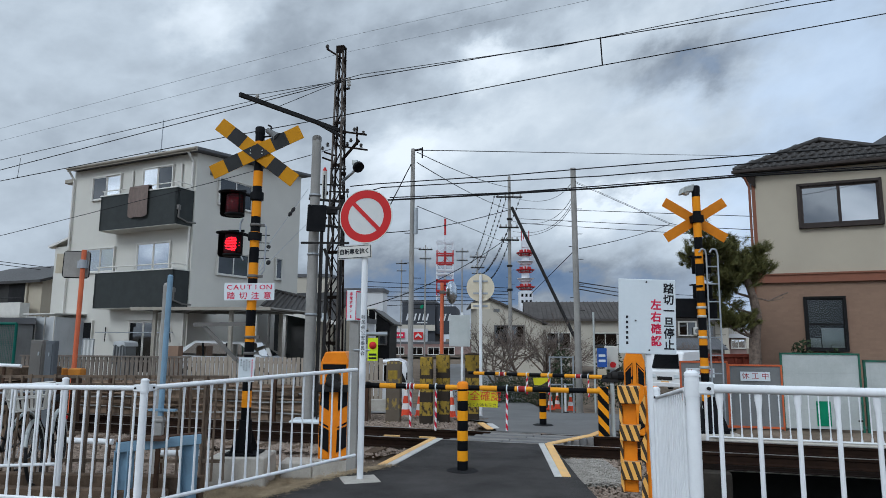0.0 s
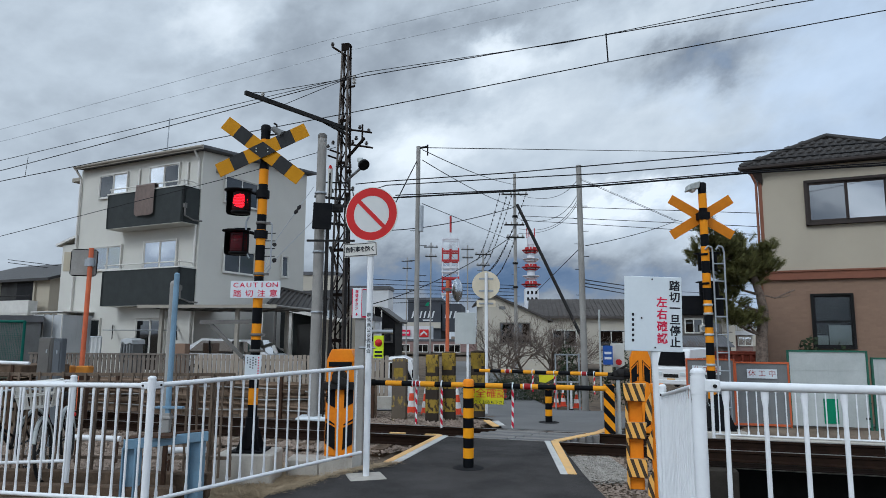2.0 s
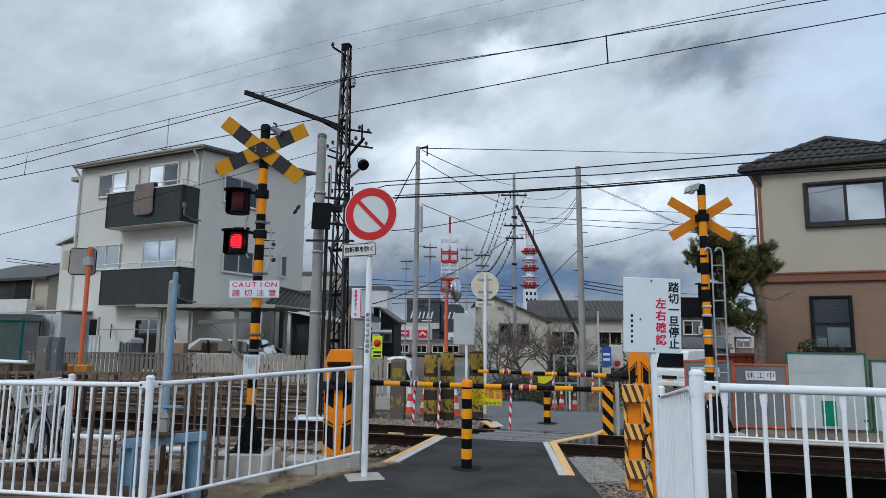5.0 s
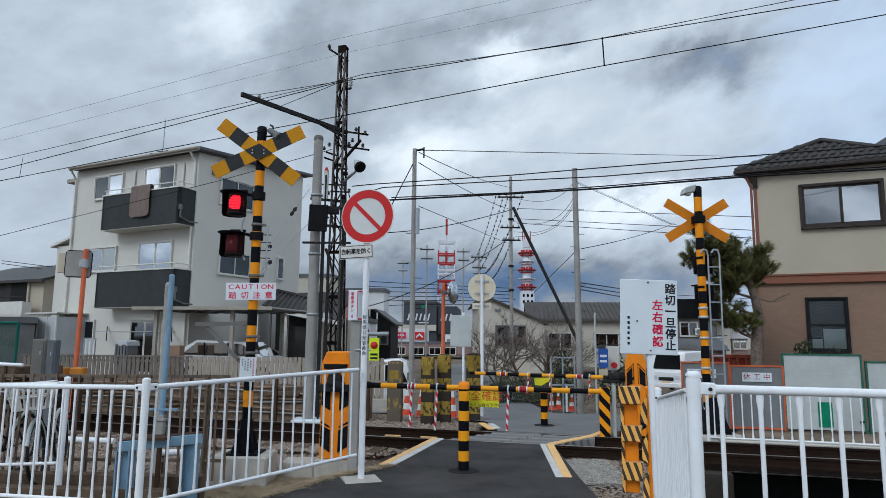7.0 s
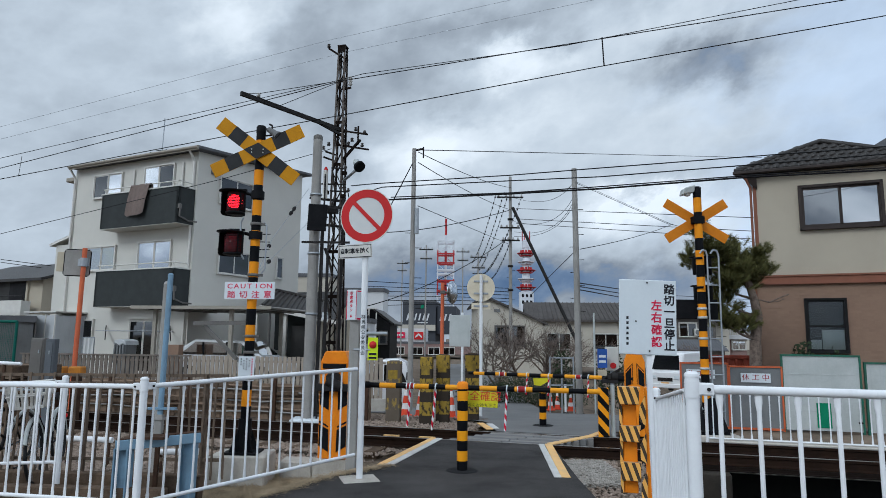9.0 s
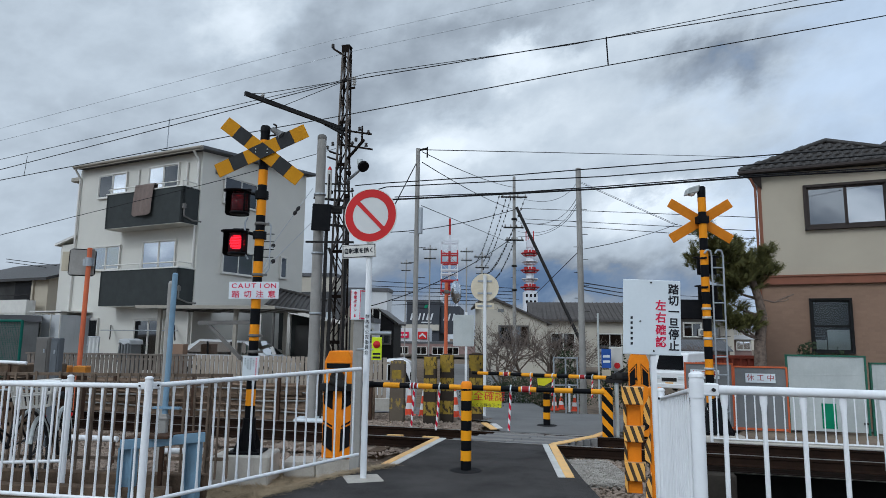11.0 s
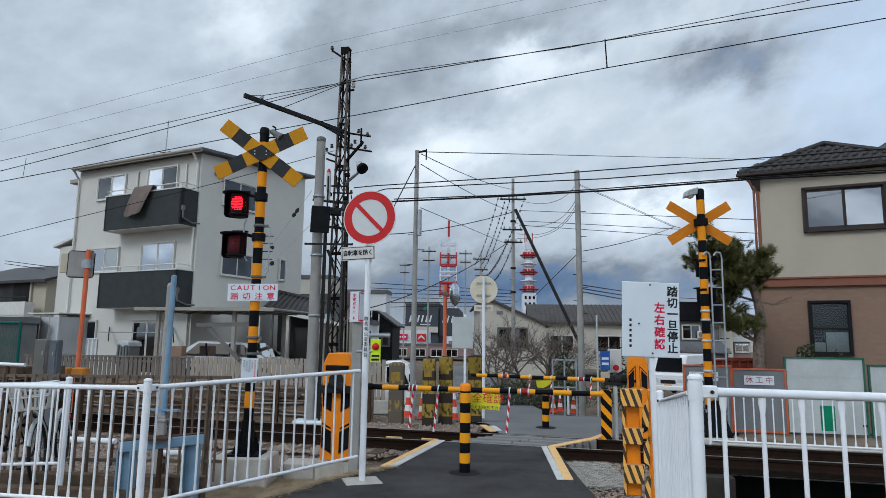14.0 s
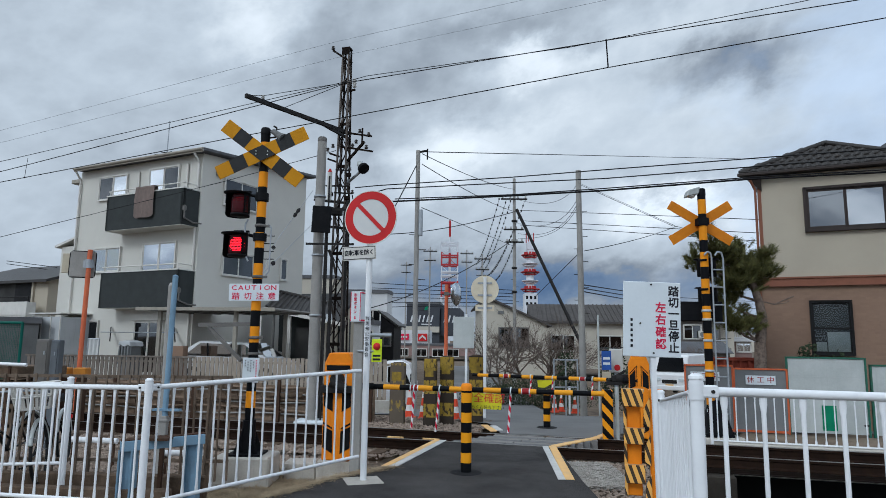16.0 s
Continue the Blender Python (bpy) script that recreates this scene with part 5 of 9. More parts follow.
def build_near():
    build_retaining_boards()
    build_ground()
    build_surfaces()
    build_track()
    build_ballast()
    build_white_fences()
    build_picket_fence()
    build_signs()
    build_guard_frame()
    build_button_post()
    build_blue_posts()
    bollard(0.25, 7.94, 1.04)
    bollard(1.85, 12.1, 0.68)
    bicycle(-4.55, 7.75, -72, 5, "black", True)
    bicycle(-4.98, 7.45, -82, -4, "dark_steel", False)
    solo("concrete_slab", Mesh().box(-2.05, -1.62, 8.45, 8.75, -0.3, 0.0), "concrete", "broken concrete slab beside the barrier machine", "slab", bevel=0.03)
    solo("drain_pipe", Mesh().rod((-5.32, 9.4, 0.09), (-4.62, 9.35, 0.08), 0.04, seg=12), "white_paint", "white plastic pipe laid along the track", "pipe", "track pipes")
    solo("drain_pipe", Mesh().rod((-3.70, 8.7, 0.04), (-3.14, 8.65, 0.06), 0.04, seg=12), "white_paint", "white plastic pipe laid along the track", "pipe", "track pipes")
    for x, y, z in ((-5.27, 9.4, 0.09), (-4.67, 9.36, 0.08), (-3.65, 8.7, 0.04), (-3.19, 8.66, 0.06)):
        solo("pipe_stake", Mesh().box(x - 0.015, x + 0.015, y - 0.01, y + 0.02, -0.4, z - 0.02), "rust", "rusty stake carrying a plastic pipe", "stake", "track pipes")


build_near()
shut_near = build_signal_near()
shut_far = build_signal_far()
cords, flags = build_barriers()


# ---- houses ----
def window(parent, m, w, h, frame, pane="glass", panes=2, depth=0.1, curtain=0.0, name="window"):
    """A framed window standing proud of a wall; its panes, rails and what hangs behind. Local: x along the wall, z up, -y outwards."""
    t = 0.05
    win = part(name, Mesh().box(-w / 2 - t, w / 2 + t, -depth, 0.0, -t, 0).box(-w / 2 - t, w / 2 + t, -depth, 0.0, h, h + t).box(-w / 2 - t, -w / 2, -depth, 0.0, 0, h).box(w / 2, w / 2 + t, -depth, 0.0, 0, h), frame, parent, m=m)
    pw = w / panes
    for k in range(panes):
        x0 = -w / 2 + k * pw
        y = -0.06 + 0.02 * (k % 2)
        part("sash", Mesh().box(x0, x0 + 0.035, y - 0.015, y + 0.015, 0, h).box(x0 + pw - 0.035, x0 + pw, y - 0.015, y + 0.015, 0, h).box(x0, x0 + pw, y - 0.015, y + 0.015, 0, 0.04).box(x0, x0 + pw, y - 0.015, y + 0.015, h - 0.04, h), frame, win)
        g = part("pane", Mesh().box(x0 + 0.03, x0 + pw - 0.03, y - 0.003, y + 0.003, 0.03, h - 0.03), pane if isinstance(pane, str) else pane[k % len(pane)], win)
    # thin dark sheet paints the unlit room behind the panes
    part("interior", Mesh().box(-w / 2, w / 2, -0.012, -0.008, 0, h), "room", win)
    if curtain:
        part("curtain", Mesh().box(-w / 2 + 0.02, -w / 2 + curtain * w, -0.024, -0.018, 0, h * 0.98), "curtain", win)
    return win


def build_left_house():
    h = thing("apartment_house", pose(-9.82, 25.0, 0, 0, 0, -26), "three storey white rendered house with charcoal balconies", "house")
    W, D, H = 7.5, 6.5, 8.84
    # local: front wall runs to -x from the corner, depth to +y
    part("wall", Mesh().box(-W, 0, 0, D, -0.3, H).add([(-W, 0, H), (0, 0, H), (0, D, H), (-W, D, H), (0, D, H + 0.5), (-W, D, H + 0.5)], [(0, 1, 4, 5), (1, 2, 4), (0, 5, 3), (2, 3, 5, 4)]), "wall_white", h)
    part("annex", Mesh().box(-W - 1.0, -W, 0.05, D, -0.7, 5.5), "wall_white", h)
    part("annex_roof", Mesh().beam((-W - 1.3, 3.2, 5.5), (-W + 0.1, 3.2, 5.85), 6.6, 0.1), "frame_white", h)
    part("rear_eave", Mesh().box(-10.06, -W + 0.02, 1.21, 3.71, 8.83, 9.03), "gutter_beige", h, bevel=0.02)
    sl = math.degrees(math.atan2(0.5, D))
    roof = part("roof", Mesh().box(-W + 0.02, 0.36, -0.35, D + 0.4, 0, 0.13, pose(0, 0, H + 0.02, sl, 0, 0)), "roof_grey", h, bevel=0.02)
    part("gutter", Mesh().rod((-W + 0.02, -0.41, H + 0.05), (0.36, -0.41, H + 0.05), 0.06, seg=8), "gutter_beige", roof)
    part("fascia", Mesh().box(-W + 0.01, 0.37, -0.39, -0.35, H - 0.06, H + 0.1), "gutter_beige", roof)
    for k in range(26):
        x = -W + 0.1 + k * W / 26
        part("snow_guard", Mesh().box(x, x + 0.03, -0.28, -0.24, H + 0.12, H + 0.17), "dark_steel", roof)
    part("antenna", Mesh().rod((-3.6, 0.3, H + 0.3), (-2.2, 0.3, H + 0.42), 0.02, seg=6).rod((-3.3, 0.05, H + 0.28), (-3.3, 0.55, H + 0.38), 0.018, seg=5).rod((-2.9, 0.05, H + 0.32), (-2.9, 0.55, H + 0.42), 0.018, seg=5).rod((-2.5, 0.05, H + 0.36), (-2.5, 0.55, H + 0.46), 0.018, seg=5), "dark_steel", roof, "dark television antenna")
    part("aerial", Mesh().rod((-2.85, 0.6, H + 0.1), (-2.8, 0.6, H + 1.95), 0.022, seg=6).rod((-3.2, 0.5, H + 0.24), (-1.6, 0.5, H + 0.24), 0.014, seg=5).rod((-2.9, 0.2, H + 0.26), (-2.7, 0.9, H + 0.2), 0.012, seg=5), "steel", roof)
    for x in (-0.12, -W + 0.1):
        part("downpipe", Mesh().tube([(x, -0.36, H - 0.05), (x, -0.09, H - 0.4), (x, -0.09, 0)], 0.045, 8), "frame_white", h)
    # balconies
    for z0, label in ((5.84, "charcoal clad upper balcony"), (2.66, "charcoal clad lower balcony")):
        x0, x1, y0 = -4.48, -0.06, -0.8
        b = part("balcony", Mesh().box(x0, x1, y0, y0 + 0.12, z0, z0 + 1.42).box(x0, x0 + 0.12, y0, 0, z0, z0 + 1.42).box(x1 - 0.12, x1, y0, 0, z0, z0 + 1.42), "wall_dark", h, label)
        part("balcony_floor", Mesh().box(x0 + 0.01, x1 - 0.01, y0 + 0.01, 0, z0 - 0.02, z0 + 0.15), "wall_white", b)
        part("coping", Mesh().box(x0 - 0.03, x1 + 0.03, y0 - 0.03, y0 + 0.15, z0 + 1.421, z0 + 1.47).box(x1 - 0.15, x1 + 0.03, y0 + 0.15, 0, z0 + 1.421, z0 + 1.47).box(x0 - 0.03, x0 + 0.15, y0 + 0.15, 0, z0 + 1.421, z0 + 1.47), "frame_white", b)
        rail = Mesh().rod((x0, y0 + 0.06, z0 + 1.66), (x1, y0 + 0.06, z0 + 1.66), 0.025, seg=8).rod((x1 - 0.06, y0, z0 + 1.66), (x1 - 0.06, 0, z0 + 1.66), 0.025, seg=8)
        for k in range(5):
            xx = x0 + 0.1 + k * (x1 - x0 - 0.2) / 4
            rail.rod((xx, y0 + 0.06, z0 + 1.46), (xx, y0 + 0.06, z0 + 1.66), 0.018, seg=6)
        part("handrail", rail, "frame_white", b)
        part("overflow_pipe", Mesh().tube([(x1 + 0.06, -0.75, z0 + 0.75), (x1 + 0.06, -0.75, z0 + 0.25), (x1 + 0.06, -0.3, z0 + 0.12), (x1 + 0.3, -0.1, z0 + 0.1)], 0.032, 8).box(x1 + 0.01, x1 + 0.1, -0.81, -0.69, z0 + 0.55, z0 + 0.72), "cabinet", b)
    # bright and dark panes paint a sky reflection that differs across each window
    for x, z, w, hh, c in ((-5.22, 7.42, 1.74, 0.98, 0.0), (-2.1, 7.2, 1.68, 1.25, 0.5)):
        window(h, pose(x, 0.0, z), w, hh, "frame_white", ("dark_glass", "glass") if c == 0 else ("glass", "dark_glass"), curtain=c)
    for x, z, w, hh, c in ((-5.28, 4.26, 1.7, 0.98, 0.5), (-2.07, 3.9, 1.84, 1.4, 0.9)):
        window(h, pose(x, 0.0, z), w, hh, "frame_white", curtain=c)
    for x in (-3.6, -0.75):
        part("wall_pipe", Mesh().rod((x, -0.06, 6.9), (x, -0.06, 8.45), 0.04, seg=8), "frame_white", h)
    window(h, pose(-2.35, 0.0, 0.1), 1.6, 2.02, "frame_white", "dark_glass", name="patio_door")
    part("shutter_box", Mesh().box(-3.25, -1.45, -0.18, 0, 2.18, 2.45), "wall_white", h)
    window(h, pose(-5.8, 0.0, 1.1), 0.7, 1.05, "frame_white", "dark_glass", 1)
    part("porch_screen", Mesh().box(-7.9, -6.0, -1.3, -1.25, 0.1, 2.3).box(-6.03, -5.98, -1.3, 0, 0.1, 2.3), "screen_sheet", h, "pale translucent porch screen")
    for k in range(4):
        part("screen_bar", Mesh().box(-7.92 + 0.62 * k, -7.87 + 0.62 * k, -1.33, -1.24, 0, 2.35), "frame_white", h)
    part("porch_roof", Mesh().box(-8.0, -5.9, -1.4, 0, 2.42, 2.47), "frame_white", h)
    # side wall windows, seen obliquely: +x side
    side = lambda y, z: pose(0.0, y, z, 0, 0, 90)
    for y, z, w, hh in ((2.15, 7.0, 1.9, 1.1), (2.2, 4.1, 1.75, 0.95)):
        window(h, side(y, z), w, hh, "frame_white", "dark_glass", curtain=0.3)
    window(h, side(5.07, 4.2), 0.38, 0.95, "frame_white", "dark_glass", 1)
    part("vent", Mesh().box(0.0, 0.12, 0.7, 0.92, 8.1, 8.28), "grey_sheet", h)
    # clothes bars
    part("laundry_arm", Mesh().beam((-4.6, -0.05, 1.9), (-4.0, -0.5, 1.35), 0.04, 0.05), "dark_steel", h)
    part("laundry_arm", Mesh().beam((-0.9, -0.05, 1.9), (-0.3, -0.5, 1.35), 0.04, 0.05), "dark_steel", h)
    part("laundry_pole", Mesh().rod((-4.6, -0.5, 1.7), (-0.2, -0.5, 1.7), 0.02, seg=6), "steel", h)
    return h


def build_blanket(house):
    """A blanket over the upper balcony rail, in upright folds that can swing past one another."""
    bl = thing("blanket", house.matrix_basis @ pose(-2.13, -0.9, 7.47), "grey brown blanket hung over the balcony rail", "blanket")
    folds = []
    w, n = 1.04, 13
    pitch = w / n
    wave = lambda x: 0.03 * math.sin(7.0 * x + 0.4) + 0.014 * math.sin(19.0 * x)
    for k in range(n):
        xc = (k + 0.5) * pitch - w / 2
        xs = [xc + (i / 4 - 0.5) * (pitch + 0.016) for i in range(5)]
        zs = [0.02, -0.2, -0.5, -0.8, -1.05, -1.2]
        pts = []
        for z in zs:
            for x in xs:
                corner = max(0.0, abs(x) - (w / 2 - 0.12)) / 0.12
                drop = z * (1.04 - 0.07 * corner * corner + 0.012 * math.sin(9 * x))
                pts.append((x - xc, -wave(x) * (0.5 + 0.5 * min(1, -z)) - 0.003 * (k % 2) - 0.03 * math.sin(-z * 2.4), drop))
        c, r = len(xs), len(zs)
        grid = [(j * c + i, j * c + i + 1, (j + 1) * c + i + 1, (j + 1) * c + i) for j in range(r - 1) for i in range(c - 1)]
        me = Mesh().add(pts, grid, True).add([(x, y + 0.008, z) for x, y, z in pts], [tuple(reversed(q)) for q in grid], True)
        folds.append((part("cloth_fold", me, "cloth", bl, m=pose(xc, 0, 0)), xc))
    arc = [(-0.015, -0.05), (-0.012, 0.0), (0.03, 0.035), (0.12, 0.05), (0.19, 0.02), (0.21, -0.1), (0.21, -0.4)]
    m = 9
    top = [((i / (m - 1) - 0.5) * (w - 0.02), y - 0.4 * wave((i / (m - 1) - 0.5) * w) * (1 if q < 3 else 0.3), z) for q, (y, z) in enumerate(arc) for i in range(m)]
    grid = [(j * m + i, j * m + i + 1, (j + 1) * m + i + 1, (j + 1) * m + i) for j in range(len(arc) - 1) for i in range(m - 1)]
    part("draped_top", Mesh().add(top, grid, True).add([(x, y, z - 0.01) for x, y, z in top], [tuple(reversed(q)) for q in grid], True), "cloth", bl)
    return bl, folds


def build_right_house():
    A = -25
    h = thing("brick_house", pose(7.95, 16.0, 0, 0, 0, A), "two storey house, beige render above brown brick siding", "house")
    W, D = 9.0, 6.0
    part("upper_wall", Mesh().box(-0.1, W, 0, 1.45, 3.15, 5.76).box(1.4, W, 1.45, D, 3.15, 5.76), "wall_beige", h)
    part("lower_wall", Mesh().box(-0.25, W - 0.02, 0.02, 1.45, -0.7, 2.99).box(1.4, W - 0.02, 1.45, D, -0.7, 2.99), "wall_brown", h)
    part("band", Mesh().box(-0.29, W + 0.04, -0.05, 1.45, 2.99, 3.15).box(-0.31, W + 0.06, -0.08, 1.45, 3.15, 3.19).box(-0.31, W + 0.06, -0.08, 1.45, 2.96, 3.0), "trim_brown", h, "terracotta coloured belt course")
    # brick courses of the lower storey
    rng = random.Random(8)
    brick = Mesh().box(0, 0.246, 0, 0.03, 0, 0.058).data("brick", M["wall_brown"])
    rest = Mesh()
    for row in range(58):
        z = -0.6 + row * 0.062
        for i in range(36):
            x = -0.22 + 0.25 * i - 0.125 * (row % 2)
            if x < -0.24 or (0.6 < x < 1.72 and 1.22 < z < 2.66):
                continue
            if x < 2.2 and z > 0.9:
                part("brick", brick, None, h, m=pose(x, 0.012 + rng.uniform(-0.0015, 0.0015), z))
            else:
                rest.box(x, x + 0.246, 0.012, 0.03, z, z + 0.058)
    tagged(part("brickwork", rest, "wall_brown", h), kind="stuff")
    for k in range(2):
        part("corner_pipe", Mesh().tube([(-0.3, -0.2, 5.72), (-0.17, -0.05, 5.42), (-0.17, -0.05, 0)], 0.03, 8), "trim_brown", h) if k == 0 else part("corner_trim", Mesh().box(-0.115, -0.04, -0.015, 0.05, 3.19, 5.75), "trim_brown", h)
    ew, ey = 0.5, 0.22
    part("soffit", Mesh().add([(x, y, z) for z in (5.76, 5.79) for x, y in ((-ew, -ey), (W + ew, -ey), (W + ew, 1.4), (0.3, 1.4))], [(3, 2, 1, 0), (4, 5, 6, 7), (0, 1, 5, 4), (1, 2, 6, 5), (2, 3, 7, 6), (3, 0, 4, 7)]), "frame_black", h)
    part("gutter", Mesh().box(-ew - 0.06, W + ew, -ey - 0.08, -ey, 5.755, 5.83).beam((-ew - 0.03, -ey, 5.795), (0.2, 1.35, 5.795), 0.06, 0.07), "gutter", h, "dark brown rain gutter", bevel=0.012)
    part("eave_return", Mesh().add([(-0.51, -0.2, 5.86), (-0.02, -0.2, 5.86), (-0.02, -0.05, 5.38), (-0.21, 1.3, 5.86), (0.0, 1.3, 5.86), (0.0, 1.3, 5.38)], [(0, 1, 2), (3, 5, 4), (0, 3, 4, 1), (1, 4, 5, 2), (2, 5, 3, 0)]), "gutter", h, "dark boxed eave")
    # hipped roof of the front wing, with tiles laid in courses on the two slopes that show
    rx0, rx1, ry0, ry1, rz = -ew, 3.5, -ey, 1.4, 5.82
    hz = 0.78
    in_x, in_y = (rx1 - rx0) / 2, (ry1 - ry0) / 2
    ridge0 = Vector((rx0 + in_x, ry0 + in_y, rz + hz))
    c = [Vector((rx0, ry0, rz)), Vector((rx1, ry0, rz)), Vector((rx1, ry1, rz)), Vector((rx0 + 0.8, ry1, rz))]
    roof = part("roof", Mesh().add(c + [ridge0], [(0, 1, 4), (1, 2, 4), (2, 3, 4), (3, 0, 4), (3, 2, 1, 0)]), "roof", h)
    tile = Mesh()
    k = 9
    prof = [(0.2 * i / (k - 1), 0.017 * (1 - math.cos(2 * math.pi * i / (k - 1)))) for i in range(k)]
    tile.add([(x, y, z + (0.03 if y == 0 else 0.0)) for y in (0, 0.24) for x, z in prof] + [(x, 0, 0.0) for x, z in prof], [(i, i + 1, k + i + 1, k + i) for i in range(k - 1)] + [(2 * k + i, 2 * k + i + 1, i + 1, i) for i in range(k - 1)], True)
    tm = tile.data("roof_tile", M["roof"])
    for side in (0, 1):
        reach = in_y if side == 0 else in_x
        slope = math.atan2(hz, reach)
        run = math.hypot(hz, reach)
        for r in range(int(run / 0.19)):
            d = r * 0.19
            f = d / run
            lo, hi = (rx0 + f * in_x, rx1 - f * in_x) if side == 0 else (ry0 + f * in_y, ry1 - f * in_y)
            if side == 1:
                hi = lo + 0.4 * (hi - lo)
            for i in range(int((hi - lo) / 0.2)):
                p = lo + 0.02 + i * 0.2
                up = rz + d * math.sin(slope) + 0.01
                if side == 0:
                    part("roof_tile", tm, None, roof, m=pose(p, ry0 + f * in_y, up, math.degrees(slope), 0, 0))
                else:
                    part("roof_tile", tm, None, roof, m=pose(rx0 + f * in_x, p + 0.2, up, math.degrees(slope), 0, -90))
    # tiles of the main slope beside the wing
    for r in range(12):
        for i in range(10):
            part("roof_tile", tm, None, roof, m=pose(2.2 + 0.2 * i + 0.16 * r, -0.22 + r * 0.168, 5.86 + 0.095 * r, 29.6, 0, 0))
    cap = Mesh().tube([c[0] + Vector((0, 0, 0.03)), ridge0 + Vector((0, 0, 0.04)), c[1] + Vector((0, 0, 0.04))], 0.07, 8)
    part("hip_ridge", cap, "roof", roof)
    # a second roof behind, slightly higher
    b = Vector((5.2, 4.0, 0))
    part("rear_roof", Mesh().add([(1.9, -0.22, 5.83), (10, -0.22, 5.83), (10, 6.5, 5.83), (1.9, 6.5, 5.83), (4.3, 3.0, 7.78), (10, 3.0, 7.78)], [(0, 1, 5, 4), (0, 4, 3), (3, 4, 5, 2), (3, 2, 1, 0), (1, 2, 5)]), "roof", h)
    # left pane takes the dim copy of the glass, right pane the bright
    window(h, pose(1.76, 0.0, 4.36), 1.6, 0.94, "gutter", ("dark_sky_glass", "bright_sky_glass"), curtain=0.0, depth=0.09)
    part("window_surround", Mesh().box(0.9, 2.62, -0.12, -0.001, 4.27, 4.33).box(0.9, 2.62, -0.12, -0.001, 5.32, 5.38).box(0.88, 0.94, -0.12, -0.001, 4.27, 5.38).box(2.58, 2.64, -0.12, -0.001, 4.27, 5.38), "gutter", h, "wide dark window surround")
    lw = window(h, pose(1.3, 0.02, 1.36), 0.78, 1.2, "frame_black", "clear_pane", 1, depth=0.12)
    part("transom", Mesh().box(-0.39, 0.39, -0.09, -0.04, 0.56, 0.61), "frame_black", lw)
    part("paper", Mesh().box(-0.34, -0.12, -0.035, -0.03, 0.03, 0.26).box(-0.1, 0.36, -0.035, -0.03, 0.03, 0.5), "curtain", lw, "pale sheets behind the pane")
    return h


def gable_house(name, label, x, y, turn, w, d, hh, rise, wall, roof_mat, wins=(), group="houses across the track"):
    h = thing(name, pose(x, y, 0, 0, 0, turn), label, "house", group)
    part("wall", Mesh().box(0, w, 0, d, -0.3, hh).add([(0, 0, hh), (0, d, hh), (0, d / 2, hh + rise), (w, 0, hh), (w, d, hh), (w, d / 2, hh + rise)], [(0, 2, 1), (3, 4, 5), (0, 3, 5, 2), (1, 2, 5, 4)]), wall, h)
    o = 0.4
    for s in (0, 1):
        y0, y1 = (-o, d / 2) if s == 0 else (d + o, d / 2)
        z0 = hh - o * rise / (d / 2)
        part("roof", Mesh().add([(-o, y0, z0 + 0.05), (w + o, y0, z0 + 0.05), (w + o, y1, hh + rise + 0.05), (-o, y1, hh + rise + 0.05), (-o, y0, z0 + 0.2), (w + o, y0, z0 + 0.2), (w + o, y1, hh + rise + 0.2), (-o, y1, hh + rise + 0.2)],
                            [(0, 1, 2, 3), (7, 6, 5, 4), (0, 4, 5, 1), (1, 5, 6, 2), (2, 6, 7, 3), (3, 7, 4, 0)]), roof_mat, h)
    for wx, wz, ww, wh in wins:
        window(h, pose(wx, 0.0, wz), ww, wh, "frame_white", "dark_glass", 2 if ww > 0.8 else 1)
    return h


def block_building(name, label, x, y, turn, w, d, hh, wall, wins=(), roof_mat="roof_grey", group="buildings in the distance"):
    h = thing(name, pose(x, y, 0, 0, 0, turn), label, "building", group)
    part("wall", Mesh().box(0, w, 0, d, -0.3, hh), wall, h)
    part("parapet", Mesh().box(-0.08, w + 0.08, -0.08, d + 0.08, hh, hh + 0.25), roof_mat, h)
    for wx, wz, ww, wh in wins:
        window(h, pose(wx, 0.0, wz), ww, wh, "frame_white", "dark_glass", 2 if ww > 0.8 else 1)
    return h


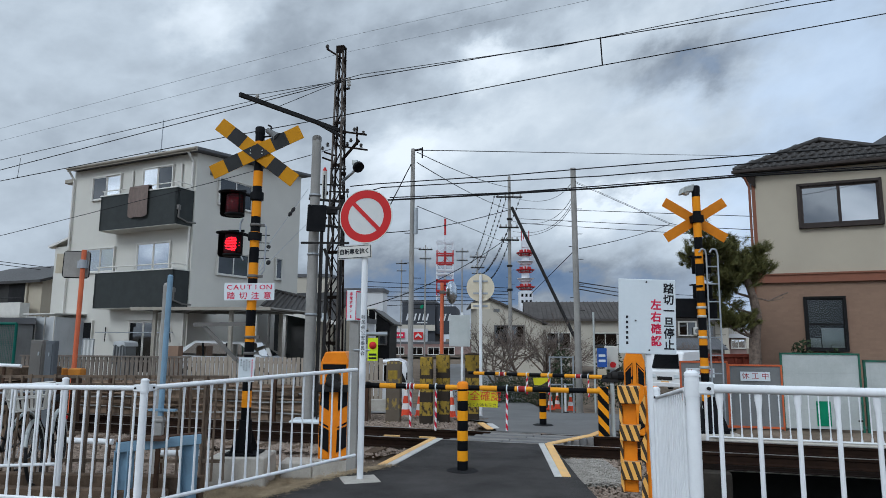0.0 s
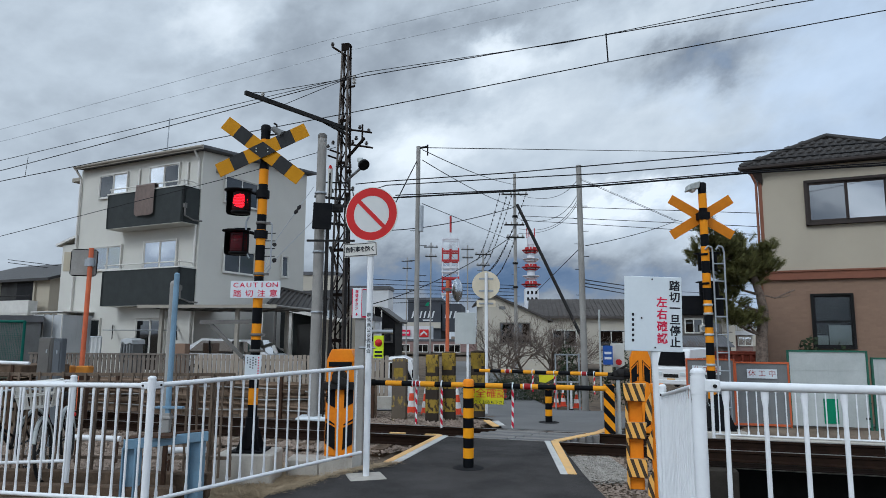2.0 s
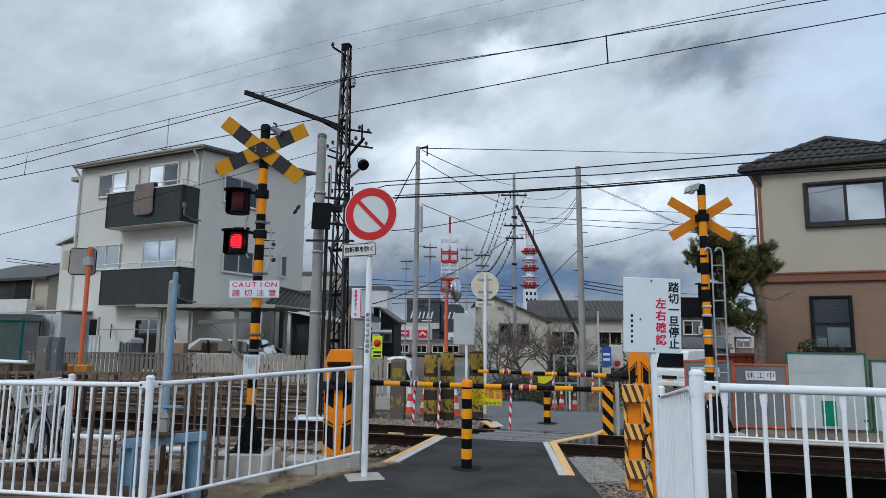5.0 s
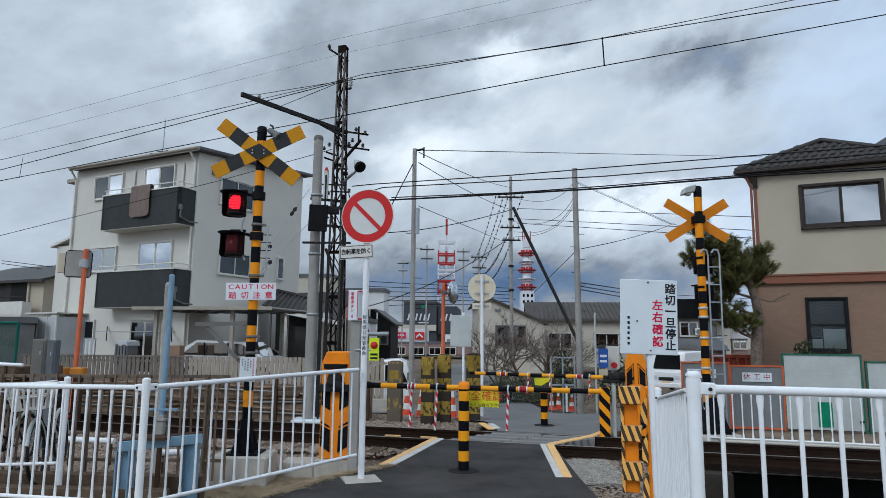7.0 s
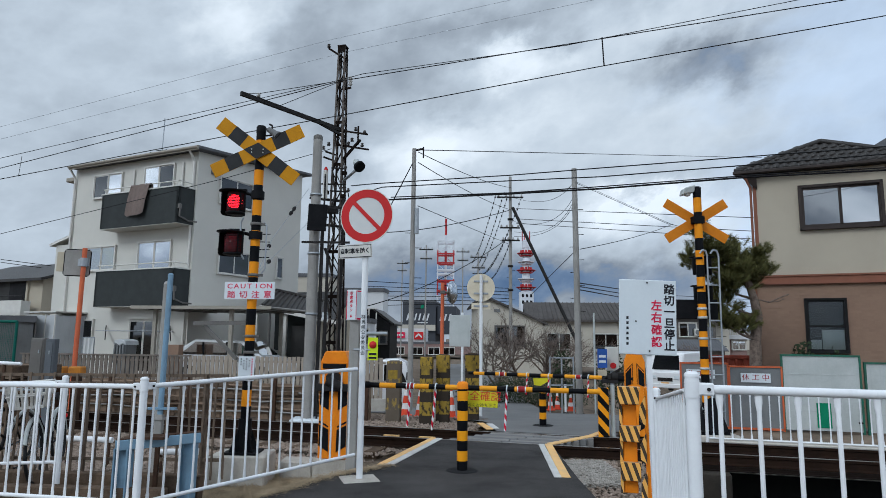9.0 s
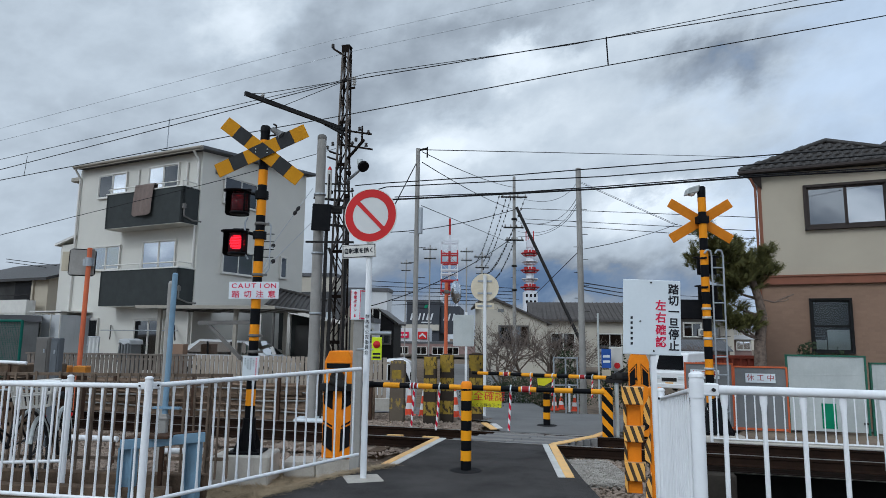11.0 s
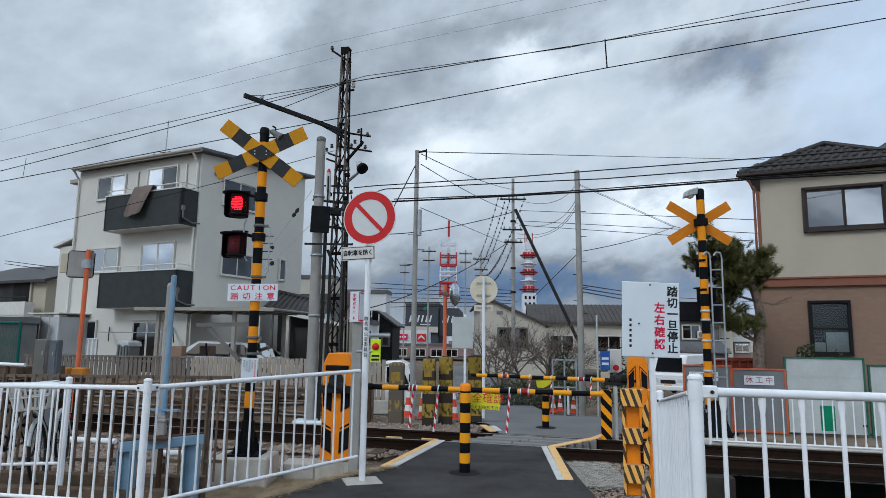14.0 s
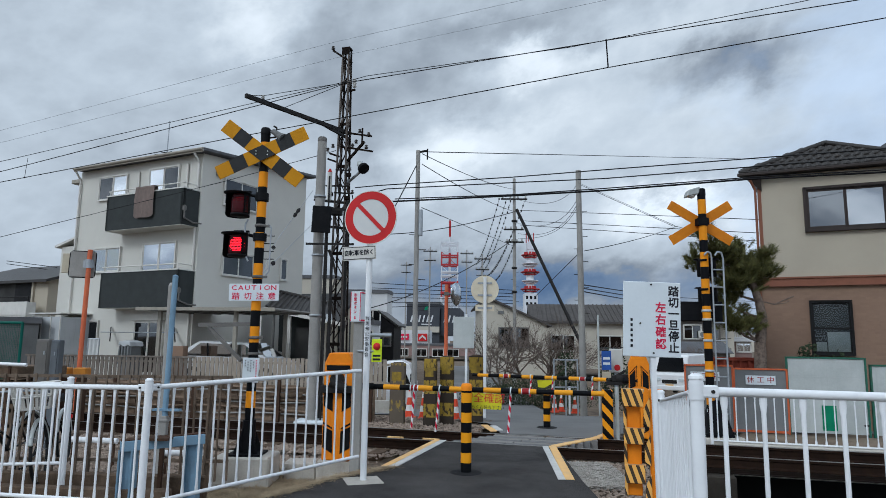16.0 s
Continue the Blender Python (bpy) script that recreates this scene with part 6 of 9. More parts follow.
def build_far_buildings():
    # neighbour on the left
    n = gable_house("neighbour_house", "older two storey house with a dark tiled roof and a balcony", -30.5, 39.5, -26, 9.5, 8, 4.5, 1.3, "wall_beige", "roof")
    block_building("shed", "low grey sheet metal shed beside the white house", -18.4, 24.9, 33, 2.3, 2.5, 2.0, "shed", roof_mat="roof_grey")
    part("balcony", Mesh().box(3.6, 9.7, -1.2, -1.1, 2.55, 3.3).box(3.6, 9.7, -1.2, 0, 2.5, 2.6), "frame_white", n)
    part("air_conditioner", Mesh().box(8.4, 9.2, -0.9, -0.4, 2.62, 3.3), "frame_white", n)
    # dark sheet on the wall paints the shaded recess above the balcony
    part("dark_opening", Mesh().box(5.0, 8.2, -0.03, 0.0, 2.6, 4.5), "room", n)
    part("opening_frame", Mesh().box(4.85, 5.0, -0.12, 0.0, 2.6, 4.6).box(8.2, 8.35, -0.12, 0.0, 2.6, 4.6).box(4.85, 8.35, -0.12, 0.0, 4.5, 4.62), "wall_beige", n)
    part("sliding_door", Mesh().box(6.6, 8.1, -0.06, -0.03, 2.62, 4.4), "frame_black", n)
    part("balcony_rail", Mesh().rod((3.6, -1.15, 3.55), (9.7, -1.15, 3.55), 0.03, seg=6).rod((3.6, -1.15, 3.3), (3.6, -1.15, 3.55), 0.03, seg=6).rod((9.7, -1.15, 3.3), (9.7, -1.15, 3.55), 0.03, seg=6), "dark_steel", n)
    part("lower_wall", Mesh().box(3.4, 9.6, -0.9, -0.02, -0.3, 2.4), "far_white", n)
    gable_house("tiled_house", "dark roofed house behind the white house", -9.0, 33.5, -22, 3.9, 2.6, 2.7, 1.0, "wall_beige", "roof", ((2.6, 0.6, 1.4, 1.3),))
    block_building("grey_house", "pale grey flat roofed house beyond the track", -7.0, 44, -4, 2.95, 2.0, 4.65, "far_white", ((2.0, 2.6, 1.0, 0.9),))
    block_building("cream_house", "cream flat roofed house beyond the track", -10.6, 46, -4, 2.6, 3, 5.8, "far_wall")
    block_building("white_block", "white rendered house with a dark entrance", -4.6, 34, -6, 0.75, 1.5, 2.3, "far_white", ((0.45, 1.2, 0.6, 0.8),))
    dh = thing("dark_house", pose(-3.78, 37, 0, 0, 0, -5), "narrow black clad house with a sloping roof", "house", "houses across the track")
    part("wall", Mesh().prism([(0, -1), (0.78, -1), (0.78, 2.35), (0, 2.95)], 2.6), "frame_black", dh)
    window(dh, pose(0.4, 0.0, 1.2), 0.4, 0.7, "cabinet", "dark_glass", 1)
    part("roof", Mesh().beam((-0.15, 1.3, 3.15), (1.05, 1.3, 2.3), 3.0, 0.1), "roof", dh)
    # supermarket far ahead
    s = block_building("supermarket", "charcoal supermarket block with white lettering shapes", -5.6, 90, -4, 4.6, 14, 6.5, "far_dark")
    part("side_wall", Mesh().box(4.7, 7.4, 0.5, 14, 2.2, 6.0), "far_dark", s)
    part("sign_band", Mesh().box(-0.5, 4.6, -0.4, 0.0, 2.6, 3.4), "far_wall", s)
    for k, wide in enumerate((0.5, 0.3, 0.42, 0.42, 0.5, 0.45)):
        x = 0.5 + 0.56 * k
        part("sign_shape", Mesh().prism([(x, 4.0), (x + wide * 0.45, 4.0), (x + wide, 4.95), (x + wide * 0.5, 4.95)], 0.06, pose(0, -0.06, 0)), "far_white", s)
    part("sign_shape", Mesh().box(2.1, 3.5, -0.06, 0.0, 3.62, 3.78), "far_white", s)
    for k in range(3):
        x = 5.1 + 0.6 * k
        part("sign_shape", Mesh().prism([(x, 4.0), (x + 0.2, 4.0), (x + 0.45, 4.95), (x + 0.22, 4.95)], 0.06, pose(0, 0.44, 0)), "far_white", s)
    part("sign_mark", Mesh().prism([(2.4, 5.6), (2.9, 5.7), (3.0, 6.2), (2.6, 6.1)], 0.05, pose(0, -0.06, 0)), "green", s)
    low = block_building("arcade", "low dusky pink roadside building with shop boards", -10.4, 78, -4, 17, 8, 0.9, "far_pink")
    part("shop_board", Mesh().box(2.0, 8.4, 0.1, 3.0, 1.15, 2.7), "far_white", low)
    part("shop_board", Mesh().box(4.5, 5.9, -0.06, 0.05, 1.55, 2.25), "red_print", low)
    for k in range(4):
        part("sign_bar", Mesh().box(4.62 + 0.3 * k, 4.82 + 0.3 * k, -0.1, -0.065, 1.8, 2.0), "far_white", low)
    for x in (5.2, 7.4, 9.4, 11.2):
        window(low, pose(x, 0.0, -0.35), 1.3, 0.85, "frame_white", "dark_glass", 2)
    part("shop_board", Mesh().box(7.0, 8.1, -0.06, 0.05, 1.4, 2.3), "red", low)
    part("arrow_mark", Mesh().prism([(7.15, 1.55), (7.55, 1.9), (7.95, 1.55), (7.95, 1.8), (7.55, 2.15), (7.15, 1.8)], 0.05, pose(0, -0.12, 0)), "far_white", low)
    # long house with a dark roof behind the bare tree
    lh = gable_house("long_house", "long cream house with a dark tiled roof", 6.2, 46, -6, 13.5, 8, 2.9, 1.3, "far_wall", "roof_brown", ((2.0, 0.9, 1.6, 1.1), (5.2, 0.9, 1.6, 1.1), (8.8, 0.9, 1.6, 1.3)))
    for k in range(44):
        x = -0.35 + 0.325 * k
        part("roof_rib", Mesh().beam((x, -0.4, 3.02), (x, 4.0, 4.42), 0.05, 0.06), "roof_brown", lh)
    part("balcony", Mesh().box(4.5, 13, -1.0, -0.9, 1.2, 1.25).box(4.5, 13, -1.0, -0.9, 1.9, 1.94), "dark_steel", lh)
    gw = thing("gabled_house", pose(2.80, 42, 0), "cream rendered gable fronted house", "house", "houses across the track")
    part("wall", Mesh().prism([(-0.55, -0.8), (3.66, -0.8), (3.66, 2.60), (0, 4.18), (-0.55, 3.93)], 9), "far_wall", gw)
    part("roof", Mesh().beam((3.96, 4.5, 2.53), (-0.1, 4.5, 4.30), 9.6, 0.12), "roof_brown", gw)
    part("roof", Mesh().beam((-0.9, 4.5, 3.83), (0.1, 4.5, 4.30), 9.6, 0.12), "roof_brown", gw)
    part("gable_vent", Mesh().box(0.5, 0.9, -0.04, 0.0, 3.28, 3.48), "grey_sheet", gw)
    window(gw, pose(1.52, 0.0, 1.15), 1.88, 1.24, "cabinet", "dark_glass", 2)
    # two houses behind the hoarding
    ah = thing("brown_house", pose(15.70, 44, 0, 0, 0, -8), "grey brown rendered house with an outdoor air conditioner", "house", "houses across the track")
    part("wall", Mesh().box(0, 2.65, 0, 6, -1, 3.12), "shed_brown", ah)
    part("roof", Mesh().box(-0.3, 2.85, -0.4, 6.2, 3.12, 3.30), "roof_brown", ah, bevel=0.03)
    window(ah, pose(0.85, 0.0, 1.87), 1.1, 0.9, "frame_white", "dark_glass", 2)
    window(ah, pose(2.15, 0.0, 1.87), 0.7, 0.9, "cabinet", "dark_glass", 1)
    ac = part("air_conditioner", Mesh().box(1.2, 1.75, -0.35, -0.05, 1.92, 2.40), "frame_white", ah, "pale outdoor air conditioner", bevel=0.03)
    part("fan_grille", Mesh().rod((1.42, -0.37, 2.16), (1.42, -0.345, 2.16), 0.17, seg=16), "grey_sheet", ac)
    bh = thing("white_house", pose(19.04, 46, 0, 0, 0, -8), "pale house with a railed balcony above a pink wall", "house", "houses across the track")
    bw = 2.29
    part("upper_wall", Mesh().box(0.2, bw, 1.2, 6, 2.02, 3.22), "far_wall", bh)
    part("lower_wall", Mesh().box(0.9, bw, 0, 6, -1, 1.72), "far_pink", bh)
    part("balcony_slab", Mesh().box(0, bw + 0.1, -0.5, 1.2, 1.72, 2.02), "far_white", bh, bevel=0.02)
    rl = part("balcony_rail", Mesh().box(0, bw, -0.45, -0.4, 2.84, 2.90), "far_white", bh)
    for k in range(15):
        part("baluster", Mesh().box(0.02 + 0.155 * k, 0.05 + 0.155 * k, -0.44, -0.41, 2.02, 2.84), "far_white", rl)
    window(bh, pose(1.75, 0.0, 1.02), 0.9, 0.6, "frame_white", "glass", 2)
    sh = thing("low_shed", pose(13.76, 38, 0, 0, 0, -10), "low shed with a grey corrugated roof", "shed")
    top = 1.66
    part("wall", Mesh().box(0, 2.6, 0.3, 2.0, -1, top - 0.55), "shed_brown", sh)
    part("roof", Mesh().box(-0.1, 2.75, 0, 2.4, -0.04, 0.0, pose(0, 0, top - 0.62, 15)), "roof_grey", sh)
    for k in range(19):
        part("corrugation", Mesh().rod((-0.05 + 0.15 * k, 0, 0.0), (-0.05 + 0.15 * k, 2.4, 0.0), 0.03, seg=6), "roof_grey", sh, m=pose(0, 0, top - 0.62, 15))
    for x, y, w, d, hh in ((-40, 80, 12, 9, 5), (-62, 100, 14, 10, 6), (-26, 110, 10, 9, 5), (24, 95, 12, 9, 4.2), (42, 80, 12, 9, 5), (60, 90, 14, 9, 6), (8, 150, 20, 12, 6), (-30, 160, 20, 12, 6), (50, 160, 24, 12, 6), (-70, 170, 24, 12, 6), (-100, 150, 24, 12, 6), (90, 150, 24, 12, 6)):
        gable_house("far_house", "distant grey roofed house", x, y, -10, w, d, hh * 0.65, 1.4, "far_wall", "roof_grey", group="distant houses")


# ---- fences and street things beyond the track ----
def build_slat_fence():
    f = thing("slat_fence", pose(-13.2, 20.6, 0, 0, 0, -3.5), "beige upright slat fence in front of the houses", "fence")
    for z in (0.75, 0.2):
        part("rail", Mesh().box(0, 11.5, 0.03, 0.07, z, z + 0.06), "fence_beige", f)
    me = Mesh().box(-0.055, 0.055, 0, 0.025, -0.75, 0.93).data("slat", M["fence_beige"])
    # left run of slats: its shade and dirt are put into a darker colour
    dark = Mesh().box(-0.05, 0.05, 0, 0.025, -0.75, 0.9).data("slat", M["fence_dark"])
    edge = 38
    part("cap_rail", Mesh().box(-0.1, edge * 0.142, -0.03, 0.08, 0.9, 0.95), "fence_dark", f)
    for k in range(81):
        part("slat", dark if k < edge else me, None, f, m=pose(k * 0.142, 0, 0.006 * (k % 3)))
    solo("low_wall", Mesh().box(-4.4, -1.2, 16.2, 16.4, -0.7, 0.05), "concrete", "low concrete kerb wall beyond the track", "wall", kind="structure")


def build_panels():
    def panel(x, y, turn, w, h, sheet, rim, note, label):
        p = thing("site_panel", pose(x, y, -0.1, 0, 0, turn), label, "site panel", "site hoarding")
        part("sheet", Mesh().box(0.03, w - 0.03, 0, 0.02, 0.05, h), sheet, p)
        part("frame", Mesh().box(0, 0.03, -0.02, 0.04, 0, h + 0.02).box(w - 0.03, w, -0.02, 0.04, 0, h + 0.02).box(0, w, -0.02, 0.04, h, h + 0.03).box(0, w, -0.02, 0.04, 0.02, 0.06).box(0, w, -0.015, 0.03, h * 0.6, h * 0.6 + 0.03) if rim == "brick_red" else Mesh().box(0, 0.032, -0.02, 0.04, 0, h + 0.02).box(w - 0.032, w, -0.02, 0.04, 0, h + 0.02).box(0, w, -0.02, 0.04, h, h + 0.03), rim, p)
        if note:
            sx = w / 2 + note
            part("rivet", Mesh().rod((w / 2 - 0.2, -0.006, h - 0.4), (w / 2 - 0.2, 0.0, h - 0.4), 0.012, seg=6).rod((w / 2 + 0.2, -0.006, h - 0.4), (w / 2 + 0.2, 0.0, h - 0.4), 0.012, seg=6), "steel", p)
            b = part("notice", Mesh().box(sx - 0.27, sx + 0.25, -0.03, -0.02, h - 0.275, h - 0.105), "sign_white", p, "white notice lettered in red")
            lettering("notice_text", "休 工 中", 0.13, "band_red", b, pose(sx - 0.01, -0.0325, h - 0.19), width=1.05)
        else:
            for k in range(3):
                part("seam", Mesh().box(0.04, w - 0.04, -0.006, -0.001, h * (0.28 + 0.24 * k), h * (0.28 + 0.24 * k) + 0.008), "galv_sheet", p)
            part("clip", Mesh().box(w - 0.1, w - 0.03, -0.03, -0.005, h * 0.55, h * 0.55 + 0.03).box(w - 0.1, w - 0.03, -0.03, -0.005, 0.2, 0.23), "dark_steel", p)
            part("hatch", Mesh().box(w * 0.42, w * 0.42 + 0.24, -0.012, -0.002, 0.1, 0.55), "green", p, "green patch on the sheet")
        return p
    panel(4.62, 12.75, -13, 0.88, 1.22, "grey_sheet", "brick_red", -0.06, "grey site panel in an orange frame with a notice")
    panel(5.47, 12.55, -13, 0.95, 1.17, "grey_sheet", "brick_red", 0.01, "grey site panel in an orange frame with a notice")
    panel(6.38, 12.35, -14, 1.34, 1.4, "galv_sheet", "dull_green", False, "pale steel hoarding panel with a green frame")
    panel(7.72, 12.0, -14, 1.4, 1.28, "galv_sheet", "dull_green", False, "pale steel hoarding panel with a green frame")
    panel(9.1, 11.65, -14, 1.4, 1.28, "galv_sheet", "dull_green", False, "pale steel hoarding panel with a green frame")


def cone(x, y, h=0.7):
    c = thing("traffic_cone", pose(x, y, road_height(x, y) - 0.02), "red and white traffic cone", "traffic cone", "traffic cones")
    part("cone", Mesh().rod((0, 0, 0.03), (0, 0, h), 0.1, 0.02, 16), "cone_bands", c)
    part("base", Mesh().box(-0.14, 0.14, -0.14, 0.14, 0, 0.03), "cone_red", c, bevel=0.01)


def build_street_things():
    for x, y, w, h in ((-0.95, 13.0, 0.29, 1.17), (-0.3, 12.7, 0.24, 1.27), (0.02, 12.95, 0.26, 1.31), (0.6, 13.1, 0.27, 1.33)):
        p = thing("sleeper_post", pose(x, y, -0.2, 0, 0, -10), "old timber post with worn yellow and black paint", "post", "old posts")
        part("timber", Mesh().box(-w / 2, w / 2, -0.08, 0.08, 0, h + 0.12), "faded_bands" if x < -0.9 else "wood_bands", p, bevel=0.015)
        part("split_top", Mesh().box(-w * 0.3, w * 0.35, -0.05, 0.06, h + 0.12, h + 0.135), "wood_dark", p)
        part("sign_patch", Mesh().box(-w * 0.36, w * 0.3, -0.084, -0.081, h - 0.22, h - 0.05), "old_yellow", p)
    for x, y in ((-0.78, 14.2), (-0.46, 13.9), (0.2, 13.9), (3.62, 22.0), (3.9, 22.3), (4.25, 21.8)):
        cone(x, y, 0.6)
    b = thing("street_sign", pose(0.33, 12.5, 0), "blank grey sign back on a slim white pole", "road sign")
    part("pole", Mesh().rod((0.05, 0.03, -0.1), (0.05, 0.03, 2.05), 0.024, seg=10), "white_paint", b)
    part("plate", Mesh().box(-0.2, 0.2, -0.01, 0.0, 1.4, 2.0), "galv_sheet", b, bevel=0.004)
    r = thing("street_sign", pose(0.84, 14.3, 0), "back of a round road sign on a white pole", "road sign")
    part("pole", Mesh().rod((0, 0.0, -0.1), (0, 0.0, 2.95), 0.036, seg=12), "white_paint", r)
    part("disc", Mesh().rod((0, 0.045, 2.68), (0, 0.05, 2.68), 0.31, seg=32), "sign_back", r)
    part("plate", Mesh().box(-0.21, 0.21, 0.045, 0.05, 2.2, 2.34), "sign_back", r, bevel=0.004)
    for z in (2.82, 2.55, 2.27):
        part("clip", Mesh().box(-0.16, 0.16, 0.03, 0.044, z - 0.02, z + 0.02), "steel", r)
    m = thing("road_mirror", pose(-0.02, 20.5, 0), "round traffic mirror on an orange pole", "traffic mirror")
    part("pole", Mesh().rod((0, 0, -0.1), (0, 0, 3.3), 0.06, seg=12), "orange_pole", m)
    part("mirror", Mesh().lathe([(0.0, 0.07), (0.2, 0.055), (0.4, 0.0), (0.42, -0.02), (0.3, -0.08), (0, -0.1)], 28, pose(0.32, -0.1, 3.0, 90, 0, 62) @ Matrix.Scale(0.88, 4)), "mirror_face", m)
    part("arm", Mesh().rod((0, 0, 3.0), (0.28, -0.05, 3.0), 0.04).box(-0.08, 0.08, -0.09, 0.09, 2.96, 3.06), "cabinet", m)
    k = thing("junction_cabinet", pose(4.9, 19.5, -0.24), "pale street cabinet with a red lamp", "cabinet")
    part("box", Mesh().box(0, 0.36, 0, 0.25, 0.9, 1.6), "frame_white", k, bevel=0.02)
    part("post", Mesh().rod((0.18, 0.12, -0.6), (0.18, 0.12, 0.9), 0.06), "steel", k)
    part("red_lens", Mesh().rod((0.18, -0.03, 1.05), (0.18, 0.0, 1.05), 0.09, seg=14), "red", k)
    bs = thing("bus_stop_sign", pose(4.65, 19.2, -0.4), "blue board on a slim steel pole", "sign board")
    part("pole", Mesh().rod((-0.18, 0, -0.3), (-0.18, 0, 2.75), 0.03), "galv_sheet", bs)
    bb = part("board", Mesh().box(-0.1, 0.18, -0.02, 0.0, 1.15, 1.7), "blue_sign", bs)
    for z in (1.3, 1.45):
        part("text_bar", Mesh().box(-0.06, 0.14, -0.024, -0.021, z, z + 0.07), "sign_white", bb)
    part("lower_board", Mesh().box(-0.1, 0.16, -0.02, 0.0, 0.8, 1.1), "beige_plate", bs)
    for x, y in ((3.86, 20.6), (4.33, 20.4)):
        g = thing("marker_post", pose(x, y, 0), "white topped roadside marker post", "post", "marker posts")
        part("tube", Mesh().rod((0, 0, -0.75), (0, 0, 0.22), 0.035), "white_paint", g)
        part("cap", Mesh().lathe([(0.036, 0.18), (0.038, 0.22), (0.02, 0.26), (0.0, 0.27)], 10), "black", g)
        part("foot", Mesh().lathe([(0.12, -0.75), (0.1, -0.7), (0.035, -0.68)], 12), "black", g)
    gf = thing("glass_stand", pose(3.2, 19.5, 0), "open pale green metal stand by the road", "stand")
    for x in (0, 0.35, 0.7):
        part("upright", Mesh().box(x - 0.02, x + 0.02, -0.02, 0.02, -0.6, 1.05), "steel", gf)
    for z in (0.2, 1.0):
        part("rail", Mesh().box(0, 0.7, -0.02, 0.02, z, z + 0.04), "steel", gf)


def build_trackside_left():
    g = thing("net_fence", pose(-11.6, 14.2, -0.4, 0, 0, -8), "green framed net fence beside the track", "fence")
    part("frame", Mesh().tube([(0, 0, 0), (0, 0, 2.2), (2.55, 0, 2.2), (2.55, 0, 0), (0, 0, 0.9), (2.55, 0, 0.9)], 0.03, 8), "net_green", g)
    net = Mesh()
    for k in range(64):
        x = k * 0.04
        net.rod((x, 0, 0.9), (x, 0.01 * math.sin(k), 2.2), 0.0028, seg=4)
    for k in range(33):
        net.rod((0, 0, 0.9 + 0.04 * k), (2.55, 0, 0.9 + 0.04 * k), 0.0028, seg=4)
    tagged(part("netting", net, "net_green", g), kind="stuff")
    for x, w, h, d in ((-6.45, 0.16, 1.57, 10.6), (-7.01, 0.25, 1.58, 11.1)):
        c = thing("relay_cabinet", pose(x, d, -0.1, 0, 0, -10), "grey steel relay cabinet on a stand", "cabinet", "relay cabinets")
        tone = "blue_grey" if w < 0.2 else "cabinet"
        part("case", Mesh().box(0, w, 0, 0.12, 0.75, h), tone, c, bevel=0.012)
        part("door", Mesh().box(0.02, w - 0.02, -0.012, -0.002, 0.8, h - 0.05), tone, c)
        part("handle", Mesh().box(w - 0.07, w - 0.05, -0.025, -0.012, 1.32, 1.38), "steel", c)
        part("stand", Mesh().box(0.01 if w < 0.2 else 0.05, w - 0.02, 0.02, 0.1, -0.2, 0.75), tone, c)
    for x in (-8.15, -7.55, -7.2):
        solo("cable_box", Mesh().box(x, x + 0.26, 12.6, 12.8, 0.76, 0.93), "amber", "amber plastic cable box beside the track", "cable box", "cable boxes", bevel=0.02)
        solo("box_stand", Mesh().box(x + 0.06, x + 0.2, 12.65, 12.78, -0.25, 0.76), "rust", "rusty stand of a cable box", "stand", "cable boxes")
    st = thing("timber_stack", pose(-8.05, 11.5, -0.25, 0, 0, -12), "stack of old brown timbers and pipes beside the track", "timber stack")
    rng = random.Random(12)
    for k in range(20):
        row, col = divmod(k, 4)
        part("timber", Mesh().box(rng.uniform(-0.4, 0.1), rng.uniform(0.5, 0.85), col * 0.24, col * 0.24 + 0.2, 0.26 * row, 0.26 * row + 0.2), "wood_dark" if k % 3 else "plank", st, bevel=0.015)
    part("pipe", Mesh().rod((-0.2, -0.05, 1.3), (0.8, -0.02, 1.28), 0.03, seg=8), "white_paint", st, "pale plastic pipe")
    for x in (0.12, 0.42):
        part("strap", Mesh().box(x, x + 0.05, -0.02, 0.0, 0.0, 1.3), "rust", st)
    w = thing("washing_machine", pose(-11.83, 24.4, 0, 0, 0, -26), "washing machine under a draped grey cover by the patio door", "washing machine")
    part("body", Mesh().box(0, 0.6, -0.5, 0, -0.4, 1.29), "grey_sheet", w, bevel=0.04)
    part("cover", Mesh().prism([(-0.03, 1.19), (0.02, 1.35), (0.3, 1.39), (0.6, 1.34), (0.64, 1.17), (0.5, 1.23), (0.3, 1.15), (0.12, 1.24)], 0.58, pose(0, -0.54, 0)), "screen_sheet", w, "crumpled pale cover", bevel=0.02)
    for k in range(4):
        part("cover_fold", Mesh().rod((0.08 + 0.15 * k, -0.53, 1.19), (0.05 + 0.17 * k, -0.54, 0.54), 0.035, 0.05, 7), "grey_sheet", w)
    cloth = Mesh()
    n = 15
    xs = [-14.14 + 0.45 * i / (n - 1) for i in range(n)]
    pts = [(x, 25.6 + 0.05 * math.sin(1.3 * i) * (1 - 0.4 * j), z) for j, z in enumerate((1.41, 0.64)) for i, x in enumerate(xs)]
    cloth.add(pts, [(i, i + 1, n + i + 1, n + i) for i in range(n - 1)], True).add([(x, y + 0.02, z) for x, y, z in pts], [(n + i, n + i + 1, i + 1, i) for i in range(n - 1)], True)
    la = thing("laundry", pose(0, 0, 0), "pale cloth hung up to dry on a stand", "laundry")
    part("cloth", cloth, "curtain", la)
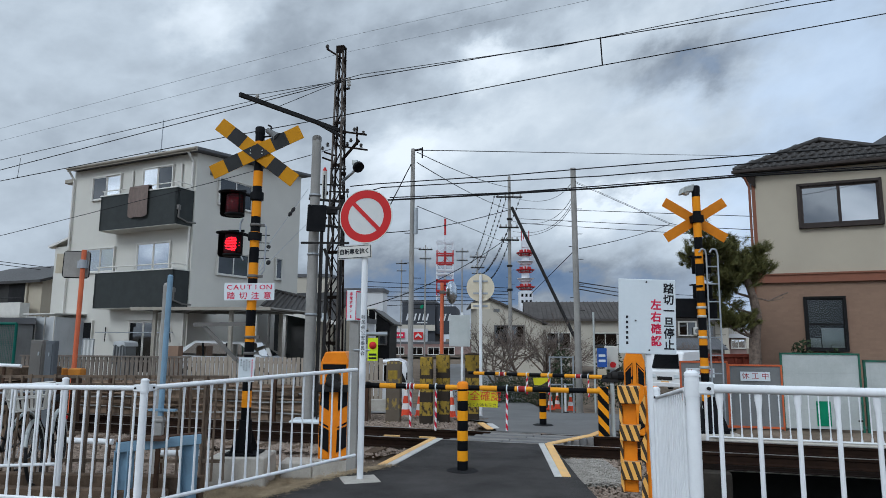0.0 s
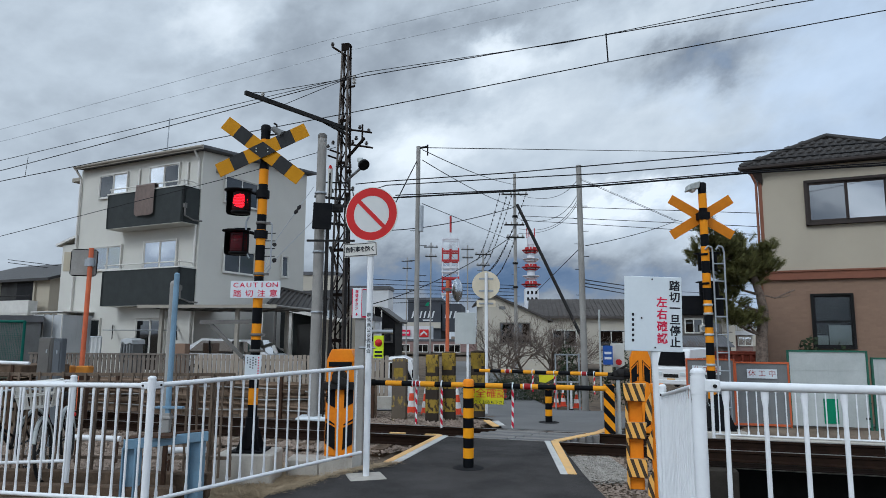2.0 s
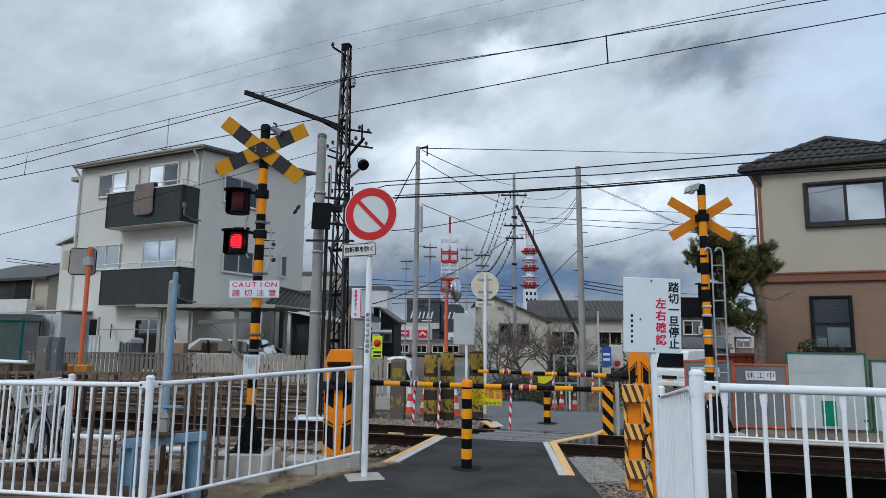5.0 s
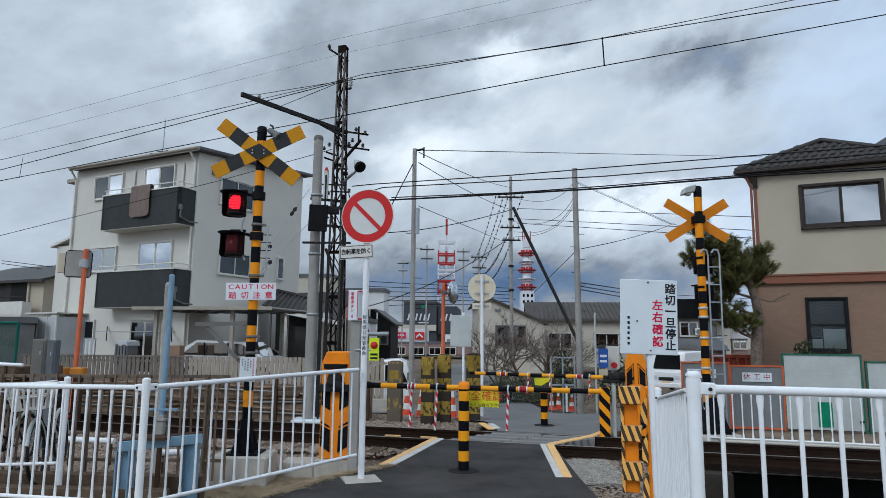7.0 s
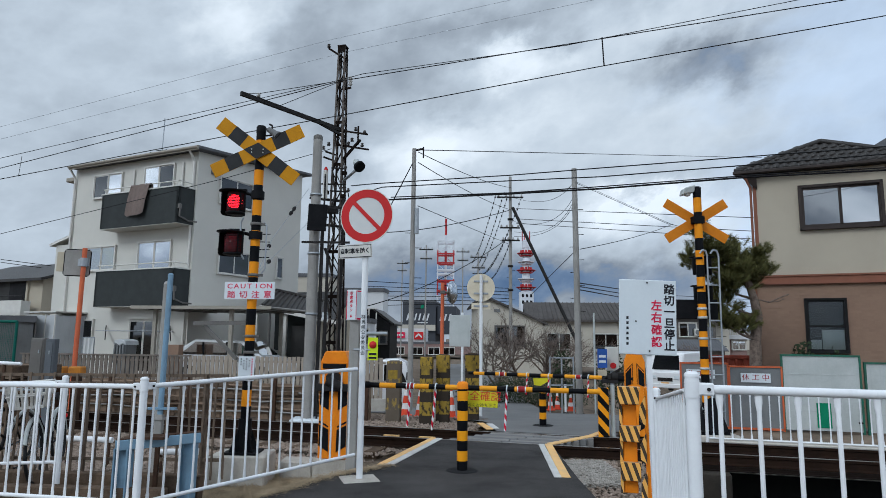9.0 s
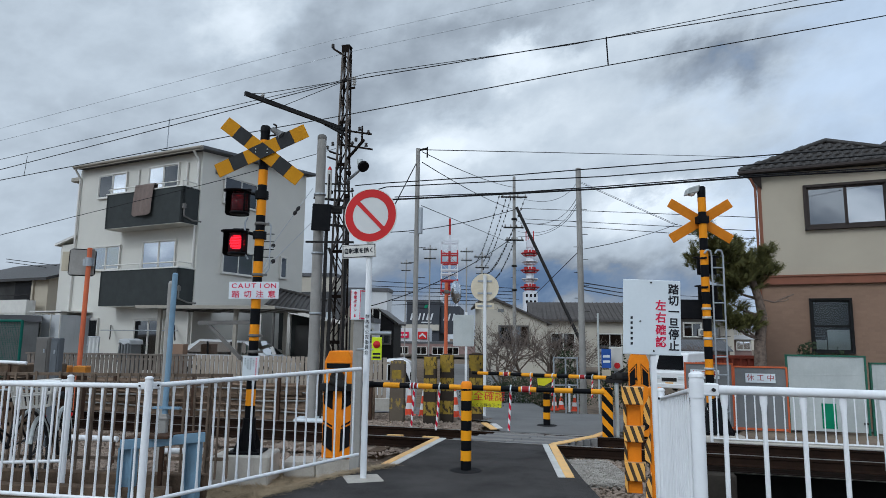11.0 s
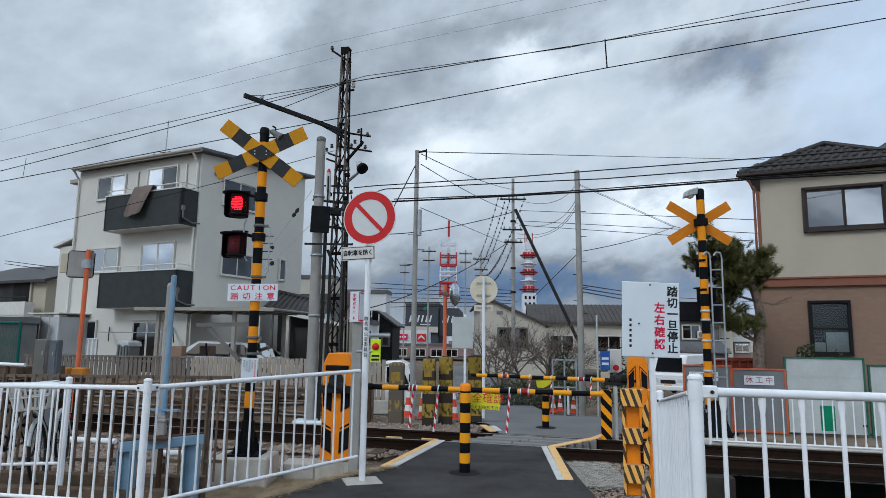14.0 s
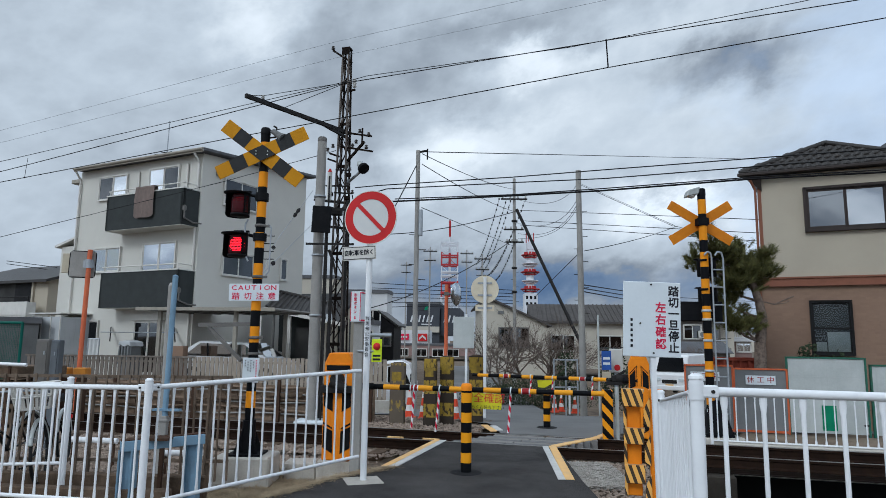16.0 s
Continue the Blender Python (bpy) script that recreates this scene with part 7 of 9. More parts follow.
    part("stand", Mesh().rod((-14.14, 25.62, -0.5), (-14.14, 25.62, 1.43), 0.02, seg=6).rod((-13.69, 25.62, -0.5), (-13.69, 25.62, 1.43), 0.02, seg=6).rod((-14.14, 25.62, 1.43), (-13.69, 25.62, 1.43), 0.02, seg=6), "steel", la)
    solo("crate", Mesh().box(-8.85, -8.45, 20.9, 21.3, -0.2, 1.25), "wall_brown", "brown wooden board by the fence", "board", bevel=0.01)


def build_small_right():
    r = thing("steel_skip", pose(5.86, 14.4, 0) @ Matrix.Diagonal((0.62, 1, 1, 1)), "rust red ribbed steel skip behind the hoarding", "skip")
    part("side", Mesh().box(0, 1.55, 0, 0.05, 0.2, 1.22), "rust_red", r)
    part("end_wall", Mesh().box(1.5, 1.55, 0.05, 1.3, 0.2, 1.22), "rust_red", r)
    part("top_rail", Mesh().box(-0.03, 1.58, -0.05, 0.06, 1.18, 1.26), "rust_red", r, bevel=0.01)
    for k in range(6):
        part("rib", Mesh().box(0.04 + 0.29 * k, 0.11 + 0.29 * k, -0.06, 0.0, 0.2, 1.18), "rust_red", r)
    for x in (0.1, 1.4):
        part("skid", Mesh().box(x, x + 0.1, 0.0, 1.3, -0.3, 0.2), "rust", r)
    g = thing("garage", pose(-9.2, 27.2, -0.3, 0, 0, -12), "open dark garage beside the white house", "garage")
    lean_to = thing("tiled_lean_to", pose(0, 0, 0), "black tiled lean-to roof with a pale fascia beside the white house", "roof")
    tl, tr, br, bl = (Vector(p) for p in ((-7.52, 29.00, 3.58), (-4.49, 28.00, 2.93), (-4.12, 25.80, 2.19), (-7.58, 26.80, 2.84)))
    drop = Vector((0, 0, -0.1))
    part("slope", Mesh().add([tl, tr, br, bl] + [p + drop for p in (tl, tr, br, bl)], [(0, 1, 2, 3), (7, 6, 5, 4), (0, 4, 5, 1), (1, 5, 6, 2), (2, 6, 7, 3), (3, 7, 4, 0)]), "roof", lean_to)
    for k in range(15):
        a, b = tl.lerp(tr, (k + 0.5) / 15), bl.lerp(br, (k + 0.5) / 15)
        part("tile_rib", Mesh().rod(a + Vector((0, 0, 0.02)), b + Vector((0, 0, 0.02)), 0.05, seg=7), "roof", lean_to)
    part("fascia", Mesh().beam(bl + Vector((0, -0.05, -0.08)), br + Vector((0, -0.05, -0.08)), 0.06, 0.14), "frame_white", lean_to)
    part("ridge_cap", Mesh().rod(tl + Vector((0, 0, 0.04)), tr + Vector((0, 0, 0.04)), 0.08, seg=8), "roof", lean_to)
    part("upper_wall", Mesh().add([tl + drop, tr + drop, tr + Vector((0, 0.1, -2.6)), tl + Vector((0, 0.1, -2.6))], [(0, 1, 2, 3)]), "wall_dark", lean_to)
    for p in (br + Vector((-0.1, 0.1, -0.1)), bl + Vector((0.4, 0.1, -0.1))):
        part("eave_post", Mesh().rod(p, (p.x, p.y, -0.4), 0.05, seg=8), "cabinet", lean_to)
    part("back_wall", Mesh().box(0, 4.2, 3.2, 3.4, 0, 2.75), "wall_dark", g)
    part("side_wall", Mesh().box(0, 0.12, 0, 3.2, 0, 2.75), "wall_dark", g)
    part("side_wall", Mesh().box(4.05, 4.2, 0, 3.2, 0, 2.75), "wall_beige", g)
    for x in (1.4, 2.7):
        part("post", Mesh().box(x, x + 0.14, 0, 0.14, 0, 2.75), "frame_white", g)
    # door panel in the same dark tone as the window interiors
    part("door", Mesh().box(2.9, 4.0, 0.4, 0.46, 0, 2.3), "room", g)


def build_vehicles():
    # white van beyond the crossing, seen head on
    v = thing("van", pose(10.31, 30.83, -0.8, 0, 0, -37), "white kei van waiting beyond the crossing", "van")
    part("body", Mesh().prism([(-1.6, 0.35), (1.75, 0.35), (1.75, 1.0), (1.6, 1.08), (1.35, 1.75), (1.2, 1.85), (-1.5, 1.88), (-1.6, 1.75)], 1.45, pose(0.0, 0.0, 0, 0, 0, -90)), "car_white", v, bevel=0.05)
    part("windscreen", Mesh().add([(0.12, -1.62, 1.1), (1.33, -1.62, 1.1), (1.25, -1.375, 1.72), (0.2, -1.375, 1.72)], [(0, 1, 2, 3)]), "windscreen", v, m=pose(0, -0.02, 0.006))
    for y0, y1 in ((-1.2, -0.45), (-0.38, 0.5), (0.58, 1.4)):
        part("side_window", Mesh().add([(1.462, y0, 1.12), (1.462, y1, 1.12), (1.44, y1, 1.68), (1.44, y0 + (0.18 if y0 < -1 else 0), 1.68)], [(0, 1, 2, 3)]), "windscreen", v)
    part("wiper", Mesh().rod((0.5, -1.66, 1.1), (0.9, -1.52, 1.4), 0.012, seg=5), "black", v)
    part("bumper", Mesh().box(-0.02, 1.47, -1.82, -1.74, 0.3, 0.5), "car_white", v, bevel=0.03)
    part("dashboard", Mesh().box(0.15, 1.3, -1.5, -1.3, 1.0, 1.12), "black", v)
    for x in (0.12, 1.12):
        part("headlamp", Mesh().box(x, x + 0.22, -1.79, -1.75, 0.68, 0.85), "sign_white", v, bevel=0.02)
    part("grille", Mesh().box(0.4, 1.05, -1.775, -1.75, 0.6, 0.75), "dark_steel", v)
    part("number_plate", Mesh().box(0.56, 0.9, -1.78, -1.755, 0.42, 0.56), "curb_yellow", v)
    for x in (0.0, 1.3):
        for y in (-1.15, 1.05):
            w = part("wheel", Mesh().rod((x, y, 0.27), (x + 0.15, y, 0.27), 0.27, seg=20), "tyre", v)
            part("rim", Mesh().rod((x - 0.005, y, 0.27), (x + 0.155, y, 0.27), 0.16, seg=16), "steel", w)
    for x in (-0.12, 1.57):
        part("mirror", Mesh().box(x - 0.07, x + 0.07, -1.35, -1.28, 1.15, 1.35), "black", v, bevel=0.02)
    # kei truck cab, side on, left of the crossing
    t = thing("truck", pose(-2.0, 21.2, -0.84, 0, 0, 180), "white light truck parked by the fence", "truck")
    part("cab", Mesh().prism([(-1.0, 0.3), (-0.05, 0.3), (0.0, 0.3), (0.0, 1.68), (-0.55, 1.72), (-0.8, 1.6), (-1.02, 0.98)], 1.4, pose(0, -1.4, 0)), "car_white", t, bevel=0.04)
    part("side_window", Mesh().prism([(-0.85, 0.98), (-0.12, 0.98), (-0.12, 1.52), (-0.6, 1.54)], 0.02, pose(0, 0.005, 0)), "dark_glass", t)
    part("mirror", Mesh().box(-0.95, -0.85, 0.08, 0.2, 1.05, 1.3), "black", t, bevel=0.01)
    part("bed", Mesh().box(0.05, 2.0, -1.4, 0.0, 0.55, 0.95), "car_white", t)
    for x in (-0.45, 1.4):
        part("wheel", Mesh().rod((x, -0.16, 0.27), (x, 0.0, 0.27), 0.27, seg=18), "tyre", t)
    # covered car under the carport
    c = thing("car", pose(-7.3, 21.9, -0.05, 0, 0, -8), "silver car parked under a carport", "car")
    prof = [(-2.0, 0.3), (2.0, 0.3), (2.05, 0.7), (1.3, 0.92), (0.6, 1.42), (-1.1, 1.47), (-1.85, 1.05), (-2.05, 0.9)]
    part("body", Mesh().prism(prof, 1.65), "car_silver", c, bevel=0.06)
    part("side_glass", Mesh().prism([(1.1, 0.95), (0.55, 1.36), (-1.05, 1.4), (-1.6, 0.98)], 0.02, pose(0, -0.012, 0)), "glass", c)
    part("windscreen", Mesh().add([(1.27, 0.12, 0.955), (1.27, 1.53, 0.955), (0.66, 1.45, 1.4), (0.66, 0.2, 1.4)], [(0, 1, 2, 3)]), "glass", c, m=pose(0.012, 0, 0.012))
    for x in (-0.75, 0.1):
        part("door_pillar", Mesh().beam((x, -0.02, 0.96), (x - 0.03, -0.02, 1.4), 0.03, 0.06), "black", c)
    for x in (-1.25, 1.3):
        w = part("wheel", Mesh().rod((x, -0.02, 0.31), (x, 0.2, 0.31), 0.31, seg=20), "tyre", c)
        part("rim", Mesh().rod((x, -0.03, 0.31), (x, 0.0, 0.31), 0.19, seg=16), "steel", w)
    cp = thing("carport", pose(-11.4, 22.0, 0, 0, 0, -10), "carport with a thin flat roof on steel posts", "carport")
    part("roof", Mesh().box(0.9, 5.9, 0, 4.2, 2.46, 2.52), "concrete_pole", cp, bevel=0.02)
    part("fascia", Mesh().box(0.88, 5.92, -0.03, 0.0, 2.42, 2.53), "gutter_beige", cp)
    for k in range(8):
        part("purlin", Mesh().box(1.0 + 0.65 * k, 1.05 + 0.65 * k, 0.05, 4.15, 2.43, 2.458), "cabinet", cp)
    for x, y in ((1.55, 0.4), (4.35, 0.4), (4.6, 3.8)):
        part("post", Mesh().box(x - 0.06, x + 0.06, y - 0.06, y + 0.06, -0.1, 2.458), "gutter_beige", cp)


# ---- poles, mast, wires ----
def build_mast():
    m = thing("catenary_mast", pose(-2.27, 13.5, 0, 0, 0, TRACK), "rusty lattice steel mast carrying the overhead wires", "catenary mast")
    H = 7.9
    for sx in (-1, 1):
        for sy in (-1, 1):
            w0, w1 = 0.172, 0.066
            # front posts in the paler steel, rear posts in the darker brown
            part("corner_post", Mesh().beam((sx * w0, sy * w0, -0.2), (sx * w1, sy * w1, H), 0.034, 0.034), "mast_steel" if sy < 0 else "dark_brown_steel", m)
    n = 17
    for k in range(n):
        z0, z1 = 0.2 + k * (H - 0.4) / n, 0.2 + (k + 1) * (H - 0.4) / n
        wa, wb = 0.172 - 0.106 * z0 / H, 0.172 - 0.106 * z1 / H
        # front and rear lacing darker than the lacing on the two sides
        for sy in (-1, 1):
            s = 1 if k % 2 else -1
            part("lacing", Mesh().beam((-s * wa, sy * wa, z0), (s * wb, sy * wb, z1), 0.008, 0.045, (0, 1, 0)), "dark_brown_steel", m)
        for sx in (-1, 1):
            s = 1 if k % 2 else -1
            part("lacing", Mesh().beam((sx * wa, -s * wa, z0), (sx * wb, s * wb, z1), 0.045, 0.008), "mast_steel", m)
    part("head", Mesh().box(-0.092, 0.092, -0.092, 0.092, 7.88, 7.91).box(-0.088, 0.088, -0.088, -0.07, 7.74, 7.88), "dark_brown_steel", m)
    for k in range(8):
        z = 0.5 + k * 0.94
        wz = 0.172 - 0.106 * z / H
        part("batten", Mesh().box(-wz, wz, -wz - 0.006, -wz + 0.002, z - 0.035, z + 0.035), "dark_brown_steel", m)
    part("top_arm", Mesh().beam((-0.34, 0, 7.9), (0.14, -0.05, 7.55), 0.04, 0.04), "dark_brown_steel", m)
    # cantilever arm reaching over the track, and cross arms
    arm = part("cantilever", Mesh().beam((0.1, 0.1, 5.98), (-0.92, -2.42, 5.98), 0.06, 0.078).beam((0.1, 0.0, 5.84), (-0.2, -0.6, 5.97), 0.04, 0.06), "dark_steel", m)
    for z, l in ((5.95, 0.85), (5.62, 0.88)):
        part("cross_arm", Mesh().beam((-0.08, 0.02, z + 0.06), (l - 0.12, -0.25, z - 0.18), 0.034, 0.036), "dark_brown_steel", m)
    part("arm_stay", Mesh().beam((0.1, 0, 5.35), (0.55, -0.2, 5.68), 0.04, 0.05).beam((0.48, -0.15, 5.6), (0.48, -0.15, 6.0), 0.03, 0.03), "dark_brown_steel", m)

    def insulator(x, y, z, flip=0, glaze="dark_glaze"):
        part("insulator", Mesh().lathe([(0.01, 0.0), (0.055, 0.01), (0.02, 0.03), (0.06, 0.05), (0.02, 0.075), (0.05, 0.095), (0.02, 0.12), (0.0, 0.13)], 12, pose(x, y, z, flip) @ Matrix.Scale(0.72, 4)), glaze, m)
    for p in ((-0.34, 0, 7.92), (0.6, -0.2, 5.52), (0.2, 0.0, 5.64), (0.42, -0.15, 5.9), (-0.4, 0.05, 5.6), (0.28, 0.0, 5.72), (0.66, -0.24, 5.78), (-0.26, 0.0, 5.66)):
        insulator(*p)
    for p in ((-0.78, -2.05, 6.03),):
        insulator(*p, 0, "porcelain")
    # wires and brackets hung about the mast at the height of the crossing cables
    for z, x0, x1 in ((4.62, -0.12, 0.3), (4.78, -0.32, 0.2), (5.12, -0.1, 0.22)):
        part("bracket", Mesh().beam((x0, -0.16, z), (x1, -0.16, z - 0.04), 0.022, 0.03), "dark_steel", m)
        insulator(x1, -0.16, z - 0.05)
    for x, z in ((0.18, 4.45), (0.2, 4.95), (-0.2, 4.55)):
        part("clamp_block", Mesh().box(x - 0.05, x + 0.05, -0.2, -0.12, z, z + 0.08), "dark_brown_steel", m, bevel=0.01)
    part("jumper", Mesh().tube([(-0.36, -0.16, 4.3), (-0.42, -0.2, 4.1), (-0.3, -0.22, 3.95), (-0.12, -0.2, 4.05)], 0.014, 6).tube([(-0.62, -0.1, 4.35), (-0.5, -0.16, 4.2), (-0.36, -0.16, 4.42)], 0.012, 6).tube([(0.3, -0.16, 4.55), (0.36, -0.2, 4.3), (0.2, -0.2, 4.1)], 0.012, 6), "cable", m)
    part("tie_rod", Mesh().rod((-0.34, -0.06, 5.4), (-0.1, -0.1, 5.3), 0.02, seg=8).rod((-0.3, -0.06, 5.52), (-0.05, -0.1, 5.42), 0.02, seg=8), "dark_brown_steel", m)
    part("strain_insulator", Mesh().lathe([(0.02, 0), (0.07, 0.03), (0.03, 0.07), (0.07, 0.1), (0.03, 0.14), (0.07, 0.17), (0.02, 0.22)], 12, pose(0.2, 0, 6.98) @ Matrix.Diagonal((0.72, 0.72, 1, 1))), "porcelain", m)
    part("insulator_arm", Mesh().beam((0.05, 0, 6.92), (0.22, 0, 6.94), 0.03, 0.04), "dark_brown_steel", m)
    lamp = part("flood_lamp", Mesh().rod((0.46, -0.2, 5.2), (0.56, -0.26, 5.1), 0.06, 0.09, 16).rod((0.42, -0.17, 5.25), (0.46, -0.2, 5.2), 0.03, 0.05, 12), "galv_sheet", m, "grey flood lamp")
    part("lamp_ring", Mesh().rod((0.56, -0.26, 5.1), (0.6, -0.285, 5.06), 0.12, 0.12, 18), "black", lamp)
    part("lamp_arm", Mesh().rod((0.1, 0, 4.85), (0.5, -0.2, 5.05), 0.03).rod((0.5, -0.2, 5.05), (0.5, -0.2, 5.25), 0.03), "steel", m)
    part("arrester", Mesh().rod((-0.2, -0.22, 4.45), (-0.2, -0.22, 5.05), 0.05, seg=12), "frame_white", m)
    part("arrester_cap", Mesh().rod((-0.2, -0.22, 5.05), (-0.2, -0.22, 5.13), 0.05, 0.02, seg=12), "red", m)
    # the clutter of brackets, boxes and conduits
    for z in (4.3, 4.45, 3.9):
        part("bracket", Mesh().beam((-0.6, -0.1, z + 0.05), (0.35, -0.1, z - 0.08), 0.05, 0.05), "dark_steel", m)
    for k, x in enumerate((-0.28, -0.2, 0.26)):
        part("conduit", Mesh().rod((x, -0.3, -0.1), (x, -0.3, 3.9 + 0.25 * k), 0.03, seg=8), "dark_steel", m)
    part("switch_box", Mesh().box(-0.1, 0.12, -0.36, -0.2, 4.1, 4.25), "dark_steel", m, bevel=0.01)
    part("number_tag", Mesh().box(-0.12, 0.0, -0.32, -0.31, 1.9, 2.05), "sign_white", m)
    # concrete pole beside it, with a black board
    g = thing("concrete_pole", pose(-2.6, 12.8, 0), "grey concrete utility pole by the track", "utility pole", "utility poles")
    part("shaft", Mesh().rod((0, 0, -0.2), (0, 0, 5.62), 0.12, 0.09, 22), "concrete_pole", g)
    part("cap", Mesh().lathe([(0.0, 5.66), (0.07, 5.65), (0.094, 5.62), (0.094, 5.55)], 22), "cabinet", g)
    part("board", Mesh().box(-0.22, 0.15, -0.3, -0.24, 3.62, 4.15, pose(0, 0, 0, 0, 2, 0)), "black", g, "black signal board", bevel=0.01)
    part("board_arm", Mesh().box(-0.2, 0.75, -0.24, -0.2, 3.38, 3.42), "dark_steel", g)
    part("board_arm", Mesh().box(-0.1, 0.75, -0.2, -0.17, 4.08, 4.12), "dark_steel", g)
    for z in (4.4, 3.2, 2.0):
        part("band", Mesh().lathe([(0.1, z - 0.02), (0.122, z - 0.02), (0.122, z + 0.02), (0.1, z + 0.02)], 20), "steel", g)
    part("conduit", Mesh().tube([(0.24, -0.1, 3.3), (0.3, -0.1, 3.15), (0.3, -0.1, 0.0)], 0.03, 8).rod((0.2, -0.12, -0.1), (0.2, -0.12, 4.8), 0.02, seg=6), "dark_steel", g)
    part("foot", Mesh().box(-0.3, 0.3, -0.25, 0.25, -0.25, 0.0), "sign_white", g, bevel=0.03)


def utility_pole(x, y, h, r0, r1, label, lean=0.0, arms=(), bolts=0):
    p = thing("utility_pole", pose(x, y, 0, 0, lean, 0), label, "utility pole", "utility poles")
    part("shaft", Mesh().rod((0, 0, -0.8), (0, 0, h), r0 * 0.66, r1 * 0.66, 18), "concrete_pole", p)
    for z, l, r in arms:
        part("cross_arm", Mesh().beam((-l, -r1 - 0.05, z), (r, -r1 - 0.05, z), 0.07, 0.08), "dark_steel", p)
        for k in range(4):
            xx = -l + 0.1 + k * (l + r - 0.2) / 3
            part("insulator", Mesh().lathe([(0.02, 0.0), (0.06, 0.03), (0.03, 0.07), (0.05, 0.1), (0.0, 0.15)], 10, pose(xx, -r1 - 0.05, z + 0.04)), "porcelain", p)
    for k in range(bolts):
        z = h * 0.35 + k * 0.4
        part("step_bolt", Mesh().rod((-0.2 if k % 2 else -0.05, 0, z), (0.05 if k % 2 else 0.25, 0, z), 0.01, seg=5), "dark_steel", p)
    return p


def build_poles():
    a = utility_pole(-0.83, 17.0, 6.65, 0.115, 0.085, "slim grey utility pole with a bracketed top", 0, (), 6)
    part("bracket", Mesh().rod((0, 0, 6.6), (0.25, 0, 6.65), 0.03).rod((0.25, 0, 6.4), (0.25, 0, 6.7), 0.02), "dark_steel", a)
    part("sleeve", Mesh().rod((0.1, -0.05, 4.3), (0.1, -0.05, 5.0), 0.06), "steel", a)
    b = utility_pole(3.65, 35.0, 10.5, 0.16, 0.12, "tall utility pole with cross arms and a leaning stay", 0, ((9.3, 0.75, 0.7), (7.6, 0.6, 0.5), (6.9, 0.5, 0.5)), 5)
    part("stay_pole", Mesh().rod((0.1, -0.3, 8.7), (3.3, -2.3, 1.0), 0.085, seg=12), "dark_steel", b)
    for z in (8.1, 5.5, 4.2):
        part("collar", Mesh().lathe([(0.1, z - 0.06), (0.15, z - 0.05), (0.15, z + 0.05), (0.1, z + 0.06)], 14), "dark_steel", b)
    utility_pole(4.17, 20.0, 6.95, 0.16, 0.125, "concrete utility pole with climbing bolts", -0.4, (), 9)
    for x, y, h in ((-1.5, 55, 9.5), (1.8, 60, 10), (4.2, 80, 10), (-4.5, 70, 10), (2.6, 48, 8)):
        utility_pole(x, y, h, 0.11, 0.08, "distant utility pole with cross arms", 0, ((h - 0.4, 0.6, 0.6), (h - 1.2, 0.5, 0.5)))


def wire(name, pts, r, label, sag=0.0, group="overhead wires"):
    """A hanging wire through the given points, with a little sag between them."""
    out = []
    if sag and len(pts) == 3:  # one smooth curve through a slack middle
        a, m, b = (Vector(p) for p in pts)
        m.z -= 0.35 * sag
        f1 = (m - a).length / ((m - a).length + (b - m).length)
        for k in range(18):
            f = k / 18
            out.append(a * ((f - f1) * (f - 1) / f1) + m * (f * (f - 1) / (f1 * (f1 - 1))) + b * (f * (f - f1) / (1 - f1)))
        pts = pts[-1:]
    for a, b in zip(pts, pts[1:]):
        a, b = Vector(a), Vector(b)
        n = 10 if sag else 1
        for k in range(n):
            f = k / n
            p = a.lerp(b, f)
            p.z -= 4 * sag * f * (1 - f)
            out.append(p)
    out.append(Vector(pts[-1]))
    solo(name, Mesh().tube(out, r, 5), "steel" if name == "feeder_wire" else "cable", label, "steel" if name == "feeder_wire" else "cable", group)


def guy_wire(pts, beads):
    """A thin stay with dark strain insulators; beads: (stretch, fraction along it)."""
    g = thing("guy_wire", pose(0, 0, 0), "thin guy wire with strain insulators from the concrete pole", "cable", "overhead wires")
    part("wire", Mesh().tube([Vector(p) for p in pts], 0.0055, 5), "steel", g)
    for k, f in beads:
        a, b = Vector(pts[k]), Vector(pts[k + 1])
        p, d = a.lerp(b, f), (b - a).normalized()
        part("insulator", Mesh().rod(p - 0.06 * d, p, 0.02, 0.04, 8).rod(p, p + 0.06 * d, 0.04, 0.02, 8), "dark_steel", g)


def beaded_wire(a, b, sag):
    """A street wire wound with bird guards: a line with a bead every metre or so."""
    a, b = Vector(a), Vector(b)
    rng = random.Random(int(a.z * 100))
    pts = []
    for k in range(25):
        f = k / 24
        p = a.lerp(b, f)
        p.z -= 4 * sag * f * (1 - f)
        pts.append(p)
    me = Mesh().tube(pts, 0.009, 5)
    for p in pts[:-1]:
        q = p + Vector((0, rng.uniform(0, 0.6), -0.03))
        me.lathe([(0.0, -0.08), (0.035, -0.04), (0.042, 0.03), (0.0, 0.07)], 6, Matrix.Translation(q))
    solo("street_wire", me, "cable", "beaded street wire running away along the road", "cable", "overhead wires")


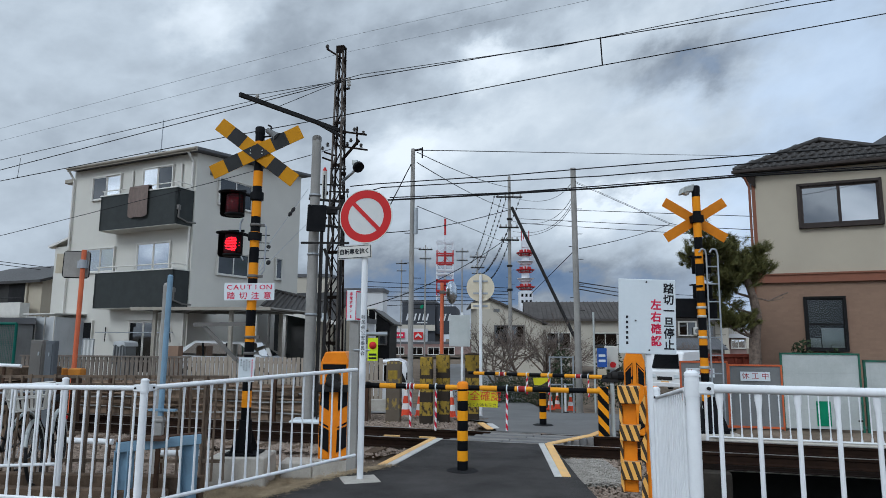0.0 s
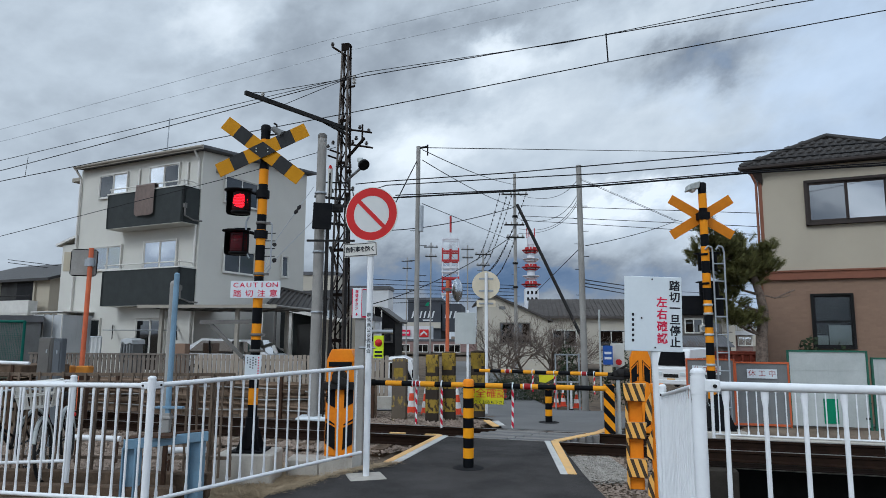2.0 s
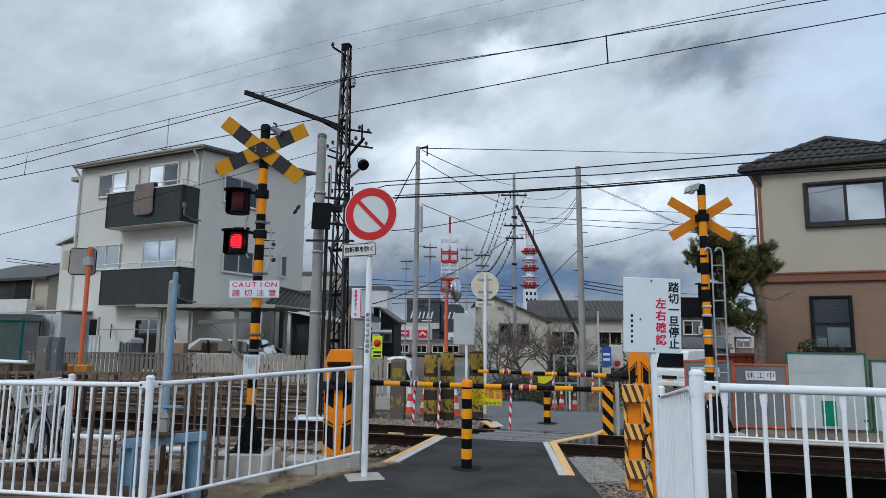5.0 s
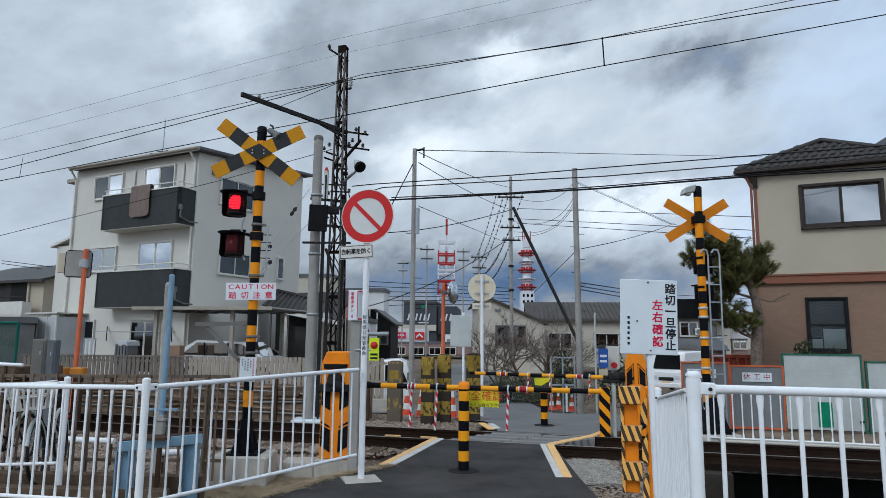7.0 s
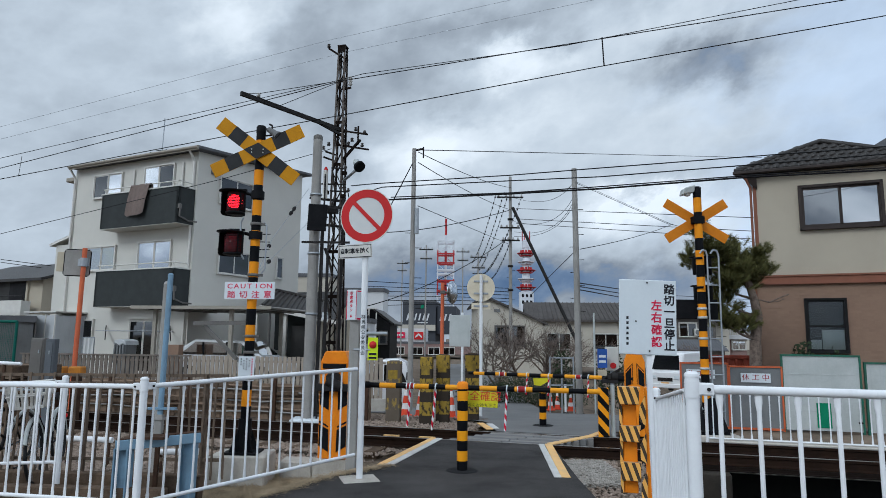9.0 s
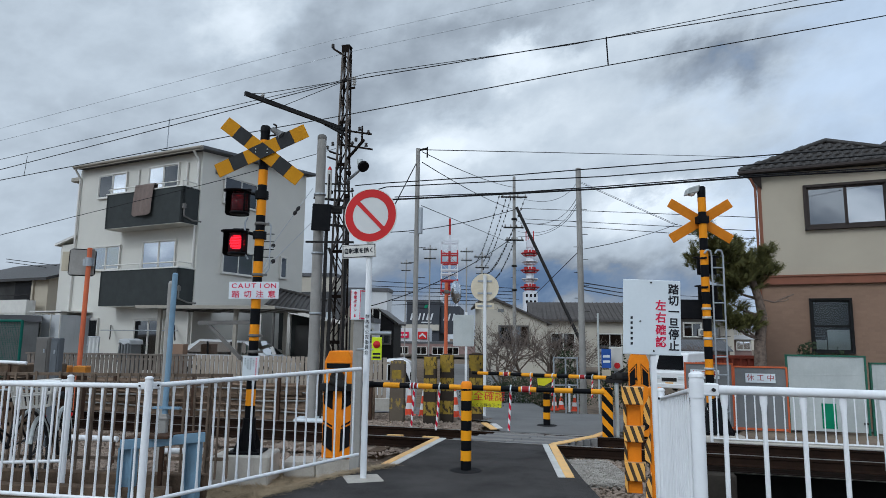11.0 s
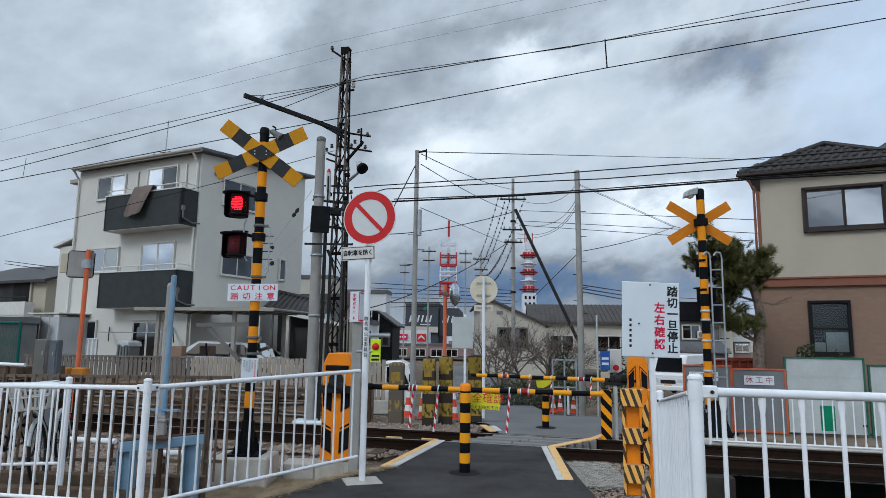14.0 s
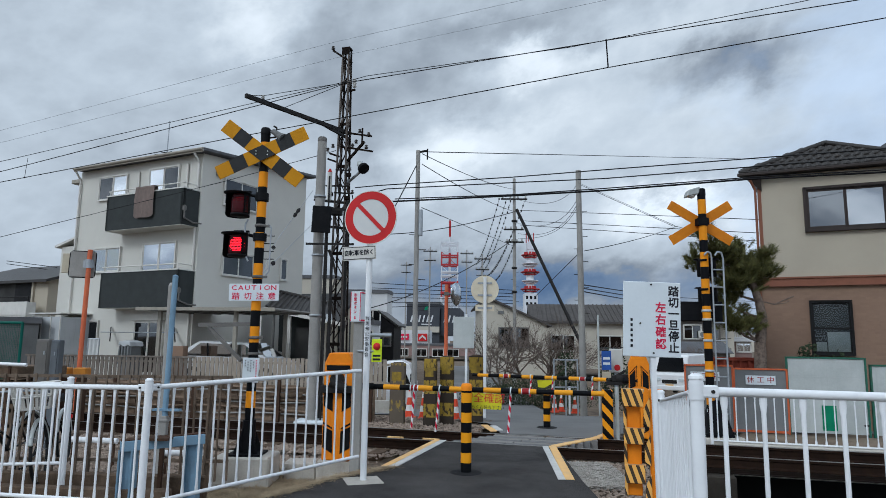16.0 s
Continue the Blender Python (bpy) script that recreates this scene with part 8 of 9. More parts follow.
def build_wires():
    wire("feeder_wire", [(-16.85, 17.28, 5.96), (-11.30, 15.84, 6.76), (-2.56, 13.59, 8.11), (5.57, 11.48, 9.01)], 0.0042, "thin feeder wire strung along the railway")
    wire("feeder_wire", [(-16.82, 17.27, 5.80), (-11.26, 15.83, 6.43), (-2.13, 13.48, 7.79), (5.55, 11.49, 8.60)], 0.0042, "thin feeder wire strung along the railway")
    wire("messenger_wire", [(-14.47, 14.93, 4.72), (-9.69, 13.69, 5.34), (-2.00, 11.70, 6.39), (-1.56, 11.59, 6.47), (2.10, 10.64, 6.63), (5.59, 9.74, 7.00), (9.28, 8.79, 7.48)], 0.0065, "dark overhead wire along the railway")
    wire("messenger_wire", [(-14.03, 14.51, 4.37), (-9.40, 13.32, 5.02), (-1.94, 11.39, 6.24), (1.11, 10.60, 6.45), (2.59, 10.22, 6.55), (6.19, 9.28, 6.78), (8.99, 8.56, 6.97)], 0.0085, "dark messenger wire above the track")
    wire("contact_wire", [(-14.01, 14.51, 4.23), (-9.37, 13.31, 4.78), (-4.18, 11.97, 5.35), (-1.71, 11.33, 5.60), (2.62, 10.21, 6.07), (6.67, 9.16, 6.46), (8.97, 8.57, 6.72)], 0.0085, "dark contact wire above the track")
    wire("stay_wire", [(-13.99, 16.15, 3.28), (-10.62, 15.27, 3.91), (-4.93, 13.80, 4.94), (-2.81, 13.26, 5.38), (-2.38, 13.14, 5.47)], 0.007, "dark wire to the mast")
    wire("branch_wire", [(-4.29, 13.12, 6.65), (-3.88, 13.01, 6.62), (-2.27, 12.59, 6.72)], 0.007, "thin wire on the cantilever")
    wire("branch_wire", [(-3.48, 12.91, 6.30), (-2.20, 12.58, 6.70)], 0.007, "thin wire on the cantilever")
    wire("cable_run", [(-1.94, 13.11, 4.67), (-1.45, 12.98, 4.69), (1.27, 12.28, 4.72), (2.94, 11.85, 4.77), (5.64, 11.15, 4.84), (9.38, 10.18, 4.92)], 0.011, "thick black cable across the crossing")
    wire("cable_run", [(-1.51, 13.00, 4.55), (-1.27, 12.94, 4.61), (1.27, 12.28, 4.61), (2.93, 11.85, 4.60), (5.41, 11.21, 4.68), (9.37, 10.19, 4.81)], 0.011, "thick black cable across the crossing")
    wire("cable_run", [(-1.87, 13.09, 4.36), (-1.09, 12.89, 4.34), (1.27, 12.28, 4.35), (2.93, 11.85, 4.37), (5.40, 11.21, 4.46), (7.52, 10.66, 4.47), (9.34, 10.19, 4.50)], 0.018, "thick black cable across the crossing")
    wire("cable_run", [(-1.09, 12.89, 4.39), (1.27, 12.28, 4.37), (2.93, 11.85, 4.41), (5.40, 11.21, 4.49), (7.53, 10.66, 4.51), (9.34, 10.19, 4.53)], 0.011, "thick black cable across the crossing")
    wire("dropper", [(2.61, 10.21, 6.57), (2.63, 10.20, 6.07)], 0.012, "dropper between the overhead wires")
    wire("dropper", [(-8.90, 13.19, 5.25), (-8.93, 13.19, 4.81)], 0.005, "dropper between the overhead wires")
    wire("street_wire", [(-0.80, 17.00, 6.62), (20.23, 40.00, 13.23)], 0.012, "thin street wire strung between poles")
    wire("street_wire", [(-0.72, 17.00, 6.56), (3.68, 35.00, 9.89)], 0.012, "thin street wire strung between poles", 0.15)
    wire("street_wire", [(-0.72, 17.00, 6.27), (3.76, 35.00, 8.61)], 0.012, "thin street wire strung between poles", 0.15)
    wire("street_wire", [(-0.87, 17.00, 6.24), (-1.27, 15.00, 4.65)], 0.014, "short stay wire from a pole")
    wire("street_wire", [(-3.79, 26.00, 5.81), (-1.45, 30.00, 6.62), (3.61, 35.00, 8.61)], 0.02, "dark street wire strung between poles", 0.1)
    wire("street_wire", [(-0.71, 17.00, 5.07), (3.59, 35.00, 6.71)], 0.01, "thin street wire strung between poles")
    for a, b in (((2.84, 9.44), (2.63, 8.6)), ((3.22, 9.3), (3.0, 8.2)), ((3.5, 9.36), (3.3, 7.95)), ((4.31, 9.44), (4.0, 7.85)), ((3.62, 7.6), (3.64, 7.6)), ((3.66, 6.9), (4.2, 7.1))):
        beaded_wire((a[0], 35.0, a[1]), (b[0], 60.0, b[1]), 0.55)
    wire("street_wire", [(3.98, 35.00, 8.71), (7.38, 30.00, 7.58), (12.10, 24.00, 6.20)], 0.014, "dark street wire strung between poles")
    wire("street_wire", [(3.98, 35.00, 8.13), (7.36, 30.00, 7.03), (12.07, 24.00, 5.68)], 0.014, "dark street wire strung between poles")
    wire("street_wire", [(3.98, 35.00, 7.88), (7.35, 30.00, 6.76), (12.05, 24.00, 5.37)], 0.014, "dark street wire strung between poles")
    wire("street_wire", [(3.86, 35.00, 9.31), (4.39, 28.00, 7.72), (4.08, 20.00, 6.49)], 0.009, "dark street wire strung between poles", 0.3)
    wire("street_wire", [(3.85, 35.00, 7.98), (4.38, 28.00, 6.75), (4.07, 20.00, 6.00)], 0.009, "dark street wire strung between poles", 0.3)
    wire("street_wire", [(3.85, 35.00, 7.41), (4.37, 28.00, 6.40), (4.07, 20.00, 5.85)], 0.009, "dark street wire strung between poles", 0.3)
    wire("street_wire", [(3.85, 35.00, 7.15), (4.37, 28.00, 6.30), (4.06, 20.00, 5.72)], 0.009, "dark street wire strung between poles", 0.3)
    wire("street_wire", [(4.13, 20.00, 6.55), (5.35, 15.00, 4.29)], 0.005, "thin service wire to a house")
    wire("street_wire", [(4.13, 20.00, 6.51), (6.34, 18.00, 4.84), (11.04, 22.00, 4.90)], 0.007, "thin service wire to a house")
    wire("street_wire", [(4.12, 30.00, 3.64), (4.18, 20.00, 4.37)], 0.012, "stay wire of a pole")
    wire("street_wire", [(3.60, 35.00, 7.09), (-0.62, 30.00, 4.14), (-3.25, 26.00, 2.75)], 0.02, "street wire towards the houses", 0.2)
    wire("street_wire", [(4.27, 20.00, 4.37), (10.83, 30.00, 7.03)], 0.012, "thin street wire strung between poles", 0.1)
    wire("street_wire", [(-7.57, 60.00, 6.79), (-1.24, 60.00, 6.62), (6.13, 60.00, 6.25)], 0.03, "distant street wire strung between poles", 0.3)
    wire("street_wire", [(-7.56, 60.00, 6.31), (-1.24, 60.00, 6.25), (6.13, 60.00, 5.93)], 0.03, "distant street wire strung between poles", 0.3)
    wire("street_wire", [(-7.55, 60.00, 5.84), (-1.24, 60.00, 5.88), (6.13, 60.00, 5.62)], 0.03, "distant street wire strung between poles", 0.3)
    wire("street_wire", [(-7.54, 60.00, 5.37), (-1.23, 60.00, 5.52), (6.13, 60.00, 5.30)], 0.03, "distant street wire strung between poles", 0.3)
    wire("street_wire", [(-7.52, 60.00, 4.89), (-1.23, 60.00, 5.15), (6.12, 60.00, 4.99)], 0.03, "distant street wire strung between poles", 0.3)
    wire("street_wire", [(-7.51, 60.00, 4.42), (-1.22, 60.00, 4.78), (6.12, 60.00, 4.68)], 0.03, "distant street wire strung between poles", 0.3)
    wire("street_wire", [(4.22, 20.00, 3.31), (13.20, 40.00, 4.40), (28.73, 60.00, 5.46)], 0.018, "distant street wire strung between poles")
    wire("street_wire", [(4.22, 20.00, 3.20), (13.19, 40.00, 4.12), (28.71, 60.00, 5.15)], 0.018, "distant street wire strung between poles")
    wire("street_wire", [(4.22, 20.00, 3.10), (13.18, 40.00, 3.84), (28.69, 60.00, 4.83)], 0.018, "distant street wire strung between poles")
    wire("street_wire", [(-27.65, 40.00, 6.12), (-24.44, 40.00, 5.75)], 0.02, "distant street wire strung between poles")
    wire("street_wire", [(-27.63, 40.00, 5.94), (-24.42, 40.00, 5.54)], 0.02, "distant street wire strung between poles")
    guy_wire([(-2.75, 12.80, 4.53), (-3.23, 12.00, 3.36), (-2.71, 9.00, 2.15)], ((0, 0.42), (0, 0.5), (1, 0.16)))
    guy_wire([(-2.73, 12.80, 3.84), (-3.02, 10.00, 2.39)], ((0, 0.72),))


# ---- plants ----
def build_pine():
    rng = random.Random(21)
    t = thing("pine_tree", pose(6.62, 14.0, -0.3), "trimmed pine with a bent trunk and loose needle clumps", "tree")
    spine = [Vector((0.06, 0, 0)), Vector((0.08, 0, 1.25)), Vector((0.1, 0, 1.9)), Vector((0.18, 0, 2.4)), Vector((0.12, 0, 2.77)), Vector((-0.02, 0, 3.25)), Vector((-0.1, 0.05, 3.6))]
    tr = Mesh()
    for k, (a, b) in enumerate(zip(spine, spine[1:])):
        tr.rod(a, b, 0.145 - 0.015 * k, 0.13 - 0.015 * k, 12, False)
    part("trunk", tr, "bark", t)
    # clumps at the ends of the limbs: place and spread
    clumps = ((-1.07, -0.11, 4.21, 0.14), (-1.22, -0.16, 3.58, 0.16), (-1.03, -0.04, 3.46, 0.14), (-0.87, -0.14, 3.86, 0.14), (-0.74, -0.17, 3.80, 0.16), (-0.52, -0.04, 3.61, 0.21), (-0.27, 0.17, 3.90, 0.14), (-0.18, 0.12, 3.65, 0.17), (-0.50, 0.11, 3.30, 0.22), (-0.20, -0.11, 3.38, 0.19), (0.07, 0.01, 3.46, 0.20), (0.17, -0.09, 3.56, 0.12),
              (0.29, -0.13, 3.74, 0.10), (0.21, -0.16, 3.27, 0.15), (0.35, -0.11, 3.37, 0.10), (0.12, 0.17, 3.12, 0.12), (-0.39, 0.13, 3.03, 0.17), (-0.48, 0.12, 2.71, 0.16), (-0.61, 0.12, 2.47, 0.15), (-0.51, -0.12, 2.20, 0.16), (-0.24, -0.08, 2.18, 0.16), (0.03, 0.05, 2.26, 0.15), (-0.42, -0.20, 3.12, 0.20), (-0.20, -0.20, 3.35, 0.18))
    crown = Mesh()
    for x, y, z, wide in clumps:
        q = Vector((x, y, z))
        base = min(spine[2:], key=lambda p: (p - q).length + 0.6 * abs(p.z - z + 0.25))
        mid = base.lerp(q, 0.55) + Vector((0, 0, -0.05))
        part("branch", Mesh().rod(base, mid, 0.034, 0.024, 7).rod(mid, q, 0.024, 0.01, 7), "bark", t)
        for _ in range(int(270 * wide)):
            o = q + Vector((rng.gauss(0, wide * 0.6), rng.gauss(0, wide * 0.6), rng.gauss(0, wide * 0.5)))
            axis = (0.5 * (o - q).normalized() + Vector((rng.gauss(0, 0.25), rng.gauss(0, 0.25), 0.7))).normalized()
            a = axis.orthogonal().normalized()
            b = axis.cross(a)
            length = rng.uniform(0.1, 0.24)
            crown.rod(o, o + axis * length, 0.006, 0.004, 4, False)
            for k in range(70):
                turn = k * 2.4
                root = o + axis * length * k / 70
                d = (axis * rng.uniform(0.5, 1.3) + a * math.cos(turn) + b * math.sin(turn)).normalized() * rng.uniform(0.08, 0.14)
                s = d.orthogonal().normalized() * 0.0055
                crown.add([root - s, root + s, root + d], [(0, 1, 2)])
    part("crooked_branch", Mesh().tube([(0.2, -0.05, 2.76), (0.4, -0.1, 2.7), (0.62, -0.1, 2.8), (0.82, -0.1, 2.88)], 0.016, 6).tube([(0.4, -0.1, 2.7), (0.6, -0.12, 2.73), (0.72, -0.1, 2.78)], 0.01, 6), "bark", t)
    part("crown", crown, "needles", t)


def bare_tree(x, y, h, spread, seed):
    rng = random.Random(seed)
    t = thing("bare_tree", pose(x, y, -0.55), "leafless garden tree with many fine branches", "tree", "bare trees")
    trunk, twigs = Mesh(), Mesh()

    def grow(p, d, l, r, depth):
        q = p + d * l
        (trunk if depth < 2 else twigs).rod(p, q, r, r * 0.7, 6 if depth < 2 else 4, False)
        if depth > 4:
            return
        for _ in range(3 if depth < 4 else 2):
            e = (d + Vector((rng.gauss(0, 0.5), rng.gauss(0, 0.5), rng.gauss(0.12, 0.35)))).normalized()
            grow(p + d * l * rng.uniform(0.6, 1.0), e, l * rng.uniform(0.6, 0.85), r * 0.62, depth + 1)
    for k in range(4):
        a = 6.28 * k / 4 + rng.random()
        grow(Vector((0, 0, 0.05)), Vector((spread * math.cos(a), spread * math.sin(a), 1)).normalized(), h * 0.33, 0.05, 0)
    part("trunk", trunk, "bark", t)
    part("crown", twigs, "twig", t)


def leaf_clump(name, label, x, y, z, sx, sy, sz, n, size, seed, mat="hedge"):
    rng = random.Random(seed)
    me = Mesh()
    for _ in range(n):
        v = Vector((rng.gauss(0, 1), rng.gauss(0, 1), rng.gauss(0, 1))).normalized() * rng.random() ** 0.35
        k = 1 + 0.25 * noise.noise(v * 2.5 + Vector((seed, 0, 0)))
        p = Vector((x + v.x * sx * k, y + v.y * sy * k, z + v.z * sz * k))
        d = Vector((rng.gauss(0, 1), rng.gauss(0, 1), rng.gauss(0.3, 1))).normalized() * size
        s = d.orthogonal().normalized() * size * 0.4
        me.add([p, p + d * 0.5 + s, p + d, p + d * 0.5 - s], [(0, 1, 2, 3)])
    return solo(name, me, mat, label, "shrub", "shrubs")


def build_plants():
    build_pine()
    bare_tree(3.3, 25.5, 4.0, 0.9, 4)
    bare_tree(4.6, 26.5, 3.5, 1.0, 9)
    bare_tree(2.3, 27.0, 3.6, 0.9, 15)
    bare_tree(13.51, 35.0, 2.4, 0.9, 6)
    leaf_clump("hedge", "dark clipped evergreen hedge by the road", 3.2, 24.3, -0.4, 2.6, 0.5, 0.62, 11000, 0.05, 3)
    leaf_clump("shrub", "small evergreen shrub by the house corner", 8.35, 15.2, 0.45, 0.35, 0.25, 1.1, 900, 0.12, 5)
    leaf_clump("shrub", "small evergreen shrub below the window", 9.0, 14.9, 0.4, 0.45, 0.25, 0.95, 900, 0.12, 6)
    leaf_clump("shrub", "evergreen shrub by the street cabinet", 5.4, 21.0, 0.4, 0.5, 0.4, 1.0, 900, 0.09, 7)
    leaf_clump("shrub", "evergreen shrub by the street pole", 3.95, 21.5, 0.4, 0.35, 0.3, 1.0, 500, 0.09, 8)


# ---- red and white broadcast towers ----
def build_towers():
    t = thing("broadcast_tower", pose(0.8, 250, 0), "red and white lattice broadcast tower far away", "tower", "broadcast towers")
    w, z = 3.1, 0.0
    for h, mat, bars in ((18.0, "tower_white", (0.97,)), (6.2, "tower_red", (0.28, 0.9)), (5.7, "tower_white", (0.34, 0.62)), (5.4, "tower_red", (0.1, 0.76)), (4.0, "tower_white", (0.88,))):
        for sx in (-1, 1):
            for sy in (-1, 1):
                part("post", Mesh().box(sx * w - 0.22, sx * w + 0.22, sy * w - 0.22, sy * w + 0.22, z, z + h), mat, t)
        for f in bars:
            zz = z + f * h
            ring = Mesh()
            for k in range(4):
                ring.box(-w - 0.3 + 0.6 * (k % 2), w + 0.3 - 0.6 * (k % 2), -w - 0.3, -w + 0.3, zz - 0.3, zz + 0.3, pose(0, 0, 0, 0, 0, 90 * k))
            part("platform_frame", ring, mat, t)
        part("core", Mesh().box(-0.45, 0.45, -0.45, 0.45, z, z + h - (2.5 if h == 4.0 else 0)), mat, t)
        part("brace", Mesh().beam((-w, w, z), (w, w, z + h), 0.14, 0.14), mat, t)
        part("brace", Mesh().beam((w, -w, z), (-w, -w, z + h), 0.14, 0.14), mat, t)
        z += h
    part("mast", Mesh().rod((0, 0, z - 3), (0, 0, z + 2.5), 0.25), "tower_white", t)
    part("mast", Mesh().rod((0, 0, z + 2.5), (0, 0, z + 9.0), 0.42), "tower_red", t)
    u = thing("broadcast_tower", pose(45.0, 350, 0), "red and white tower with round platforms far away", "tower", "broadcast towers")
    part("base", Mesh().box(-3.6, 3.6, -3.6, 3.6, 0, 27.2), "tower_white", u, "pale tower block with dark openings", bevel=0.3)
    for x in (-2.2, 0.0, 2.2):
        for z in (20.6, 24.0):
            # black slabs on the face paint the shade inside the openings
            part("opening", Mesh().box(x - 0.55, x + 0.55, -3.66, -3.5, z, z + 1.7), "black", u)
    part("core", Mesh().rod((0, 0, 27), (0, 0, 51), 2.4, 1.9, 10), "tower_white", u)
    for k, z in enumerate((29.5, 34.0, 38.8, 43.4, 48.1)):
        mat = "tower_white" if k % 2 else "tower_red"
        reach = (5.4, 4.6, 5.2, 4.5, 4.9)[k]
        part("platform", Mesh().lathe([(2.0, z - 0.25), (reach, z - 0.1), (reach, z + 0.25), (2.0, z + 0.3)], 16), mat, u)
        part("platform_frame", Mesh().lathe([(2.1, z - 1.6), (3.3, z - 1.5), (3.3, z - 1.0), (2.1, z - 1.0)], 12), mat, u)
        for n in range(10):
            a = 2 * math.pi * (n + 0.3) / 10
            c, d = math.cos(a), math.sin(a)
            part("strut", Mesh().beam((3.2 * c, 3.2 * d, z - 1.4), (reach * 0.93 * c, reach * 0.93 * d, z), 0.22, 0.22), mat, u)
            if mat == "tower_red":
                part("panel", Mesh().box(2.5, 3.2, -0.5, 0.5, z + 0.1, z + 1.7, pose(0, 0, 0, 0, 0, math.degrees(a))), mat, u)
    part("head", Mesh().box(-1.9, 1.9, -1.9, 1.9, 50.9, 55.5), "tower_white", u, bevel=0.3)
    for x in (-2.0, -0.9, 2.1):
        part("mast", Mesh().rod((x, 0, 55), (x, 0, 60.5), 0.28), "tower_red", u)


# ---- sky backdrop: drifting broken cloud far behind everything ----
def sky_material():
    mat = bpy.data.materials.new("cloudy_sky")
    mat.use_nodes = True
    n = Nodes(mat.node_tree)
    pos = n.add("ShaderNodeTexCoord").outputs["Object"]
    unit = n.add("ShaderNodeVectorMath")
    unit.operation = "NORMALIZE"
    n.put(unit, "i0", pos)
    sep = n.add("ShaderNodeSeparateXYZ", Vector=unit.outputs[0])
    az = n.math("ARCTAN2", sep.outputs["X"], sep.outputs["Y"])
    el = n.math("ARCSINE", sep.outputs["Z"])
    stretched = n.add("ShaderNodeCombineXYZ", X=n.math("SUBTRACT", az, n.math("MULTIPLY", el, 0.35)), Y=n.math("MULTIPLY", el, 1.35), Z=0.3).outputs[0]
    big = n.noise(stretched, 3.4, 3.0, 0.5, 0.3)
    mid = n.noise(stretched, 9.0, 7.0, 0.55, 0.15)
    fine = n.noise(stretched, 24.0, 6.0, 0.6, 0.1)
    puff = n.math("ABSOLUTE", n.math("SUBTRACT", n.noise(stretched, 13.0, 5.0, 0.5, 0.0), 0.5))
    a = n.math("ADD", az, n.math("MULTIPLY", n.math("SUBTRACT", n.noise(stretched, 10.0, 6.0, 0.55, 0.2), 0.5), 0.17))
    e = n.math("ADD", el, n.math("MULTIPLY", n.math("SUBTRACT", n.noise(stretched, 11.0, 6.0, 0.6, 0.0), 0.5), 0.12))
    v = n.math("ADD", 0.56, n.math("MULTIPLY", n.math("SUBTRACT", big, 0.5), 0.16))
    v = n.math("ADD", v, n.math("MULTIPLY", n.math("SUBTRACT", mid, 0.5), 0.24))
    v = n.math("ADD", v, n.math("MULTIPLY", n.math("SUBTRACT", fine, 0.5), 0.09))
    v = n.math("ADD", v, n.math("MULTIPLY", n.math("SUBTRACT", puff, 0.09), -0.28))
    for a0, e0, sa, se, lean, amount in CLOUD_MASSES:
        da = n.math("SUBTRACT", a, a0)
        de = n.math("SUBTRACT", n.math("SUBTRACT", e, e0), n.math("MULTIPLY", da, lean))
        x, y = n.math("DIVIDE", da, sa), n.math("DIVIDE", de, se)
        g = n.math("POWER", 2.718, n.math("MULTIPLY", n.math("ADD", n.math("MULTIPLY", x, x), n.math("MULTIPLY", y, y)), -1.0))
        v = n.math("ADD", v, n.math("MULTIPLY", g, amount))
    ramp = n.add("ShaderNodeValToRGB", Fac=v)
    stops = ramp.color_ramp.elements
    for k, (p, c) in enumerate(SKY_TONES):
        s = stops[k] if k < 2 else stops.new(p)
        s.position, s.color = p, (*c, 1)
    # clear blue shows through towards the right
    blue = n.ramp(n.math("ADD", n.math("ADD", az, n.math("MULTIPLY", n.math("SUBTRACT", mid, 0.5), 0.7)), n.math("MULTIPLY", el, -0.25)), 0.2, 0.55)
    col = n.mix(n.math("MULTIPLY", blue, 0.7), ramp.outputs[0], n.mix(v, (0.34, 0.385, 0.47), (0.72, 0.83, 1.0)))
    em = n.add("ShaderNodeEmission", Color=col, Strength=1.0)
    n.tree.links.new(em.outputs[0], n.add("ShaderNodeOutputMaterial").inputs[0])
    return mat


